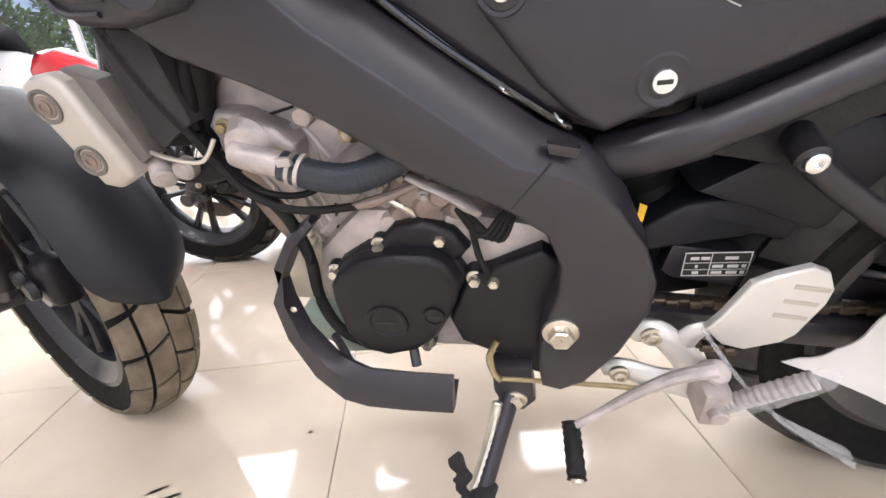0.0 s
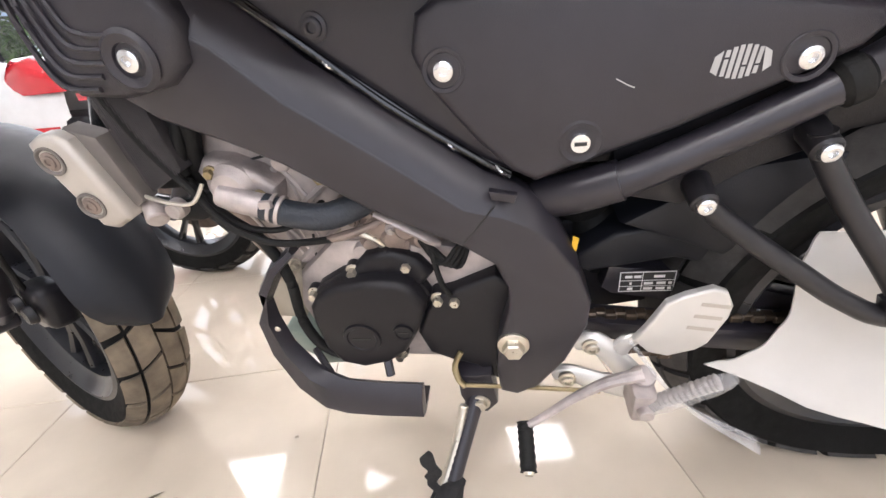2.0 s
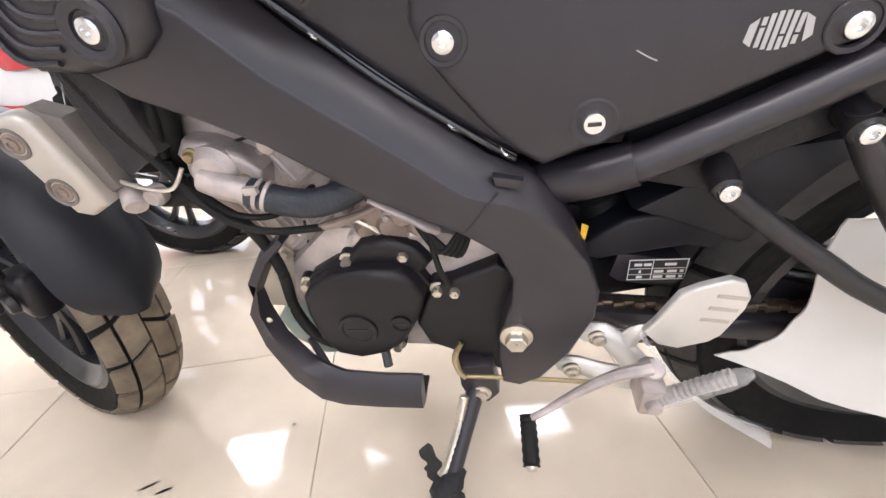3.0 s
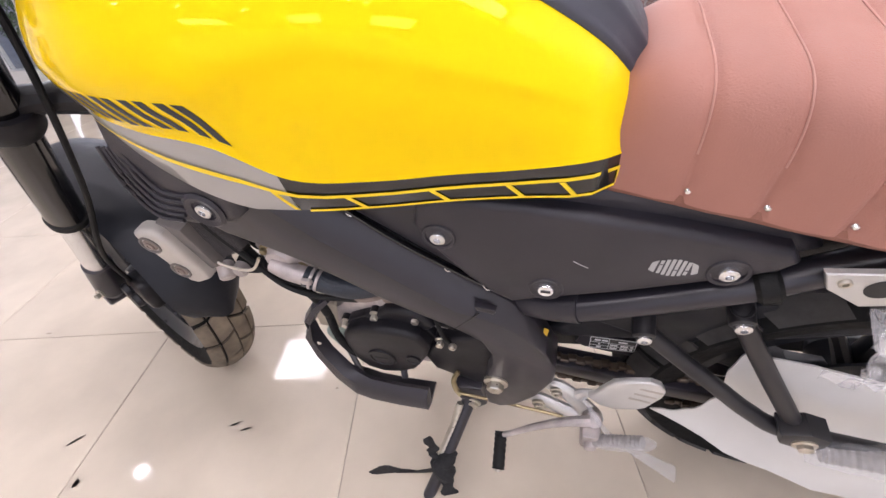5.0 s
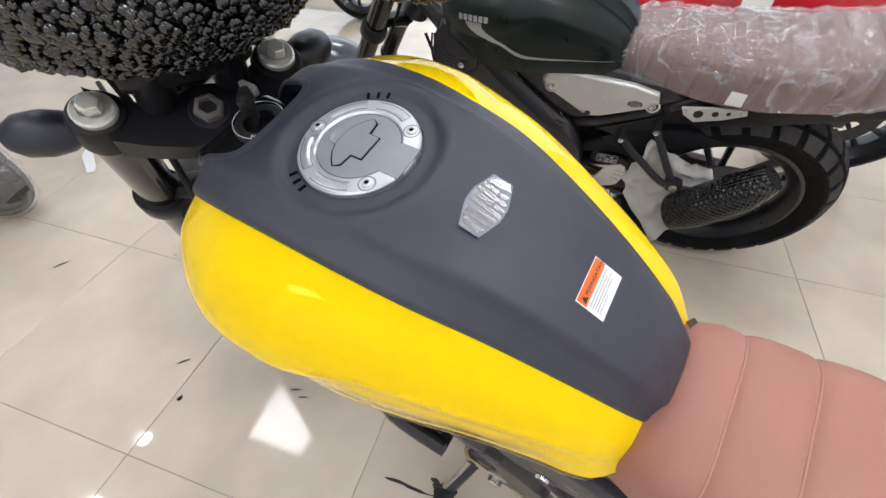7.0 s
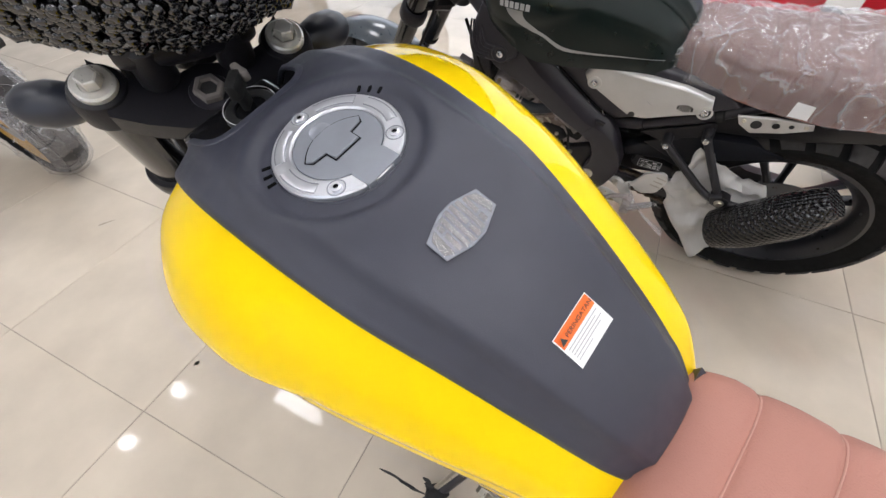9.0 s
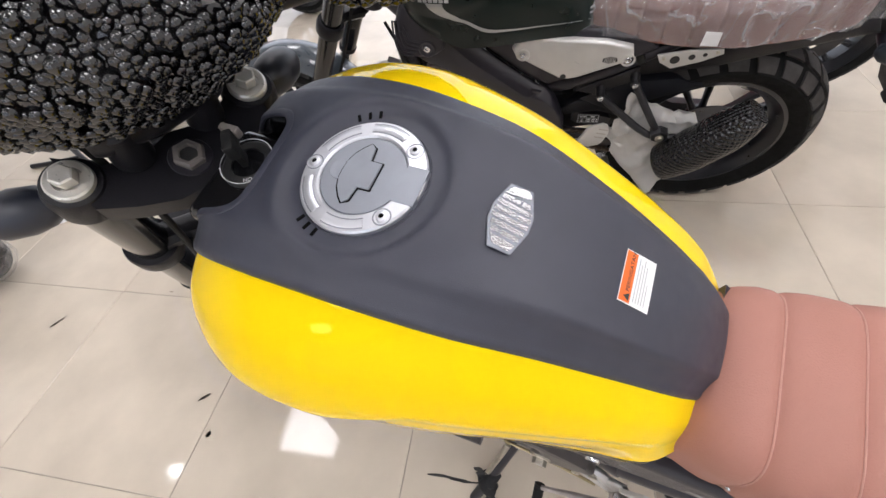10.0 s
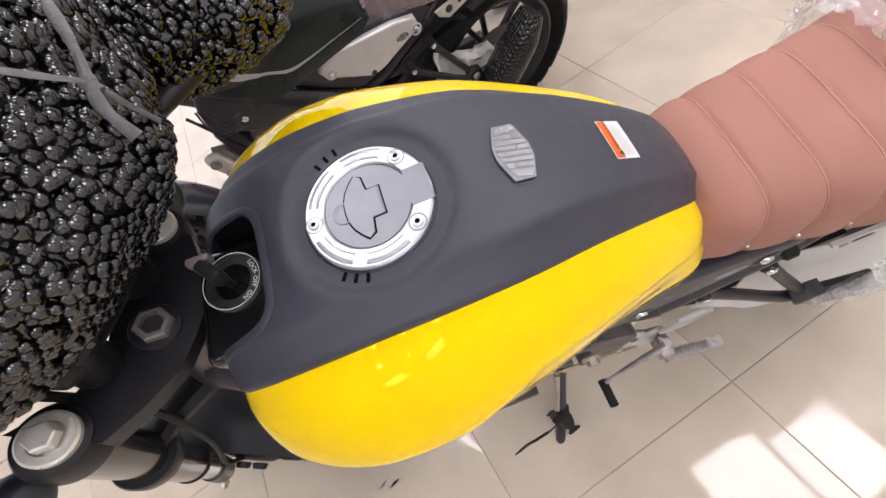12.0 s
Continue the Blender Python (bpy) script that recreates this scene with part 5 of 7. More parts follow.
    for x, z, y in ((0.642, 0.462, 0.094), (0.576, 0.468, 0.094), (0.545, 0.421, 0.1), (0.5255, 0.419, 0.1), (0.701, 0.429, 0.094), (0.612, 0.318, 0.094), (0.505, 0.312, 0.09), (0.700, 0.357, 0.092)):
        part("cover_bolt", hex_bolt((x, y - 0.006, z), (0, 1, 0), 0.0062, 0.009), M_STEEL, e, "zinc flange bolt")
        part("bolt_boss", cyl((x, 0.06, z), (x, y - 0.006, z), 0.011, 0.0098, 16), M_ENGBLACK, e)
    out = [(0.578, 0.365), (0.562, 0.405), (0.547, 0.428), (0.527, 0.433), (0.476, 0.456), (0.455, 0.44), (0.45, 0.38), (0.456, 0.27), (0.487, 0.280), (0.511, 0.305), (0.540, 0.315), (0.568, 0.330)]
    part("sprocket_cover", prism(out, 0.06, 0.098, 0.006, 3), M_ENGBLACK, e, "black plastic sprocket cover")
    # cables and pipes
    part("clutch_cable", sweep([(0.86, 0.09, 0.76), (0.835, 0.098, 0.70), (0.812, 0.1, 0.635), (0.788, 0.1, 0.588), (0.763, 0.102, 0.543), (0.738, 0.102, 0.523), (0.705, 0.1, 0.512), (0.650, 0.098, 0.513)], 0.0042, 10, 6), M_RUBBER, e, "black control cable")
    part("cable_end", sweep([(0.655, 0.098, 0.513), (0.635, 0.096, 0.516), (0.612, 0.092, 0.521), (0.59, 0.085, 0.527)], [0.004, 0.0055, 0.0045, 0.003], 10, 4), M_CASTDARK, e)
    part("clutch_lever", sweep([(0.60, 0.085, 0.535), (0.565, 0.09, 0.518), (0.545, 0.09, 0.505), (0.54, 0.086, 0.495)], [0.005, 0.008, 0.011, 0.010], 12, 4, 0.6), M_ALU, e)
    part("breather_hose", sweep([(0.775, 0.07, 0.69), (0.785, 0.085, 0.635), (0.796, 0.088, 0.59), (0.772, 0.09, 0.548), (0.738, 0.09, 0.510), (0.724, 0.092, 0.455), (0.727, 0.096, 0.392), (0.712, 0.098, 0.345), (0.680, 0.09, 0.312)], 0.0068, 12, 6), M_RUBBER, e, "black breather hose")
    part("cable", sweep([(0.85, 0.085, 0.73), (0.825, 0.09, 0.665), (0.80, 0.092, 0.60), (0.775, 0.094, 0.553), (0.74, 0.094, 0.53), (0.70, 0.085, 0.525), (0.66, 0.055, 0.545)], 0.0036, 8, 6), M_RUBBER, e)
    part("big_hose", sweep([(0.79, 0.06, 0.70), (0.775, 0.072, 0.655), (0.79, 0.072, 0.61), (0.80, 0.06, 0.575)], 0.0115, 14, 6), M_RUBBER, e)
    for k in range(4):
        part("wire", sweep([(0.56 - k * 0.004, 0.08 + 0.004 * k, 0.50), (0.535 - k * 0.006, 0.098, 0.475 - 0.002 * k), (0.515 - k * 0.004, 0.094, 0.492), (0.50, 0.085, 0.505)], 0.003, 8, 5), M_RUBBER, e)
    part("wire", sweep([(0.545, 0.09, 0.50), (0.538, 0.10, 0.455), (0.529, 0.1, 0.43)], 0.0035, 8, 5), M_RUBBER, e)
    part("expansion_tank", prism([(0.765, 0.445), (0.722, 0.452), (0.712, 0.43), (0.724, 0.395), (0.74, 0.372), (0.778, 0.376), (0.775, 0.42)], 0.02, 0.075, 0.008, 2), M_CREAM, e, "cream plastic coolant bottle")
    part("coolant_bottle", prism([(0.775, 0.355), (0.735, 0.345), (0.71, 0.315), (0.685, 0.285), (0.73, 0.282), (0.765, 0.315)], 0.02, 0.078, 0.008, 2), M_COOLANT, e, "pale green plastic bottle bottom")
    part("down_pipe", sweep([(0.80, -0.02, 0.60), (0.85, -0.03, 0.56), (0.84, -0.04, 0.45), (0.78, -0.05, 0.34), (0.66, -0.06, 0.25), (0.45, -0.08, 0.24)], 0.017, 14, 6), M_CASTDARK, e)
    # bash plate
    rows = []
    for (x, zc, h, y) in ((0.706, 0.497, 0.005, 0.095), (0.733, 0.476, 0.008, 0.104), (0.755, 0.446, 0.009, 0.108), (0.769, 0.402, 0.012, 0.112), (0.764, 0.354, 0.017, 0.118), (0.738, 0.309, 0.026, 0.130), (0.706, 0.291, 0.033, 0.139), (0.682, 0.283, 0.031, 0.141), (0.635, 0.279, 0.030, 0.141), (0.580, 0.275, 0.029, 0.139)):
        rows.append((x, zc, h, y))
    pts = [Vector((r[0], 0, r[1])) for r in rows]
    ringrows = []
    for i, (x, zc, h, y) in enumerate(rows):
        t = (pts[min(i + 1, len(pts) - 1)] - pts[max(i - 1, 0)]).normalized()
        n = Vector((-t.z, 0, t.x))
        if n.z < 0 and i > 5:
            n = -n
        n = Vector((n.x, 0, n.z))
        c = Vector((x, y, zc))
        inner = -0.05 if i > 5 else -0.018
        ring = [c + n * h + Vector((0, -0.012, 0)), c + n * h * 0.55 + Vector((0, 0.002, 0)), c - n * h * 0.6 + Vector((0, 0.004, 0)), c - n * h + Vector((0, -0.012, 0)), c - n * h + Vector((0, inner, 0)), c - n * (h - 0.006) + Vector((0, inner, 0)), c - n * (h - 0.008) + Vector((0, -0.016, 0)), c + n * (h - 0.006) + Vector((0, -0.02, 0))]
        ringrows.append(ring)
    for i in range(1, len(ringrows)):
        a, c = ringrows[i - 1], ringrows[i]
        if (a[0] - c[0]).length > (a[0] - c[3]).length:
            ringrows[i] = [c[3], c[2], c[1], c[0], c[7], c[6], c[5], c[4]]
    part("guard_shell", skin(ringrows, True, True, True), M_PANEL, e, "charcoal plastic engine guard", angle=48)
    part("guard_stay", sweep([(0.625, 0.11, 0.30), (0.628, 0.10, 0.315), (0.632, 0.085, 0.33)], 0.006, 6, 2), M_FRAME, e)
    part("guard_stay", sweep([(0.70, 0.12, 0.30), (0.72, 0.10, 0.315), (0.735, 0.085, 0.325)], 0.005, 6, 2), M_FRAME, e)
    part("guard_clip", lathe([(0, 0.002), (0.0025, 0.002), (0.004, 0)], along((0.752, 0.1155, 0.395), (0.76, 1, 0.395)), 10), M_STEEL, e)
    return e


def radiator(b):
    r = new("radiator")
    r.parent = b
    r["label"] = "black finned radiator with silver side guard"
    out = [(0.842, 0.690), (0.792, 0.682), (0.785, 0.606), (0.834, 0.584)]
    core = part("core", prism(out, -0.105, 0.100, 0.004, 2), M_RADCORE, r)
    for k in range(22):
        t0 = (k + 0.5) / 22
        pa, pb = Vector((0.842, 0.102, 0.690)).lerp(Vector((0.792, 0.102, 0.682)), t0), Vector((0.834, 0.102, 0.584)).lerp(Vector((0.785, 0.102, 0.606)), t0)
        part("fin", sweep([pa, pb], 0.0006, 4, 1), M_RADCORE, r)
    part("side_tank", prism([(0.872, 0.665), (0.841, 0.653), (0.829, 0.583), (0.850, 0.573), (0.875, 0.655)], 0.096, 0.118, 0.004, 2), M_WARMGREY, r, "warm grey radiator side tank")
    out = [(0.870, 0.663), (0.860, 0.656), (0.841, 0.580), (0.843, 0.570), (0.865, 0.560), (0.880, 0.564), (0.903, 0.636), (0.903, 0.657), (0.889, 0.663)]
    part("radiator_guard", prism(out, 0.112, 0.133, 0.008, 3), M_GUARD, r, "silver painted radiator guard")
    for x, z in ((0.886, 0.639), (0.874, 0.590)):
        part("guard_bolt", hex_bolt((x, 0.1325, z), (0, 1, 0), 0.0065, 0.002, True, True), M_CASTDARK, r)
        part("bolt_well", lathe([(0.0105, -0.001), (0.0145, -0.001), (0.0145, 0.0022), (0.0125, 0.0026), (0.011, 0.001)], along((x, 0.1325, z), (x, 1, z)), 24, True), M_WARMGREY, r)
    part("filler_neck", cyl((0.838, 0.1, 0.572), (0.826, 0.118, 0.560), 0.012, 0.011, 16, 0.002), M_ALU, r)
    part("lower_pipe", sweep([(0.825, 0.09, 0.56), (0.80, 0.085, 0.555), (0.775, 0.08, 0.562)], 0.013, 14, 5), M_RUBBER, r)
    part("fan_shroud", box(0.80, 0.84, -0.1, 0.09, 0.58, 0.70, 0.01), M_RUBBER, r)
    part("small_rod", sweep([(0.838, 0.112, 0.590), (0.81, 0.112, 0.578), (0.785, 0.108, 0.573), (0.77, 0.1, 0.59)], 0.0022, 8, 5), M_STEEL, r)
    part("lug", lathe([(0, 0.004), (0.008, 0.004), (0.011, 0), (0.011, -0.01), (0, -0.01)], along((0.81, 0.108, 0.566), (0.81, 1, 0.566)), 18), M_ALU, r)
    # shroud above the radiator

    def shroud(sg):
        out = [(0.795, 0.835), (0.73, 0.80), (0.71, 0.775), (0.695, 0.735), (0.703, 0.705), (0.725, 0.690), (0.775, 0.684), (0.815, 0.690), (0.832, 0.712), (0.822, 0.775)]
        sh = part("air_scoop", flip(prism(out, 0.085, 0.137, 0.014, 3), sg), M_PANEL, b, "matt black air scoop with ribs")
        for k in range(5):
            o = k * 0.009
            part("scoop_rib", flip(sweep([(0.822 - o * 0.7, 0.134, 0.790), (0.826 - o, 0.1375, 0.745 + o * 0.5), (0.818 - o, 0.1375, 0.703 + o), (0.785 - o, 0.1375, 0.696 + o)], 0.0026, 6, 4), sg), M_PANEL, sh)
        part("scoop_bolt", flip(dome_bolt((0.745, 0.1375, 0.714), (0, 1, 0), 0.0095), sg), M_CHROME, sh, "bright socket bolt")
        part("scoop_boss", flip(lathe([(0.012, -0.002), (0.021, -0.004), (0.024, 0.002), (0.02, 0.005), (0.0135, 0.003)], along((0.745, 0.1365, 0.714), (0.745, 1, 0.714)), 28, True), sg), M_PANEL, sh)
    both(shroud)


def front_end(b, deg, m_cap=None):
    """Fork, yokes, mudguard and front wheel, turned about the head."""
    s = steer(deg)
    d = Vector((math.sin(RAKE), 0, -math.cos(RAKE)))
    f = Vector((math.cos(RAKE), 0, math.sin(RAKE)))
    top = STEM + 0.036 * f
    fk = new("front_fork")
    fk.parent = b
    fk["label"] = "black upside-down front fork in wide yokes"

    def put(name, bm, material, parent=fk, label=""):
        bm.transform(s)
        return part(name, bm, material, parent, label)
    for sg in (1, -1):
        o = Vector((0, sg * 0.098, 0))
        put("fork_leg", cyl(top + o - d * 0.004, top + o + d * 0.43, 0.0265, 0.0265, 32, 0.003), M_GLOSSBLACK, fk, "black outer fork tube")
        put("slider", cyl(top + o + d * 0.42, top + o + d * 0.62, 0.0205, 0.0205, 28), M_CHROME, fk, "bright inner fork tube")
        put("dust_seal", cyl(top + o + d * 0.425, top + o + d * 0.445, 0.029, 0.0275, 28, 0.003), M_RUBBER, fk)
        put("axle_clamp", cyl(top + o + d * 0.59, top + o + d * 0.70, 0.0245, 0.027, 24, 0.004), M_FRAME, fk)
        put("axle_lug", joined(cyl(top + o + d * 0.745 + f * 0.01 - Vector((0, 0.02, 0)), top + o + d * 0.745 + f * 0.01 + Vector((0, 0.02, 0)), 0.022, 0.022, 24, 0.003), cyl(top + o + d * 0.69, top + o + d * 0.75 + f * 0.01, 0.024, 0.016, 20)), M_FRAME, fk)
        cap = put("fork_cap", lathe([(0, 0.0030), (0.0122, 0.0030), (0.0130, 0.0062), (0.0188, 0.0062), (0.0208, 0.004), (0.0212, -0.01), (0, -0.01)], along(top + o - d * 0.006, top + o - d * 0.1), 36), M_FORKCAP, fk, "silver fork cap")
        put("cap_nut", lathe([(0, 0.0125), (0.0092, 0.0125), (0.0108, 0.0114), (0.0112, 0.0), (0, 0)], along(top + o - d * 0.012, top + o - d * 0.1), 6), M_FORKCAP, fk, "hexagon cap nut")
        put("cap_seat", lathe([(0.0212, 0.001), (0.0262, 0), (0.0300, -0.008), (0.0315, -0.034), (0.0212, -0.034)], along(top + o - d * 0.004, top + o - d * 0.1), 36, True), M_ENGBLACK, fk)
        put("lower_clamp", lathe([(0.0265, 0), (0.035, 0), (0.037, -0.006), (0.037, -0.03), (0.034, -0.036), (0.0265, -0.036)], along(top + o + d * 0.20, top + o), 36, True), M_ENGBLACK, fk)
        put("clamp_bolt", hex_bolt(top + o + d * 0.665 + Vector((0, sg * 0.026, 0)) - f * 0.02, (-0.4, sg, 0), 0.006, 0.008), M_STEEL, fk)
    # upper yoke: arms from the stem to each leg
    c = STEM + d * 0.012
    for sg in (1, -1):
        o = Vector((0, sg * 0.098, 0))
        rows = []
        for t, w, h in ((0, 0.036, 0.012), (0.35, 0.030, 0.012), (0.7, 0.028, 0.013), (1.0, 0.034, 0.014)):
            p = c.lerp(top + o + d * 0.012, t) - f * 0.018 * math.sin(math.pi * t)
            rows.append([p + f * w - d * h, p - f * w - d * h, p - f * (w + 0.002) + d * h, p + f * (w + 0.002) + d * h])
        put("upper_yoke", skin(rows, True, True, True), M_ENGBLACK, fk, "black cast upper yoke")
        put("lower_yoke", sweep([STEM + d * 0.2 + f * 0.0, top + o * 0.6 + d * 0.2 - f * 0.01, top + o + d * 0.205], [0.03, 0.022, 0.026], 10, 4, 0.8), M_ENGBLACK, fk, "black cast lower yoke")
    put("stem_nut", lathe([(0, 0.0), (0.0165, 0.0), (0.0165, 0.007), (0.0145, 0.009), (0.0105, 0.0095), (0.0095, 0.004), (0, 0.003)], along(STEM - d * 0.002, STEM - d * 0.1), 6), M_WARMGREY, fk, "dull steering stem nut")
    put("stem_washer", lathe([(0, 0.001), (0.021, 0.001), (0.023, -0.003), (0.023, -0.012), (0, -0.012)], along(STEM - d * 0.001, STEM - d * 0.1), 32), M_FRAME, fk)
    put("stem_bore", lathe([(0, 0.0045), (0.0088, 0.0045), (0.0088, 0.0)], along(STEM - d * 0.002, STEM - d * 0.1), 20), M_INK, fk)
    put("bar_clamp", joined(*[cyl(STEM + f * 0.03 + Vector((0, y, 0)), STEM + f * 0.03 - d * 0.06 + Vector((0, y, 0)), 0.02, 0.017, 20, 0.004) for y in (-0.04, 0.04)]), M_ENGBLACK, fk)
    put("clamp_bridge", sweep([STEM + f * 0.040 - d * 0.046 + Vector((0, y, 0)) for y in (-0.066, -0.05, 0.0, 0.05, 0.066)], [0.018, 0.025, 0.028, 0.025, 0.018], 16, 3), M_ENGBLACK, fk, "black cast handlebar clamp")
    bar = [STEM + f * 0.03 - d * 0.065 + Vector((x, y, z)) for x, y, z in ((0.01, 0.10, 0.03), (0.008, 0.085, 0.025), (0.004, 0.07, 0.015), (0, 0.05, 0), (0, -0.05, 0), (0.0, -0.12, 0.03), (-0.10, -0.25, 0.05), (-0.15, -0.34, 0.055))]
    hb = new("handlebar")
    hb.parent = b
    hb["label"] = "black tubular handlebar"
    put("bar_tube", sweep(bar, 0.011, 14, 6), M_FRAME, hb)
    for a, q in ((bar[0], bar[1]), (bar[7], bar[6])):
        put("grip", sweep([a, q], 0.016, 14, 14, ripple=0.05), M_RUBBER, hb)
    # headlamp and clock
    hl = STEM + f * 0.16 + d * 0.05
    put("headlamp", lathe([(0, 0.07), (0.05, 0.066), (0.078, 0.045), (0.085, 0.0), (0.08, -0.04), (0.055, -0.075), (0, -0.09)], along(hl, hl + Vector((1, 0, -0.1))), 40), M_GLOSSBLACK, fk, "round black headlamp")
    put("clock", lathe([(0, 0.03), (0.05, 0.03), (0.058, 0.02), (0.058, -0.01), (0.03, -0.025), (0, -0.025)], along(STEM + f * 0.11 - d * 0.05, STEM + f * 0.05 - d * 0.15), 36), M_GLOSSBLACK, fk, "round instrument")
    for sg in (1, -1):
        base = STEM + Vector((0.045, sg * 0.10, -0.012))
        c0 = STEM + Vector((0.062, sg * 0.122, -0.006))
        put("indicator", sweep([base, base.lerp(c0, 0.5), c0 + Vector((0.004, sg * 0.008, 0))], [0.011, 0.010, 0.010], 10, 3), M_FRAME, fk, "black indicator on a stalk")
        bm = lathe([(0, -0.004), (0.013, 0.0), (0.022, 0.014), (0.0255, 0.034), (0.0235, 0.056), (0.016, 0.070), (0, 0.076)], along(c0, c0 + Vector((0.033, sg * 0.067, 0.0))), 24)
        put("indicator_body", bm, M_NAVY, fk, "dark navy indicator body")
    # mudguard
    ax = AXLE_F
    rows = []
    for k in range(29):
        a = radians(62 + k * (113 / 28))
        rr = 0.318
        taper = 0.80 + 0.20 * math.sin(math.pi * min(0.72, (k + 5) / 33))
        row = []
        for j in range(13):
            q = (j - 6) / 6
            y = q * 0.074 * taper * math.sqrt(max(0.10, 1 - (max(0, k - 24) / 4.2) ** 2))
            dr = -0.030 * abs(q) ** 2.4
            row.append(ax + Vector(((rr + dr) * math.cos(a), y, (rr + dr) * math.sin(a))))
        rows.append(row)
    bm = skin(rows)
    bmesh.ops.solidify(bm, geom=bm.faces[:], thickness=0.003)
    mg = put("front_mudguard", bm, M_MUD if m_cap is None else m_cap, b, "blue-black front mudguard")
    for sg in (1, -1):
        put("mudguard_stay", sweep([ax + Vector((-0.05, sg * 0.075, 0.20)), ax + Vector((0.0, sg * 0.08, 0.12)), top + Vector((0, sg * 0.1, 0)) + d * 0.62], 0.008, 8, 3), M_FRAME, mg)
    # brake calliper and hoses
    bm = joined(box(-0.045, 0.03, -0.018, 0.026, -0.035, 0.04, 0.014, 3), cyl((-0.02, 0.03, 0), (-0.02, 0.042, 0), 0.016, 0.014, 18, 0.002), cyl((0.012, 0.03, 0.012), (0.012, 0.042, 0.012), 0.016, 0.014, 18, 0.002))
    bm.transform(Matrix.Translation(ax + Vector((-0.115, 0.052, 0.035))))
    put("brake_calliper", bm, M_ENGBLACK, fk, "black brake calliper")
    put("brake_hose", sweep([ax + Vector((-0.115, 0.075, 0.07)), ax + Vector((-0.17, 0.09, 0.18)), top + Vector((-0.05, 0.07, 0)) + d * 0.35, top + Vector((-0.03, 0.06, 0)) + d * 0.1, STEM + f * 0.06 - d * 0.02 + Vector((0, 0.07, 0))], 0.0045, 8, 6), M_RUBBER, fk, "black brake hose")
    put("axle", cyl(ax - Vector((0, 0.115, 0)), ax + Vector((0, 0.115, 0)), 0.011, 0.011, 20, 0.002), M_STEEL, fk)
    return s


def controls(b):
    """Footrest bracket, gear lever and side stand on the near side."""
    br = part("footrest_bracket", joined(
        sweep([(0.388, 0.105, 0.358), (0.368, 0.112, 0.366), (0.345, 0.118, 0.345), (0.322, 0.122, 0.312), (0.318, 0.122, 0.295)], [0.013, 0.014, 0.014, 0.017, 0.018], 12, 4, 0.65, (0, 1, 0)),
        sweep([(0.412, 0.105, 0.302), (0.393, 0.11, 0.308), (0.36, 0.118, 0.303), (0.325, 0.122, 0.298)], [0.011, 0.013, 0.014, 0.018], 12, 4, 0.65, (0, 1, 0)),
        sweep([(0.345, 0.116, 0.35), (0.335, 0.118, 0.372), (0.32, 0.118, 0.378)], [0.013, 0.010, 0.006], 10, 3, 0.6, (0, 1, 0))), M_ALUPAINT, b, "silver painted footrest bracket")
    for x, z in ((0.372, 0.364), (0.397, 0.307)):
        part("bracket_bolt", hex_bolt((x, 0.118, z), (0, 1, 0), 0.0075, 0.005, True, True), M_STEEL, br)
    out = [(0.332, 0.385), (0.322, 0.402), (0.306, 0.438), (0.290, 0.447), (0.266, 0.455), (0.253, 0.449), (0.245, 0.432), (0.246, 0.416), (0.258, 0.380), (0.268, 0.370), (0.295, 0.360), (0.315, 0.366)]
    heel = part("heel_guard", prism(out, 0.122, 0.130, 0.003, 3), M_ALUPAINT, br, "silver heel plate with three slots")
    for k in range(3):
        z = 0.434 - k * 0.0155
        x = 0.262 + k * 0.004
        bm = box(-0.0135, 0.0135, 0.1301, 0.1308, -0.0022, 0.0022, 0.0003)
        bm.transform(Matrix.Translation((x, 0, z)) @ Matrix.Rotation(radians(-10), 4, "Y"))
        part("slot", bm, M_GUARD, br)
    part("peg_joint", joined(box(0.309, 0.335, 0.128, 0.168, 0.295, 0.338, 0.005), cyl((0.322, 0.165, 0.317), (0.322, 0.176, 0.317), 0.009, 0.008, 16, 0.001)), M_ALU, br)
    part("peg_joint_top", cyl((0.320, 0.13, 0.325), (0.320, 0.146, 0.348), 0.014, 0.012, 18, 0.002), M_ALU, br)
    part("footrest", sweep([(0.316, 0.163, 0.322), (0.292, 0.168, 0.347), (0.263, 0.173, 0.374)], 0.0078, 14, 14, 0.85, ripple=0.18), M_PEG, br, "ribbed footrest in clear film")
    part("film", sweep([(0.32, 0.160, 0.312), (0.295, 0.170, 0.340), (0.262, 0.175, 0.374), (0.25, 0.176, 0.384)], [0.0098, 0.0090, 0.0088, 0.0035], 9, 4, 0.9, ripple=0.12), M_PLASTIC, br, "wrinkled clear packing film")
    part("cable_tie", sweep([(0.338, 0.135, 0.392), (0.31, 0.155, 0.355), (0.285, 0.16, 0.325), (0.26, 0.162, 0.30), (0.20, 0.17, 0.262)], [0.003, 0.004, 0.004, 0.006, 0.012], 6, 4, 0.3), M_PLASTIC, br, "loose strip of clear tape")
    lev = part("gear_lever", sweep([(0.325, 0.150, 0.355), (0.36, 0.155, 0.348), (0.395, 0.160, 0.327), (0.43, 0.166, 0.298), (0.452, 0.170, 0.284)], [0.008, 0.0068, 0.0054, 0.0045, 0.0042], 10, 5, 1.0, (0, 1, 0)), M_ALU, b, "worn silver gear lever")
    part("lever_rubber", sweep([(0.451, 0.164, 0.284), (0.45, 0.185, 0.276), (0.449, 0.214, 0.266)], 0.0098, 14, 7, ripple=-0.12), M_RUBBER, lev, "ribbed black toe rubber")
    part("lever_tip", lathe([(0, 0.005), (0.005, 0.004), (0.0065, 0)], along((0.449, 0.2135, 0.2662), (0.449, 0.23, 0.262)), 14), M_STEEL, lev)
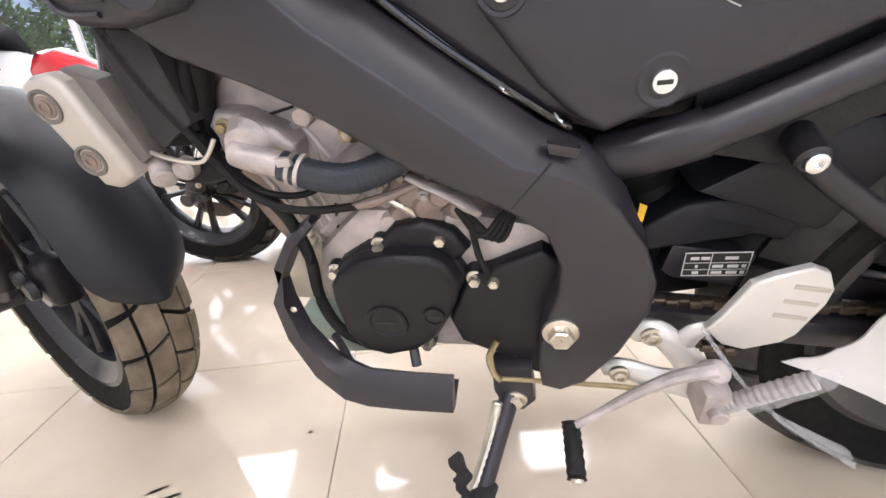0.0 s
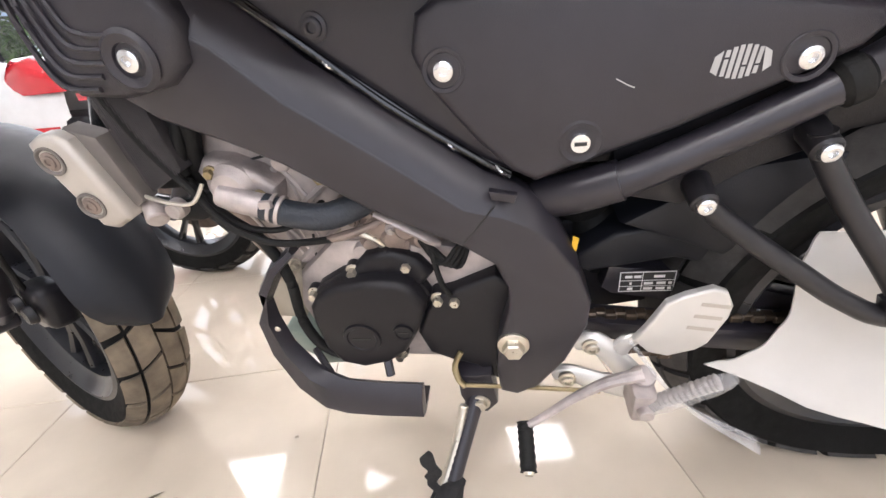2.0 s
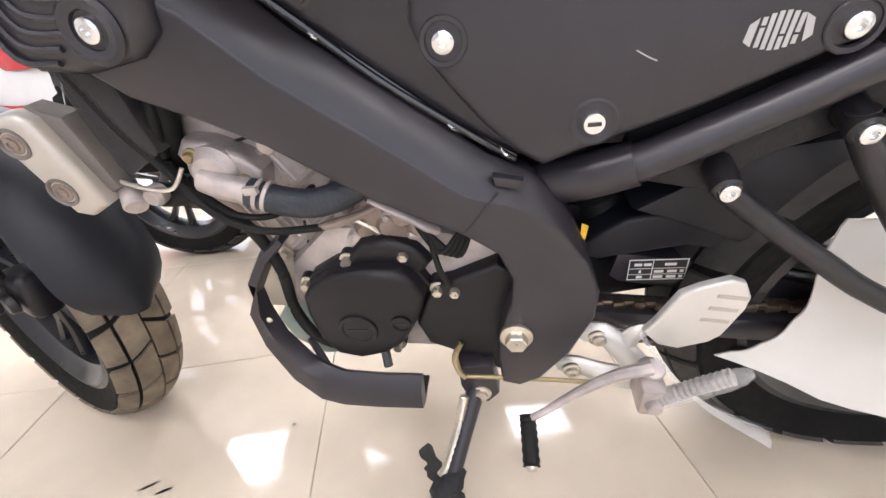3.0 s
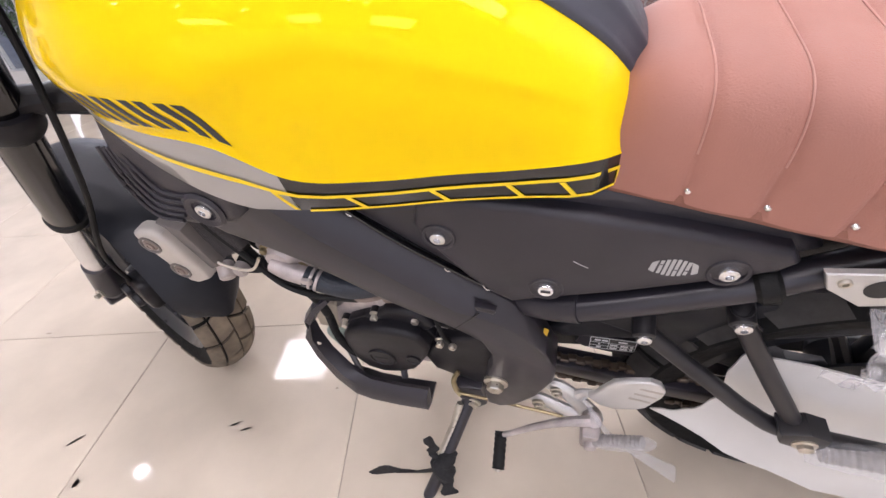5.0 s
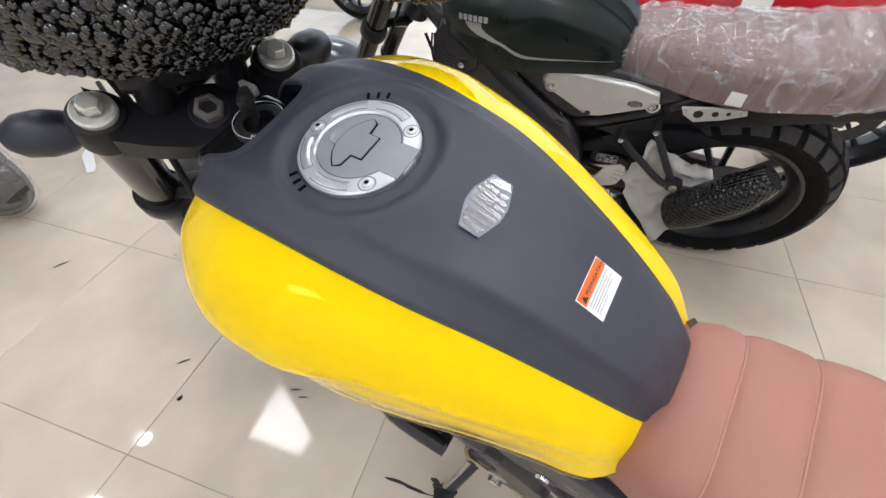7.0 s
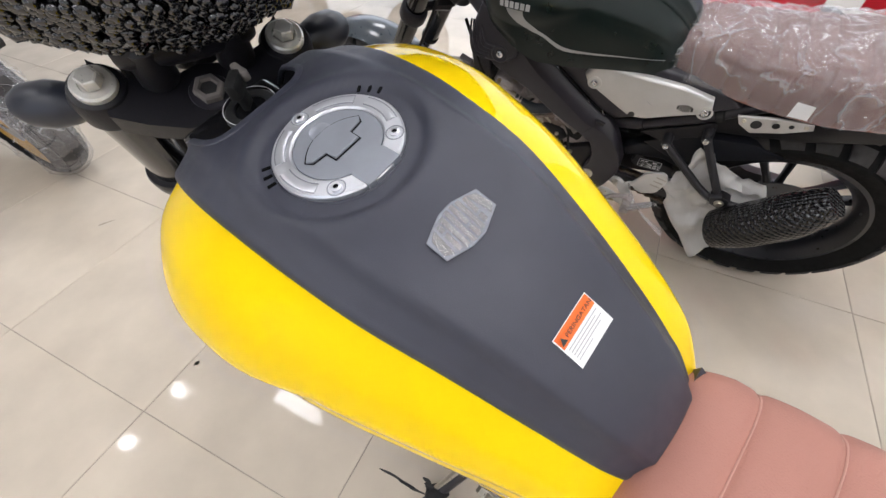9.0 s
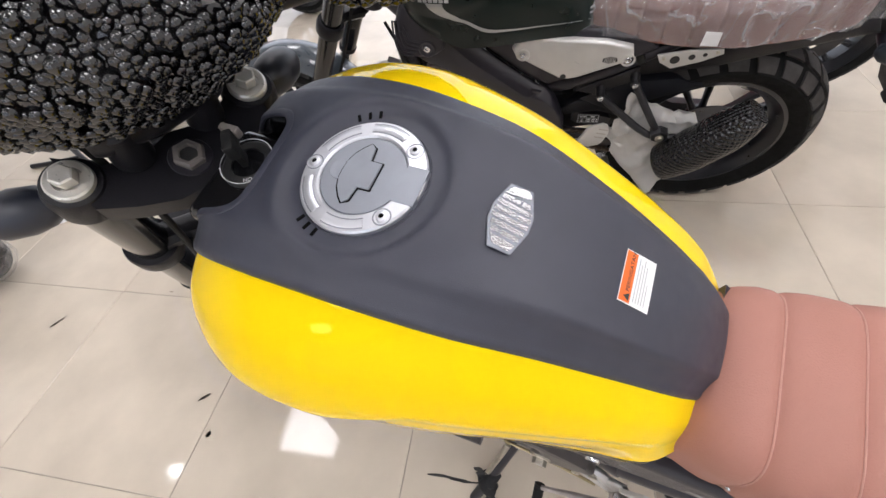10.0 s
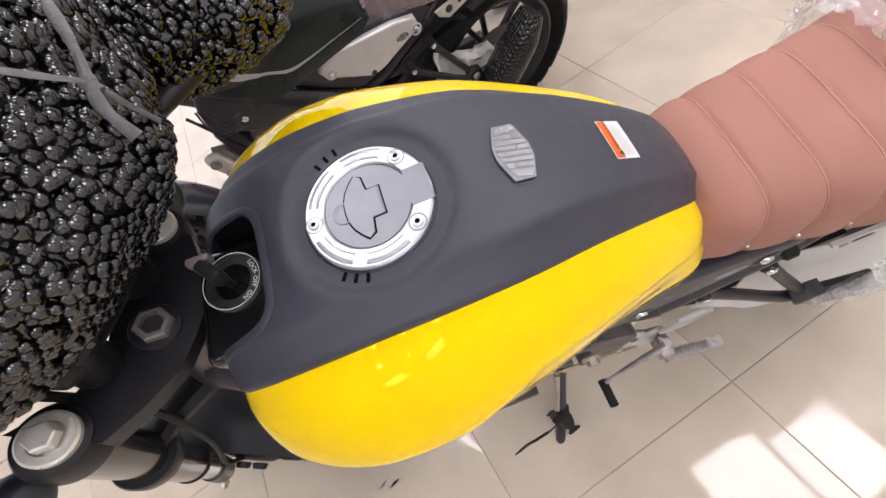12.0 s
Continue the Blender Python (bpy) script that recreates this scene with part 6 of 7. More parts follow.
    part("gear_rod", sweep([(0.530, 0.118, 0.292), (0.45, 0.121, 0.293), (0.36, 0.128, 0.296)], 0.0028, 8, 2), M_BRASS, b, "thin gold gear rod")
    part("rod_arm", sweep([(0.527, 0.100, 0.335), (0.536, 0.108, 0.318), (0.532, 0.116, 0.300), (0.524, 0.120, 0.292)], 0.0045, 10, 4, 0.6), M_BRASS, b)
    st = part("side_stand", sweep([(0.510, 0.095, 0.262), (0.532, 0.142, 0.212), (0.560, 0.203, 0.148), (0.584, 0.250, 0.100)], [0.013, 0.012, 0.0115, 0.011], 14, 4), M_FRAME, b, "black steel side stand, folded out")
    part("stand_bracket", prism([(0.535, 0.30), (0.49, 0.305), (0.485, 0.245), (0.50, 0.225), (0.525, 0.228), (0.535, 0.26)], 0.085, 0.112, 0.004, 2), M_FRAME, st)
    part("stand_bolt", hex_bolt((0.509, 0.112, 0.248), (0, 1, 0), 0.0095, 0.006, True), M_STEEL, st, "zinc pivot bolt")
    part("stand_spring", sweep([(0.530, 0.120, 0.252), (0.543, 0.150, 0.212), (0.562, 0.188, 0.170)], 0.006, 10, 14, ripple=0.15), M_STEEL, st)
    foot = Vector((0.572, 0.252, 0.030))
    bm = box(-0.035, 0.03, -0.018, 0.018, -0.005, 0.005, 0.003)
    bm.transform(Matrix.Translation(Vector((0.588, 0.258, 0.099))) @ Matrix.Rotation(radians(12.5), 4, "X"))
    part("stand_foot", bm, M_FRAME, st)
    # rag tied round the stand
    rag = part("rag_knot", sweep([(0.540, 0.175, 0.172), (0.556, 0.205, 0.168), (0.545, 0.212, 0.150), (0.565, 0.200, 0.160), (0.548, 0.185, 0.155), (0.560, 0.21, 0.145)], [0.010, 0.018, 0.017, 0.016, 0.014, 0.009], 10, 5, 0.8), M_STRAP, st, "black cloth strip tied round the stand")
    def strip(pts, w):
        rows = []
        path = smooth_path(pts, 5)
        for i, p in enumerate(path):
            ww = w * (1 - 0.25 * math.sin(i * 1.3))
            tw = 0.8 * math.sin(i * 0.35)
            rows.append([p + Vector((ww * math.cos(tw), ww * 0.3, ww * math.sin(tw))), p - Vector((ww * math.cos(tw), ww * 0.3, ww * math.sin(tw)))])
        bm = skin(rows)
        bmesh.ops.solidify(bm, geom=bm.faces[:], thickness=0.0016)
        return bm
    part("rag_end", strip([(0.556, 0.198, 0.165), (0.572, 0.195, 0.190), (0.569, 0.19, 0.212), (0.578, 0.185, 0.240)], 0.009), M_STRAP, st)
    part("rag_end", strip([(0.556, 0.205, 0.160), (0.595, 0.218, 0.150), (0.632, 0.226, 0.152), (0.678, 0.236, 0.166)], 0.017), M_STRAP, st)
    part("rag_end", strip([(0.553, 0.207, 0.155), (0.546, 0.225, 0.135), (0.540, 0.238, 0.118)], 0.013), M_STRAP, st)


M_PEG = mat("pale_grey_rubber", (0.30, 0.28, 0.27), 0.5, vary=0.15, scale=60)


def tail(b):
    """Rear fairing, lamp, indicators and plate holder."""
    part("tail_piece", prism([(-0.15, 0.735), (-0.205, 0.765), (-0.24, 0.80), (-0.30, 0.785), (-0.345, 0.715), (-0.33, 0.665), (-0.22, 0.675), (-0.12, 0.70)], -0.075, 0.075, 0.012, 3), M_DULL, b, "black plastic tail piece")
    lamp = part("tail_lamp", lathe([(0, -0.01), (0.024, 0.0), (0.036, 0.03), (0.043, 0.08), (0.046, 0.13), (0.043, 0.142), (0, 0.142)], along((-0.235, 0, 0.800), (-0.40, 0, 0.795)), 32), M_DULL, b, "round black tail lamp housing")
    part("lens", lathe([(0, 0.012), (0.03, 0.009), (0.041, 0.0), (0, 0.0)], along((-0.377, 0, 0.7957), (-0.5, 0, 0.7925)), 30), M_REDLACQ, lamp, "red lens")
    part("plate_holder", prism([(-0.30, 0.70), (-0.345, 0.70), (-0.405, 0.58), (-0.450, 0.475), (-0.428, 0.462), (-0.36, 0.60)], -0.035, 0.05, 0.006, 2), M_DULL, b, "black plate holder")
    part("plate_arm", box(-0.455, -0.42, 0.02, 0.06, 0.455, 0.52, 0.006), M_DULL, b)
    for sg in (1, -1):
        st = part("rear_indicator", cyl((-0.29, sg * 0.05, 0.655), (-0.285, sg * 0.10, 0.648), 0.010, 0.009, 12), M_FRAME, b, "black rear indicator")
        part("indicator_body", lathe([(0, -0.002), (0.014, 0.0), (0.022, 0.014), (0.024, 0.034), (0.022, 0.048)], along((-0.28, sg * 0.09, 0.645), (-0.33, sg * 0.16, 0.668)), 20), M_BLUEGREY, st)
        part("indicator_lens", lathe([(0.0222, 0.0), (0.021, 0.008), (0.014, 0.016), (0, 0.019)], along(Vector((-0.28, sg * 0.09, 0.645)).lerp(Vector((-0.33, sg * 0.16, 0.668)), 0.545), (-0.33, sg * 0.16, 0.668)), 20), M_WHITE, st, "white lens")


def bubble_wrap(parent, centre, radii, n, seed, m=None, label="bundle of black bubble film"):
    """A lumpy bundle covered with blown bubbles."""
    rng = random.Random(seed)
    core = bmesh.new()
    bmesh.ops.create_icosphere(core, subdivisions=5, radius=1)

    def surf(v):
        k = 1 + 0.13 * noise.noise(v * 1.6 + Vector((seed, 0, 0))) + 0.05 * noise.noise(v * 5 + Vector((0, seed, 0)))
        return Vector((v.x * radii[0] * k, v.y * radii[1] * k, v.z * radii[2] * k))
    for v in core.verts:
        v.co = surf(v.co.normalized())
    base = new("bundle")
    base.parent = parent
    base["label"] = label
    mm = (m or Matrix()) @ Matrix.Translation(centre)
    pts = []
    golden = math.pi * (3 - 5 ** 0.5)
    bm = core
    blob = bmesh.new()
    bmesh.ops.create_icosphere(blob, subdivisions=1, radius=1)
    verts = [v.co.copy() for v in blob.verts]
    faces = [[v.index for v in f.verts] for f in blob.faces]
    blob.free()
    vs, fs = [], []
    for i in range(n):
        z = 1 - 2 * (i + 0.5) / n
        a = golden * i
        rr = math.sqrt(1 - z * z)
        u = Vector((rr * math.cos(a), rr * math.sin(a), z))
        u = (u + Vector((rng.uniform(-1, 1), rng.uniform(-1, 1), rng.uniform(-1, 1))) * 0.035).normalized()
        p = surf(u)
        nor = Vector((u.x / radii[0], u.y / radii[1], u.z / radii[2])).normalized()
        q = nor.to_track_quat("Z", "Y").to_matrix()
        s = 0.0066 * rng.uniform(0.7, 1.2)
        tilt = Matrix.Rotation(rng.uniform(-0.5, 0.5), 3, "X") @ Matrix.Rotation(rng.uniform(0, 6.3), 3, "Z")
        o = len(vs)
        for v in verts:
            w = Vector((v.x * s * rng.uniform(0.85, 1.1), v.y * s * rng.uniform(0.8, 1.1), v.z * s * 0.8 * rng.uniform(0.8, 1.1)))
            vs.append(p + nor * s * 0.25 + q @ (tilt @ w))
        fs += [[o + k for k in f] for f in faces]
    bm.transform(mm)
    part("film", bm, M_BUBBLE, base)
    me = bpy.data.meshes.new("bubble")
    me.from_pydata([mm @ v for v in vs], [], fs)
    me.polygons.foreach_set("use_smooth", [True] * len(fs))
    me.materials.append(M_BUBBLE)
    ob = new("bubble", me)
    ob.parent = base
    ob["kind"] = "stuff"
    return base


def ignition(b):
    """Lock panel ahead of the tank, with the key in it."""
    m = Matrix.Translation((0.776, 0.002, 0.919)) @ Matrix.Rotation(radians(-6), 4, "Y") @ Matrix.Diagonal((1.25, 1.25, 1.1, 1))
    bm = box(-0.032, 0.03, -0.034, 0.050, -0.03, 0.002, 0.008, 3)
    bm.transform(m)
    ig = part("ignition_panel", bm, M_GLOSSBLACK, b, "black ignition panel with key")
    part("lock_ring", lathe([(0.013, 0.0), (0.013, 0.004), (0.019, 0.004), (0.021, 0.002), (0.021, -0.004)], m @ Matrix.Translation((0.002, -0.002, 0.002)), 36), M_INK, ig)
    part("lock_face", lathe([(0, 0.0025), (0.0125, 0.0025), (0.0125, 0)], m @ Matrix.Translation((0.002, -0.002, 0.002)), 30), M_GLOSSBLACK, ig)
    part("ring_print", lathe([(0.0200, 0.0062), (0.0205, 0.0062)], m @ Matrix.Translation((0.002, -0.002, 0.002)), 40), M_WHITE, ig)
    for dd, wd in ((200, "LOCK"), (160, "OFF"), (125, "ON")):
        a = radians(dd)
        part("writing", text_mesh(wd, 0.0045, m @ Matrix.Translation((0.002 + 0.0162 * math.cos(a), -0.002 + 0.0162 * math.sin(a), 0.0064)) @ Matrix.Rotation(a - radians(90), 4, "Z"), 0.0001), M_WHITE, ig, smooth=False)
    bm = joined(box(-0.0025, 0.0025, -0.006, 0.006, 0.004, 0.026, 0.001), box(-0.0045, 0.0045, -0.010, 0.010, 0.018, 0.034, 0.003))
    bm.transform(m @ Matrix.Translation((0.004, -0.002, 0.002)) @ Matrix.Rotation(radians(40), 4, "Z"))
    part("key", bm, M_RUBBER, ig, "black-headed key")
    bm = box(-0.008, 0.008, -0.003, 0.003, -0.005, 0.005, 0.002)
    bm.transform(m @ Matrix.Translation((0.010, -0.012, 0.030)))
    part("key_fob", bm, M_WARMGREY, ig)


SETTLE = pose(0.0033, 0.0281, -0.0237, 2)
LOWER = pose(-0.0259, 0.0010, -0.0587, 2.31, 1.218, 1.009) @ Matrix.Scale(1.0445, 4) @ SETTLE.inverted()
WHEEL_SEAT = pose(-0.0056, 0.0028, -0.0017, 0.037, 1.104, 0.141)
ACROSS = Matrix.Diagonal((1, -1, 1, 1))


def settled(b, sit, build, *args):
    """Builds parts and seats them by sit, each about its own side."""
    before = set(b.children)
    build(b, *args)
    for ob in b.children:
        if ob in before:
            continue
        ys = [v.co.y for o in (ob, *ob.children_recursive) if o.data for v in o.data.vertices]
        near = sum(ys) / len(ys) + ob.location.y > -0.03
        ob.matrix_basis = (sit if near else ACROSS @ sit @ ACROSS) @ ob.matrix_basis


def side_pose(x, share, sg):
    """Lying on the tank's side: x towards the rear, y up, z outwards."""
    def at(u, v):
        pts = side_curve(u)
        k = max(0, min(len(pts) - 1.001, v * (len(pts) - 1)))
        p = pts[int(k)].lerp(pts[int(k) + 1], k - int(k))
        return Vector((p.x, p.y * sg, p.z))
    p = at(x, share)
    dx = (at(x - 0.02, share) - at(x + 0.02, share)).normalized() * sg
    dy = (at(x, share - 0.1) - at(x, share + 0.1)).normalized()
    n = dx.cross(dy).normalized()
    dy = n.cross(dx)
    m = Matrix((dx, dy, n)).transposed().to_4x4()
    m.translation = p
    return m


def seat_bracket(b):
    for sg in (1, -1):
        out = [(0.190, 0.660), (0.180, 0.640), (0.150, 0.622), (0.090, 0.640), (0.045, 0.662), (0.050, 0.676), (0.12, 0.672)]
        br = part("seat_bracket", flip(prism(out, 0.112, 0.118, 0.001, 1), sg), M_ALUPAINT, b, "silver bracket plate with three holes")
        for x, z, r in ((0.148, 0.648, 0.011), (0.112, 0.655, 0.0075), (0.085, 0.661, 0.005)):
            part("hole", flip(lathe([(0, 0.0006), (r, 0.0006), (r, -0.001)], along((x, 0.1181, z), (x, 1, z)), 20), sg), M_INK, br)
        for x, z in ((0.174, 0.652), (0.060, 0.667)):
            part("screw", flip(hex_bolt((x, 0.118, z), (0, 1, 0), 0.0045, 0.003, False, True), sg), M_STEEL, br)


def motorcycle(name, label, m, side, top, silver, turn, cap=None, dusty=True, knobby=False, stripe=True, leather=None, low=Matrix(), seat_at=Matrix(), front_drop=0.0, rear_drop=0.0):
    b = tagged(new(name), label, "motorcycle", "parked motorcycles")
    b.matrix_world = m
    sit = low @ SETTLE
    settled(b, sit, chassis, silver)
    settled(b, sit, engine)
    settled(b, sit, radiator)
    settled(b, sit, controls)
    seat_bracket(b)
    tail(b)
    s = front_end(b, turn, cap)
    front = wheel(b, "front_wheel", AXLE_F, 0.287, 0.112, 0.203, 22, s, knobby, dusty)
    front.matrix_basis = pose(0, 0, front_drop) @ seat_at
    next(o for o in b.children if o.name.startswith("front_mudguard")).matrix_basis = pose(0, 0, front_drop) @ seat_at
    rear = wheel(b, "rear_wheel", AXLE_R, 0.314, 0.142 if not knobby else 0.16, 0.214, 22 if not knobby else 26, None, knobby, False)
    rear.matrix_basis = pose(0, 0, rear_drop) @ seat_at
    holder = tank(b, side, top, stripe)
    tank_fittings(b, holder, stripe)
    cushion = seat(b, leather or M_SEAT)
    ignition(b)
    return b, s, holder, cushion


bike, turned, yellow_tank, cushion = motorcycle("motorcycle", "yellow and charcoal retro motorcycle on its side stand", pose(0.2318, 0.2374, 0.0105, -14.245, -0.116, 164.379), M_YELLOW, M_TANKTOP, False, -22, low=LOWER, seat_at=WHEEL_SEAT, front_drop=0.014, rear_drop=-0.009)
lower_bike = bike.matrix_world @ LOWER


def name_on_tank(holder, x0, x1, v0, v1, slant, material, n=6):
    """A maker's name as pairs of slim bars that follow the tank's side."""
    for k in range(2 * n):
        a = x0 + (x1 - x0) * (k // 2 + (0.06 if k % 2 == 0 else 0.50)) / n
        wide = (x1 - x0) * 0.30 / n
        rows = []
        for i in range(4):
            rows.append([side_pose(a + wide * i / 3 + slant * (j / 5 - 0.5), v0 + (v1 - v0) * j / 5, 1) @ Vector((0, 0, 0.0005)) for j in range(6)])
        part("name_bar", skin(rows), material, holder, "plain bar of a printed name")


name_on_tank(yellow_tank, 0.797, 0.630, 0.775, 0.915, -0.012, M_INK)


def thing(name, label, category, m, group="", kind=""):
    ob = tagged(new(name), label, category, group, kind)
    ob.matrix_world = m
    return ob


wrap = thing("bubble_wrap", "crumpled black bubble film wrapped round the handlebar", "packaging", bike.matrix_world.copy())
bubble_wrap(wrap, Vector((0, 0, 0)), (0.16, 0.19, 0.100), 4800, 3, pose(0.92, -0.064, 1.054, 0, 0, -43))
bubble_wrap(wrap, STEM + Vector((-0.02, -0.29, 0.150)), (0.13, 0.13, 0.075), 2200, 8, turned)


def raffia(points, width):
    """A flat fibrous string lying on the bundle."""
    bm = sweep(points, [width * 0.8, width, width * 0.7, width], 8, 5, 0.35)
    return bm


string = thing("raffia_string", "grey raffia string knotted round the bubble film", "string", bike.matrix_world.copy())
part("cord", raffia([(0.771, -0.066, 1.108), (0.765, -0.065, 1.104), (0.752, -0.064, 1.093), (0.740, -0.065, 1.080), (0.734, -0.060, 1.067), (0.729, -0.060, 1.044)], 0.0028), M_STRAW, string)
part("cord", raffia([(0.760, -0.139, 1.096), (0.749, -0.111, 1.092), (0.743, -0.088, 1.086), (0.740, -0.065, 1.080)], 0.0042), M_STRAW, string)
part("loose_end", raffia([(0.740, -0.065, 1.080), (0.739, -0.055, 1.076), (0.737, -0.047, 1.069), (0.734, -0.040, 1.056)], 0.0046), M_STRAW, string)
part("knot", raffia([(0.741, -0.068, 1.082), (0.740, -0.065, 1.079), (0.738, -0.060, 1.076)], 0.0055), M_STRAW, string)


def film_cover(name, label, m, cushion, x_front, x_back, seed, ragged=0.02, hang=0.012, drop=1.0, bunch=0.0, film=None, sag=0.0):
    """Crumpled clear film lying over a saddle, with a flap that hangs down one side."""
    ob = thing(name, label, "packaging", m)
    rows = []
    nx, nk = 90, 76 + int(drop * 4)
    film = film or M_FILM
    for i in range(nx + 1):
        row = []
        for j in range(nk + 1):
            k = -drop + (25.0 + drop) * j / nk
            over = max(0, -k, k - 24)
            edge = ragged * (noise.noise(Vector((j * 0.10, seed, 0))) * 2 + 0.25 * noise.noise(Vector((j * 0.4, seed, 3)))) + 0.006 * over * (drop > 2)
            x = x_front + edge * (1 - i / nx) + (x_back - x_front) * i / nx
            kk = min(max(k, 0.02), 23.98)
            p = cushion(max(min(x, 0.36), -0.212), kk)
            c0 = cushion(max(min(x, 0.36), -0.212), 12)
            out = Vector((0, p.y, 0.4 * (p.z - c0.z + 0.08))).normalized()
            q = Vector((x * 34, j * 0.33, seed))
            wr = 0.006 + 0.006 * abs(noise.noise(q)) + 0.011 * abs(noise.noise(q * 0.4 + Vector((3, 1, 2))))
            if sag:
                swing = 1.0 - abs(2.0 * noise.noise(Vector((x * 7 + j * 0.05, j * 0.075 - x * 9, seed + 2))))
                wr += math.sin(math.pi * j / nk) * sag * max(0.0, swing) ** 3 * 0.6 + 0.5 * sag * max(0.0, 1.0 - abs(2.4 * noise.noise(Vector((x * 22, j * 0.06 + x * 6, seed + 5))))) ** 4
            if bunch:
                far = math.exp(-i / 9.0)
                fold = abs(noise.noise(Vector((x * 60, j * 0.5, seed + 11))))
                wr += bunch * (far * (0.35 + 1.3 * abs(noise.noise(Vector((x * 90, j * 0.22, seed + 4))))) + 0.9 * fold + 0.5 * abs(noise.noise(Vector((x * 28 + j * 0.2, j * 0.13, seed + 9)))))
            if over:
                wr += 0.012 * min(over, 4) * abs(noise.noise(Vector((x * 16, over * 0.5, seed + 7)))) + 0.0045 * over
            p = Vector((x, p.y, p.z)) + out * wr
            p.z -= over * hang
            row.append(p)
        rows.append(row)
    cut = max(1, int(drop * nk / (25.0 + drop)))
    part("film", skin([r[cut:] for r in rows]), film, ob, smooth=True, angle=25)
    part("flap", skin([r[:cut + 1] for r in rows]), film, ob, "hanging edge of the film", smooth=True, angle=25)
    return ob


def foam_sheet(name, label, m, points, thickness=0.0025, crumple=0.004, folds=0.0):
    """A soft sheet through rows of control points."""
    ob = thing(name, label, "packaging", m)
    rows = [smooth_path(r, 5) for r in points]
    cols = [smooth_path(list(c), 7) for c in zip(*rows)]
    bm = skin(cols)
    for v in bm.verts:
        v.co += Vector((noise.noise(v.co * 14), noise.noise(v.co * 14 + Vector((5, 0, 0))), noise.noise(v.co * 14 + Vector((0, 5, 0))))) * crumple
        if folds:
            k = v.co.copy()
            v.co.y += folds * (abs(noise.noise(Vector((k.x * 17 + k.z * 9, 3, k.z * 5)))) + 0.6 * abs(noise.noise(Vector((k.x * 8 - k.z * 22, 8, k.z * 13)))))
            v.co.x += 0.5 * folds * noise.noise(Vector((2, k.x * 10, k.z * 18)))
            v.co.z += 0.5 * folds * noise.noise(Vector((k.x * 20, 6, k.z * 10)))
        v.co.y += 1.6 * crumple * abs(noise.noise(v.co * 24 + Vector((2, 7, 1))))
    bmesh.ops.solidify(bm, geom=bm.faces[:], thickness=thickness)
    part("sheet", bm, M_WRAP, ob, angle=60)
    return ob


film_cover("seat_film", "crumpled clear plastic film pulled back over the saddle's rear", bike.matrix_world.copy(), cushion, 0.132, -0.235, 2.0, 0.035, 0.016, 7.0, 0.016, M_BUNCHED)
foam_sheet("foam_sheet", "white foam packing sheet wrapped round the rear of the motorcycle", lower_bike.copy(), [
    [(0.175, 0.105, 0.470), (0.06, 0.118, 0.472), (-0.08, 0.12, 0.47), (-0.24, 0.11, 0.46)],
    [(0.180, 0.110, 0.430), (0.06, 0.125, 0.42), (-0.08, 0.13, 0.42), (-0.25, 0.115, 0.41)],
    [(0.172, 0.112, 0.365), (0.06, 0.132, 0.36), (-0.08, 0.135, 0.36), (-0.25, 0.12, 0.35)],
    [(0.200, 0.116, 0.312), (0.08, 0.148, 0.285), (-0.06, 0.160, 0.275), (-0.24, 0.15, 0.27)],
    [(0.240, 0.112, 0.292), (0.11, 0.152, 0.248), (-0.03, 0.172, 0.228), (-0.22, 0.16, 0.225)]])


def pillion_peg(m):
    """Passenger footrest in packing film."""
    ob = thing("passenger_footrest", "folded passenger footrest in packing film", "footrest", m)
    part("peg", sweep([(0.10, 0.178, 0.41), (0.05, 0.184, 0.425), (-0.02, 0.19, 0.445)], 0.012, 12, 16, 0.8, ripple=0.15), M_PEG, ob)
    part("film", sweep([(0.11, 0.176, 0.405), (0.05, 0.186, 0.425), (-0.03, 0.192, 0.447), (-0.045, 0.192, 0.45)], [0.016, 0.018, 0.016, 0.006], 9, 5, 0.9, ripple=0.1), M_PLASTIC, ob)
    return ob


pillion_peg(lower_bike.copy())
tag = thing("paper_tag", "small yellow paper tag tucked behind the frame", "tag", lower_bike.copy())
part("paper", prism([(0.399, 0.484), (0.393, 0.481), (0.395, 0.465), (0.400, 0.470)], 0.111, 0.1122), mat("yellow_paper", (0.7, 0.42, 0.03), 0.6), tag, smooth=False)

bike_two, turned_two, green_tank, cushion_two = motorcycle("motorcycle", "dark green retro motorcycle with silver stripes on its side stand", pose(0.1758, 1.2925, 0, -13.3, 0, 178.38), M_GREEN, M_GREEN, True, -10, M_BLUEGREY, False, True, False, M_SEATDARK, low=pose(0.008, 0, 0.015))


def tank_stripe(holder):
    """A silver band that swings down the tank's front and along its lower edge."""
    for sg in (1, -1):
        rows = []
        for k in range(25):
            u = k / 24
            x = 0.71 - 0.35 * u ** 1.6
            v0 = min(0.965, 0.74 + 0.6 * u ** 0.8)
            wid = 0.02
            row = []
            for q in (-1, 0, 1):
                mm = side_pose(max(0.345, min(0.79, x + q * wid * max(0, 1 - 2.2 * u))), max(0.0, min(0.985, v0 - 0.02 + (0.008 + 0.09 * (1 - u) ** 3) * q * min(1, 2.2 * u))), sg)
                row.append(mm @ Vector((0, 0, 0.0012)))
            rows.append(row)
        part("tank_stripe", skin(rows), M_SILVERSTRIPE, holder, "silver stripe")
        for k in range(6):
            mark = box(-0.0046, 0.0046, -0.0065, 0.0065, 0.0004, 0.0012)
            mark.transform(side_pose(0.742 - k * 0.0125, 0.67, sg))
            part("brand_bar", mark, M_GREYPRINT, holder, "pale grey printed bar", smooth=False)


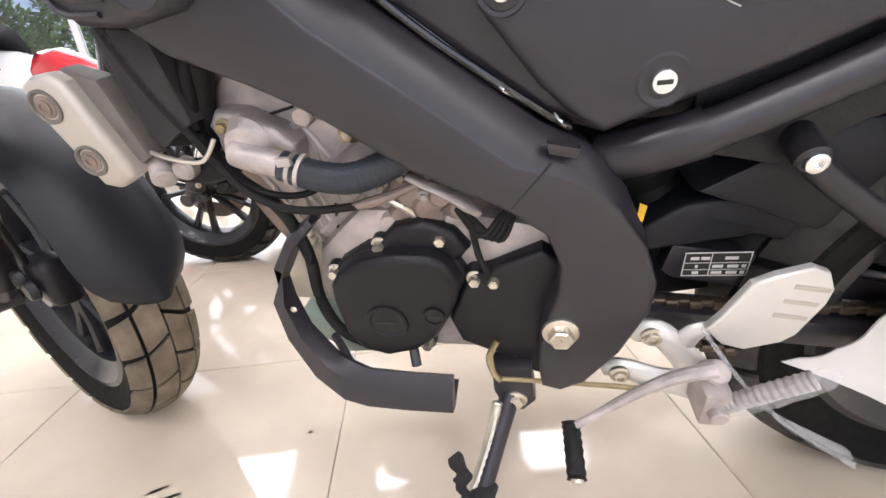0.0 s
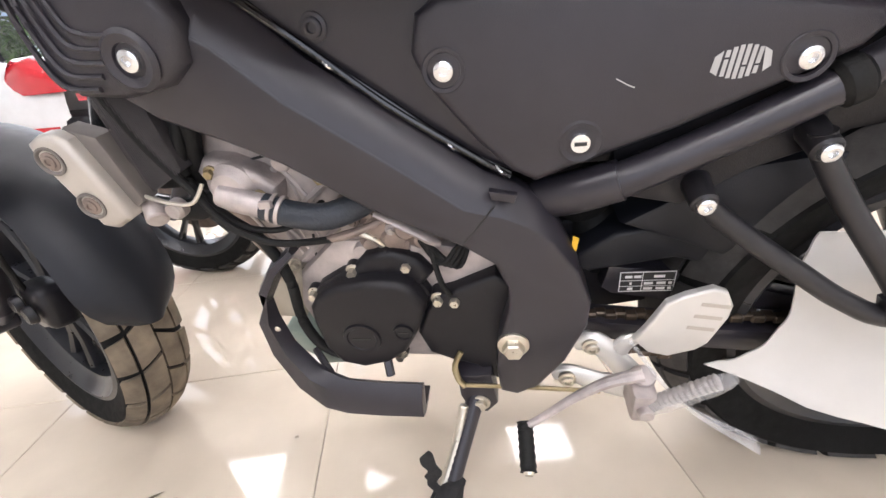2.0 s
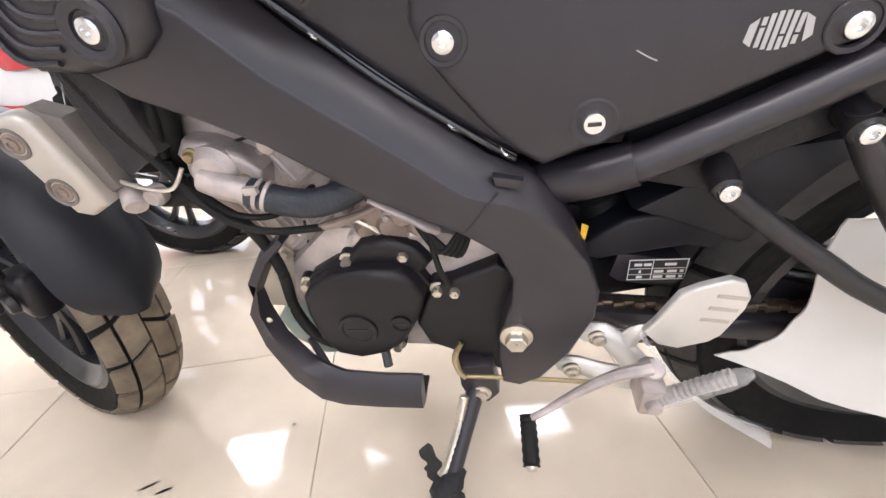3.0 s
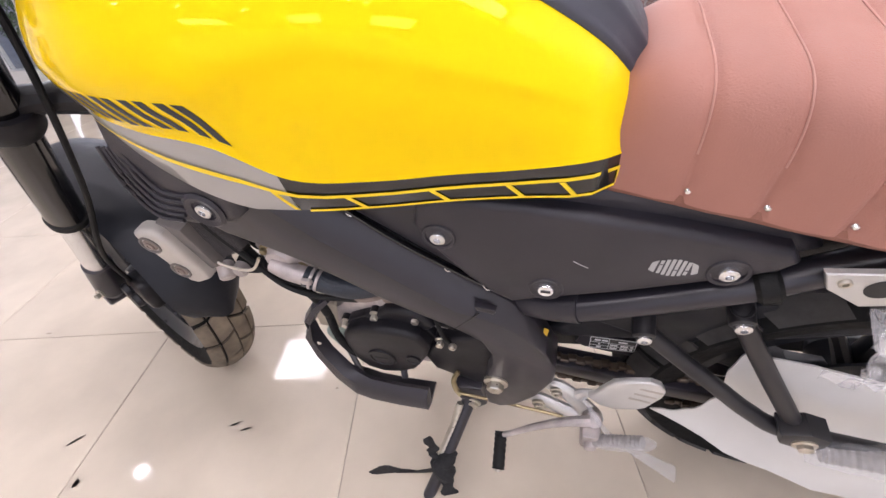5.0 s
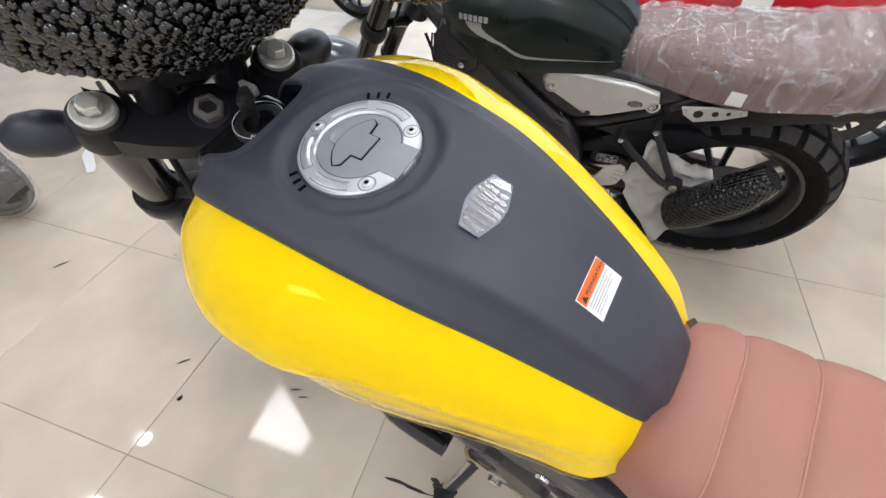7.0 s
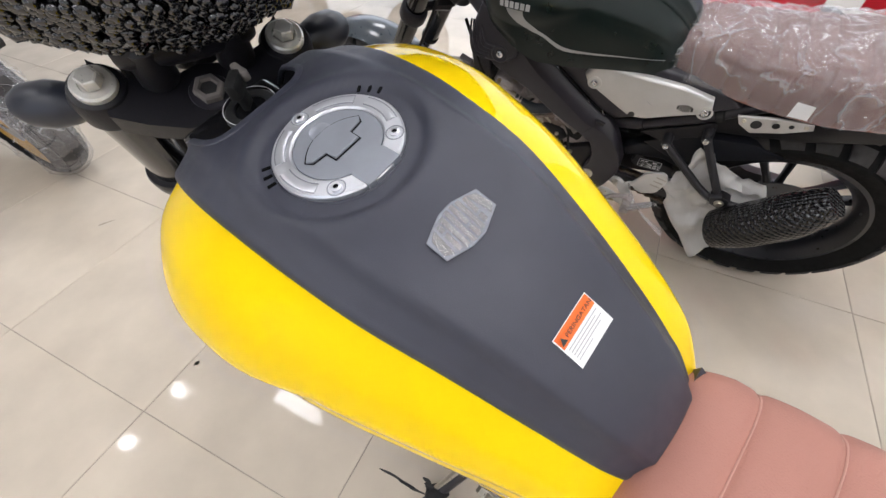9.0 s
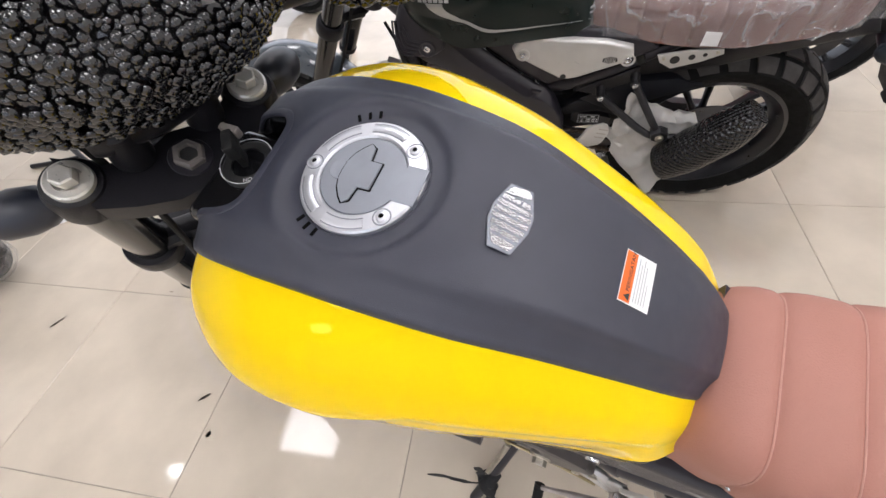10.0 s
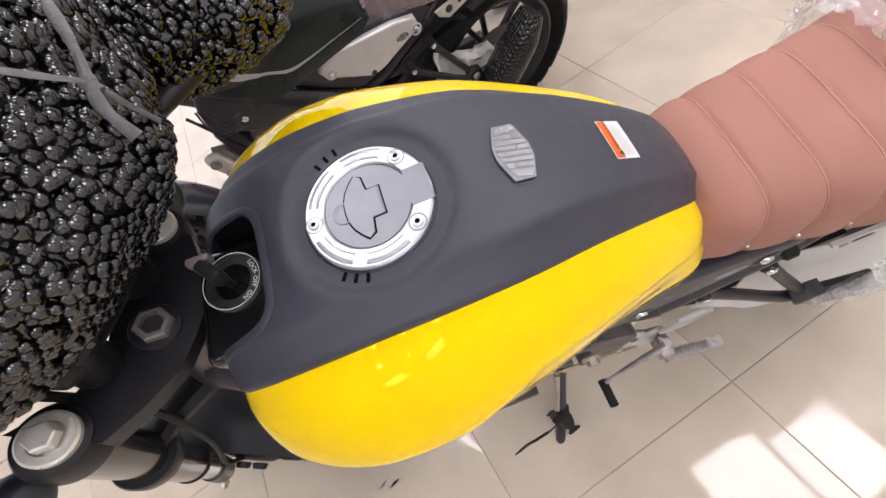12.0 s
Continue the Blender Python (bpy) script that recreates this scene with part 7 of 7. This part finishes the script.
tank_stripe(green_tank)
cover_two = film_cover("seat_film", "wrinkled clear plastic film covering the whole saddle", bike_two.matrix_world.copy(), cushion_two, 0.365, -0.235, 5.0, 0.0, 0.02, 0.3, sag=0.012)
part("paper_label", prism([(0.078, 0.702), (0.080, 0.736), (0.114, 0.740), (0.115, 0.704)], 0.1415, 0.1422), M_WHITE, cover_two, "small white paper label", smooth=False)
foam_sheet("foam_sheet", "white foam packing sheet tied round the passenger footrest", bike_two.matrix_world.copy(), [
    [(0.215, 0.094, 0.545), (0.18, 0.098, 0.53), (0.13, 0.096, 0.50), (0.05, 0.10, 0.485)],
    [(0.245, 0.098, 0.48), (0.19, 0.112, 0.46), (0.12, 0.115, 0.45), (0.02, 0.11, 0.44)],
    [(0.262, 0.104, 0.40), (0.20, 0.128, 0.385), (0.13, 0.138, 0.375), (0.05, 0.13, 0.38)],
    [(0.245, 0.112, 0.335), (0.19, 0.150, 0.315), (0.14, 0.175, 0.325), (0.085, 0.165, 0.345)],
    [(0.205, 0.122, 0.295), (0.165, 0.170, 0.262), (0.125, 0.205, 0.272), (0.095, 0.195, 0.315)]], crumple=0.008, folds=0.045)
peg_wrap = thing("peg_wrap", "passenger footrest rolled in black bubble film", "packaging", bike_two.matrix_world.copy())
part("roll", sweep([(0.105, 0.205, 0.370), (0.055, 0.215, 0.430), (-0.010, 0.220, 0.520), (-0.050, 0.218, 0.582)], [0.056, 0.062, 0.058, 0.036], 24, 6, 0.85, ripple=0.02), M_BUBBLEROLL, peg_wrap)


def sport_motorcycle(m, label, m_fairing, m_tank, m_tail, m_rim=None):
    """A faired motorcycle, seen only in part behind the others."""
    b = tagged(new("sport_motorcycle"), label, "motorcycle", "parked sport motorcycles")
    b.matrix_world = m
    wheel(b, "front_wheel", Vector((1.30, 0, 0.29)), 0.29, 0.11, 0.205, 24, None, False, False, m_rim=m_rim)
    wheel(b, "rear_wheel", Vector((0, 0, 0.31)), 0.31, 0.14, 0.238, 24, None, False, False, m_rim=m_rim)
    rows = []
    for x, zb, zt, w in ((1.42, 0.62, 0.70, 0.04), (1.32, 0.55, 0.86, 0.13), (1.15, 0.36, 1.0, 0.20), (0.98, 0.26, 0.98, 0.22), (0.80, 0.24, 0.90, 0.21), (0.62, 0.28, 0.84, 0.17), (0.55, 0.34, 0.80, 0.13)):
        rows.append([Vector((x, w * math.cos(math.pi * k / 16), zb + (zt - zb) * abs(math.sin(math.pi * k / 16)) ** 0.8)) for k in range(17)])
    part("fairing", skin(rows), m_fairing, b, "glossy fairing", angle=70)
    for sg in (1, -1):
        part("fairing_band", skin([[Vector((x, sg * (w + 0.003), z)), Vector((x - 0.02, sg * (w + 0.001), z + 0.09))] for x, w, z in ((1.16, 0.195, 0.55), (1.0, 0.215, 0.50), (0.82, 0.205, 0.47), (0.64, 0.165, 0.46))]), m_tank, b, "fairing band")
    rows = []
    for x, z, w in ((0.92, 0.86, 0.10), (0.82, 0.97, 0.13), (0.68, 0.98, 0.14), (0.52, 0.90, 0.11), (0.42, 0.83, 0.08)):
        rows.append([Vector((x, w * math.cos(math.pi * k / 12), 0.76 + (z - 0.76) * abs(math.sin(math.pi * k / 12)) ** 0.6)) for k in range(13)])
    part("fuel_tank", skin(rows), m_tank, b, "fuel tank", angle=70)
    rows = []
    for x, z, w in ((0.46, 0.82, 0.09), (0.25, 0.83, 0.13), (0.05, 0.90, 0.12), (-0.18, 0.98, 0.10), (-0.34, 1.0, 0.06)):
        rows.append([Vector((x, w * math.cos(math.pi * k / 12), z - 0.13 + 0.13 * abs(math.sin(math.pi * k / 12)) ** 0.5)) for k in range(13)])
    part("tail_unit", skin(rows), m_tail, b, "tail unit", angle=70)
    part("seat", box(0.08, 0.42, -0.1, 0.1, 0.80, 0.85, 0.02, 3), M_PANEL, b)
    part("swingarm", joined(box(0.0, 0.45, 0.08, 0.11, 0.29, 0.36, 0.01), box(0.0, 0.45, -0.11, -0.08, 0.29, 0.36, 0.01)), M_FRAME, b)
    part("engine", box(0.42, 0.85, -0.14, 0.14, 0.25, 0.60, 0.05, 3), M_ENGBLACK, b)
    for sg in (1, -1):
        part("fork_leg", cyl((1.30, sg * 0.1, 0.30), (1.06, sg * 0.1, 0.90), 0.024), M_FRAME, b)
    part("screen", skin([[Vector((x, w * math.cos(math.pi * k / 12), z + h * math.sin(math.pi * k / 12))) for k in range(13)] for x, w, z, h in ((1.30, 0.10, 0.80, 0.10), (1.15, 0.14, 0.90, 0.16), (1.02, 0.14, 0.96, 0.20))]), M_GLOSSBLACK, b)
    part("rear_mudguard", prism([(-0.25, 0.88), (-0.33, 0.90), (-0.46, 0.62), (-0.44, 0.60)], -0.07, 0.07, 0.005, 2), M_DULL, b)
    return b


sport = sport_motorcycle(pose(0.754, 1.966, 0, 0, 0, 178) @ pose(0, 0, 0, -11), "red and blue sport motorcycle parked behind the others", M_REDLACQ, M_BLUELACQ, M_REDLACQ)
M_PEARL = mat("pearl_white_lacquer", (0.72, 0.73, 0.75), 0.2, vary=0.03, coat=0.8)
WHITE_BIKE = pose(-2.406, 0.641, 0, 0, 0, 176) @ pose(0, 0, 0, -10)
sport_motorcycle(WHITE_BIKE, "white sport motorcycle with gold wheels, parked ahead", M_PEARL, M_GLOSSBLACK, M_PEARL, M_GOLD)
sport_motorcycle(pose(-2.0, 3.2, 0, 0, 0, 172) @ pose(0, 0, 0, -11), "white and red sport motorcycle near the window", M_PEARL, M_REDLACQ, M_REDLACQ)
wheel_film = thing("wheel_film", "crumpled clear plastic film round a parked motorcycle's tyre", "packaging", WHITE_BIKE.copy())
rows = []
for i in range(97):
    a = math.radians(20 + 320 * i / 96)
    row = []
    for k in range(13):
        c = math.radians(-105 + 210 * k / 12)
        r = 0.085 + 0.022 * abs(noise.noise(Vector((i * 0.31, k * 0.45, 4)))) + 0.012 * abs(noise.noise(Vector((i * 0.9, k * 1.1, 7))))
        out = 0.235 + min(r, 0.07 + 0.02 * abs(math.sin(a * 3))) * math.cos(c)
        row.append(Vector((-out * math.cos(a + math.pi / 2), r * math.sin(c), max(0.004, 0.31 - out * math.sin(a + math.pi / 2)))))
    rows.append(row)
part("film", skin(rows), M_FILM, wheel_film, angle=25)
litter = thing("paper_strip", "long torn strip of white paper lying on the floor", "paper", pose(-2.602, 1.314, 0.002, 0, 0, -53.5))
part("strip", skin([[Vector((0.51 * u, 0.022 * math.sin(u * 7.5) + w * (0.030 - 0.012 * u * u), 0.005 + 0.006 * (1 + math.sin(u * 11 + w * 0.8)))) for w in (-1, -0.3, 0.4, 1)] for u in [k / 18 for k in range(19)]]), M_WHITE, litter)
prop = thing("prop_stand", "black steel tube prop stand on the floor by the paper", "stand", pose(-2.445, 1.285, 0))
part("foot", box(-0.035, 0.03, -0.02, 0.02, 0.0, 0.012, 0.004, 2), M_SATIN, prop)
part("long_tube", sweep([(0, 0, 0.016), (-0.12, 0.07, 0.03), (-0.26, 0.15, 0.06), (-0.36, 0.21, 0.10)], 0.014, 12, 4), M_SATIN, prop)
part("cross_tube", sweep([(-0.10, 0.055, 0.028), (-0.20, 0.03, 0.020), (-0.36, -0.01, 0.014)], 0.012, 12, 4), M_SATIN, prop)


def shrub(m):
    """A leafy bush outside the shop window."""
    ob = tagged(new("shrub"), "leafy green bush growing outside the window", "plant", "bushes outside")
    ob.matrix_world = m
    rng = random.Random(12)
    for k in range(5):
        a = k * 1.3
        part("stem", sweep([(0.05 * math.cos(a), 0.05 * math.sin(a), 0), (0.15 * math.cos(a), 0.15 * math.sin(a), 0.6), (0.35 * math.cos(a), 0.35 * math.sin(a), 1.3)], [0.03, 0.02, 0.008], 8, 4), M_CHAIN, ob)
    vs, fs = [], []
    for k in range(2600):
        u = Vector((rng.gauss(0, 1), rng.gauss(0, 1), rng.gauss(0, 1))).normalized() * rng.uniform(0.5, 1.0) ** 0.5
        p = Vector((u.x * 0.75, u.y * 0.6, 1.1 + u.z * 0.85))
        q = Matrix.Rotation(rng.uniform(0, 6.3), 3, "Z") @ Matrix.Rotation(rng.uniform(-1, 1), 3, "X")
        l, w = rng.uniform(0.05, 0.09), rng.uniform(0.018, 0.03)
        o = len(vs)
        vs += [p + q @ Vector(c) for c in ((0, -l, 0), (w, 0, 0.01), (0, l, -0.01), (-w, 0, 0.01))]
        fs.append((o, o + 1, o + 2, o + 3))
    me = bpy.data.meshes.new("leaf")
    me.from_pydata(vs, [], fs)
    me.materials.append(mat("leaf_green", (0.07, 0.16, 0.03), 0.5, vary=0.3, scale=8, island=0.5))
    crown = new("leaf", me)
    crown.parent = ob
    crown["kind"] = "stuff"
    return ob


bush = shrub(pose(-3.75, 5.3, -0.07))
copy_thing(bush, pose(-4.9, 5.2, -0.07, 0, 0, 70))
copy_thing(bush, pose(-2.4, 5.6, -0.07, 0, 0, 140))


# ---- floor tiles ----


def tiles(floor):
    bm = box(-TILE / 2 + 0.0008, TILE / 2 - 0.0008, -TILE / 2 + 0.0008, TILE / 2 - 0.0008, -0.008, 0.0, 0.0012, 1)
    first = part("tile", bm, M_TILE, floor, smooth=False)
    nx0, nx1 = math.floor(X0 / TILE), math.ceil(X1 / TILE)
    ny0, ny1 = math.floor(Y0 / TILE), math.ceil(Y1 / TILE)
    for i in range(nx0, nx1):
        for j in range(ny0, ny1):
            p = ((i + 0.5) * TILE + 0.010, (j + 0.5) * TILE + 0.019, 0)
            ob = first if (i, j) == (nx0, ny0) else new("tile", first.data)
            ob.parent = floor
            ob.location = p


tiles(floor)
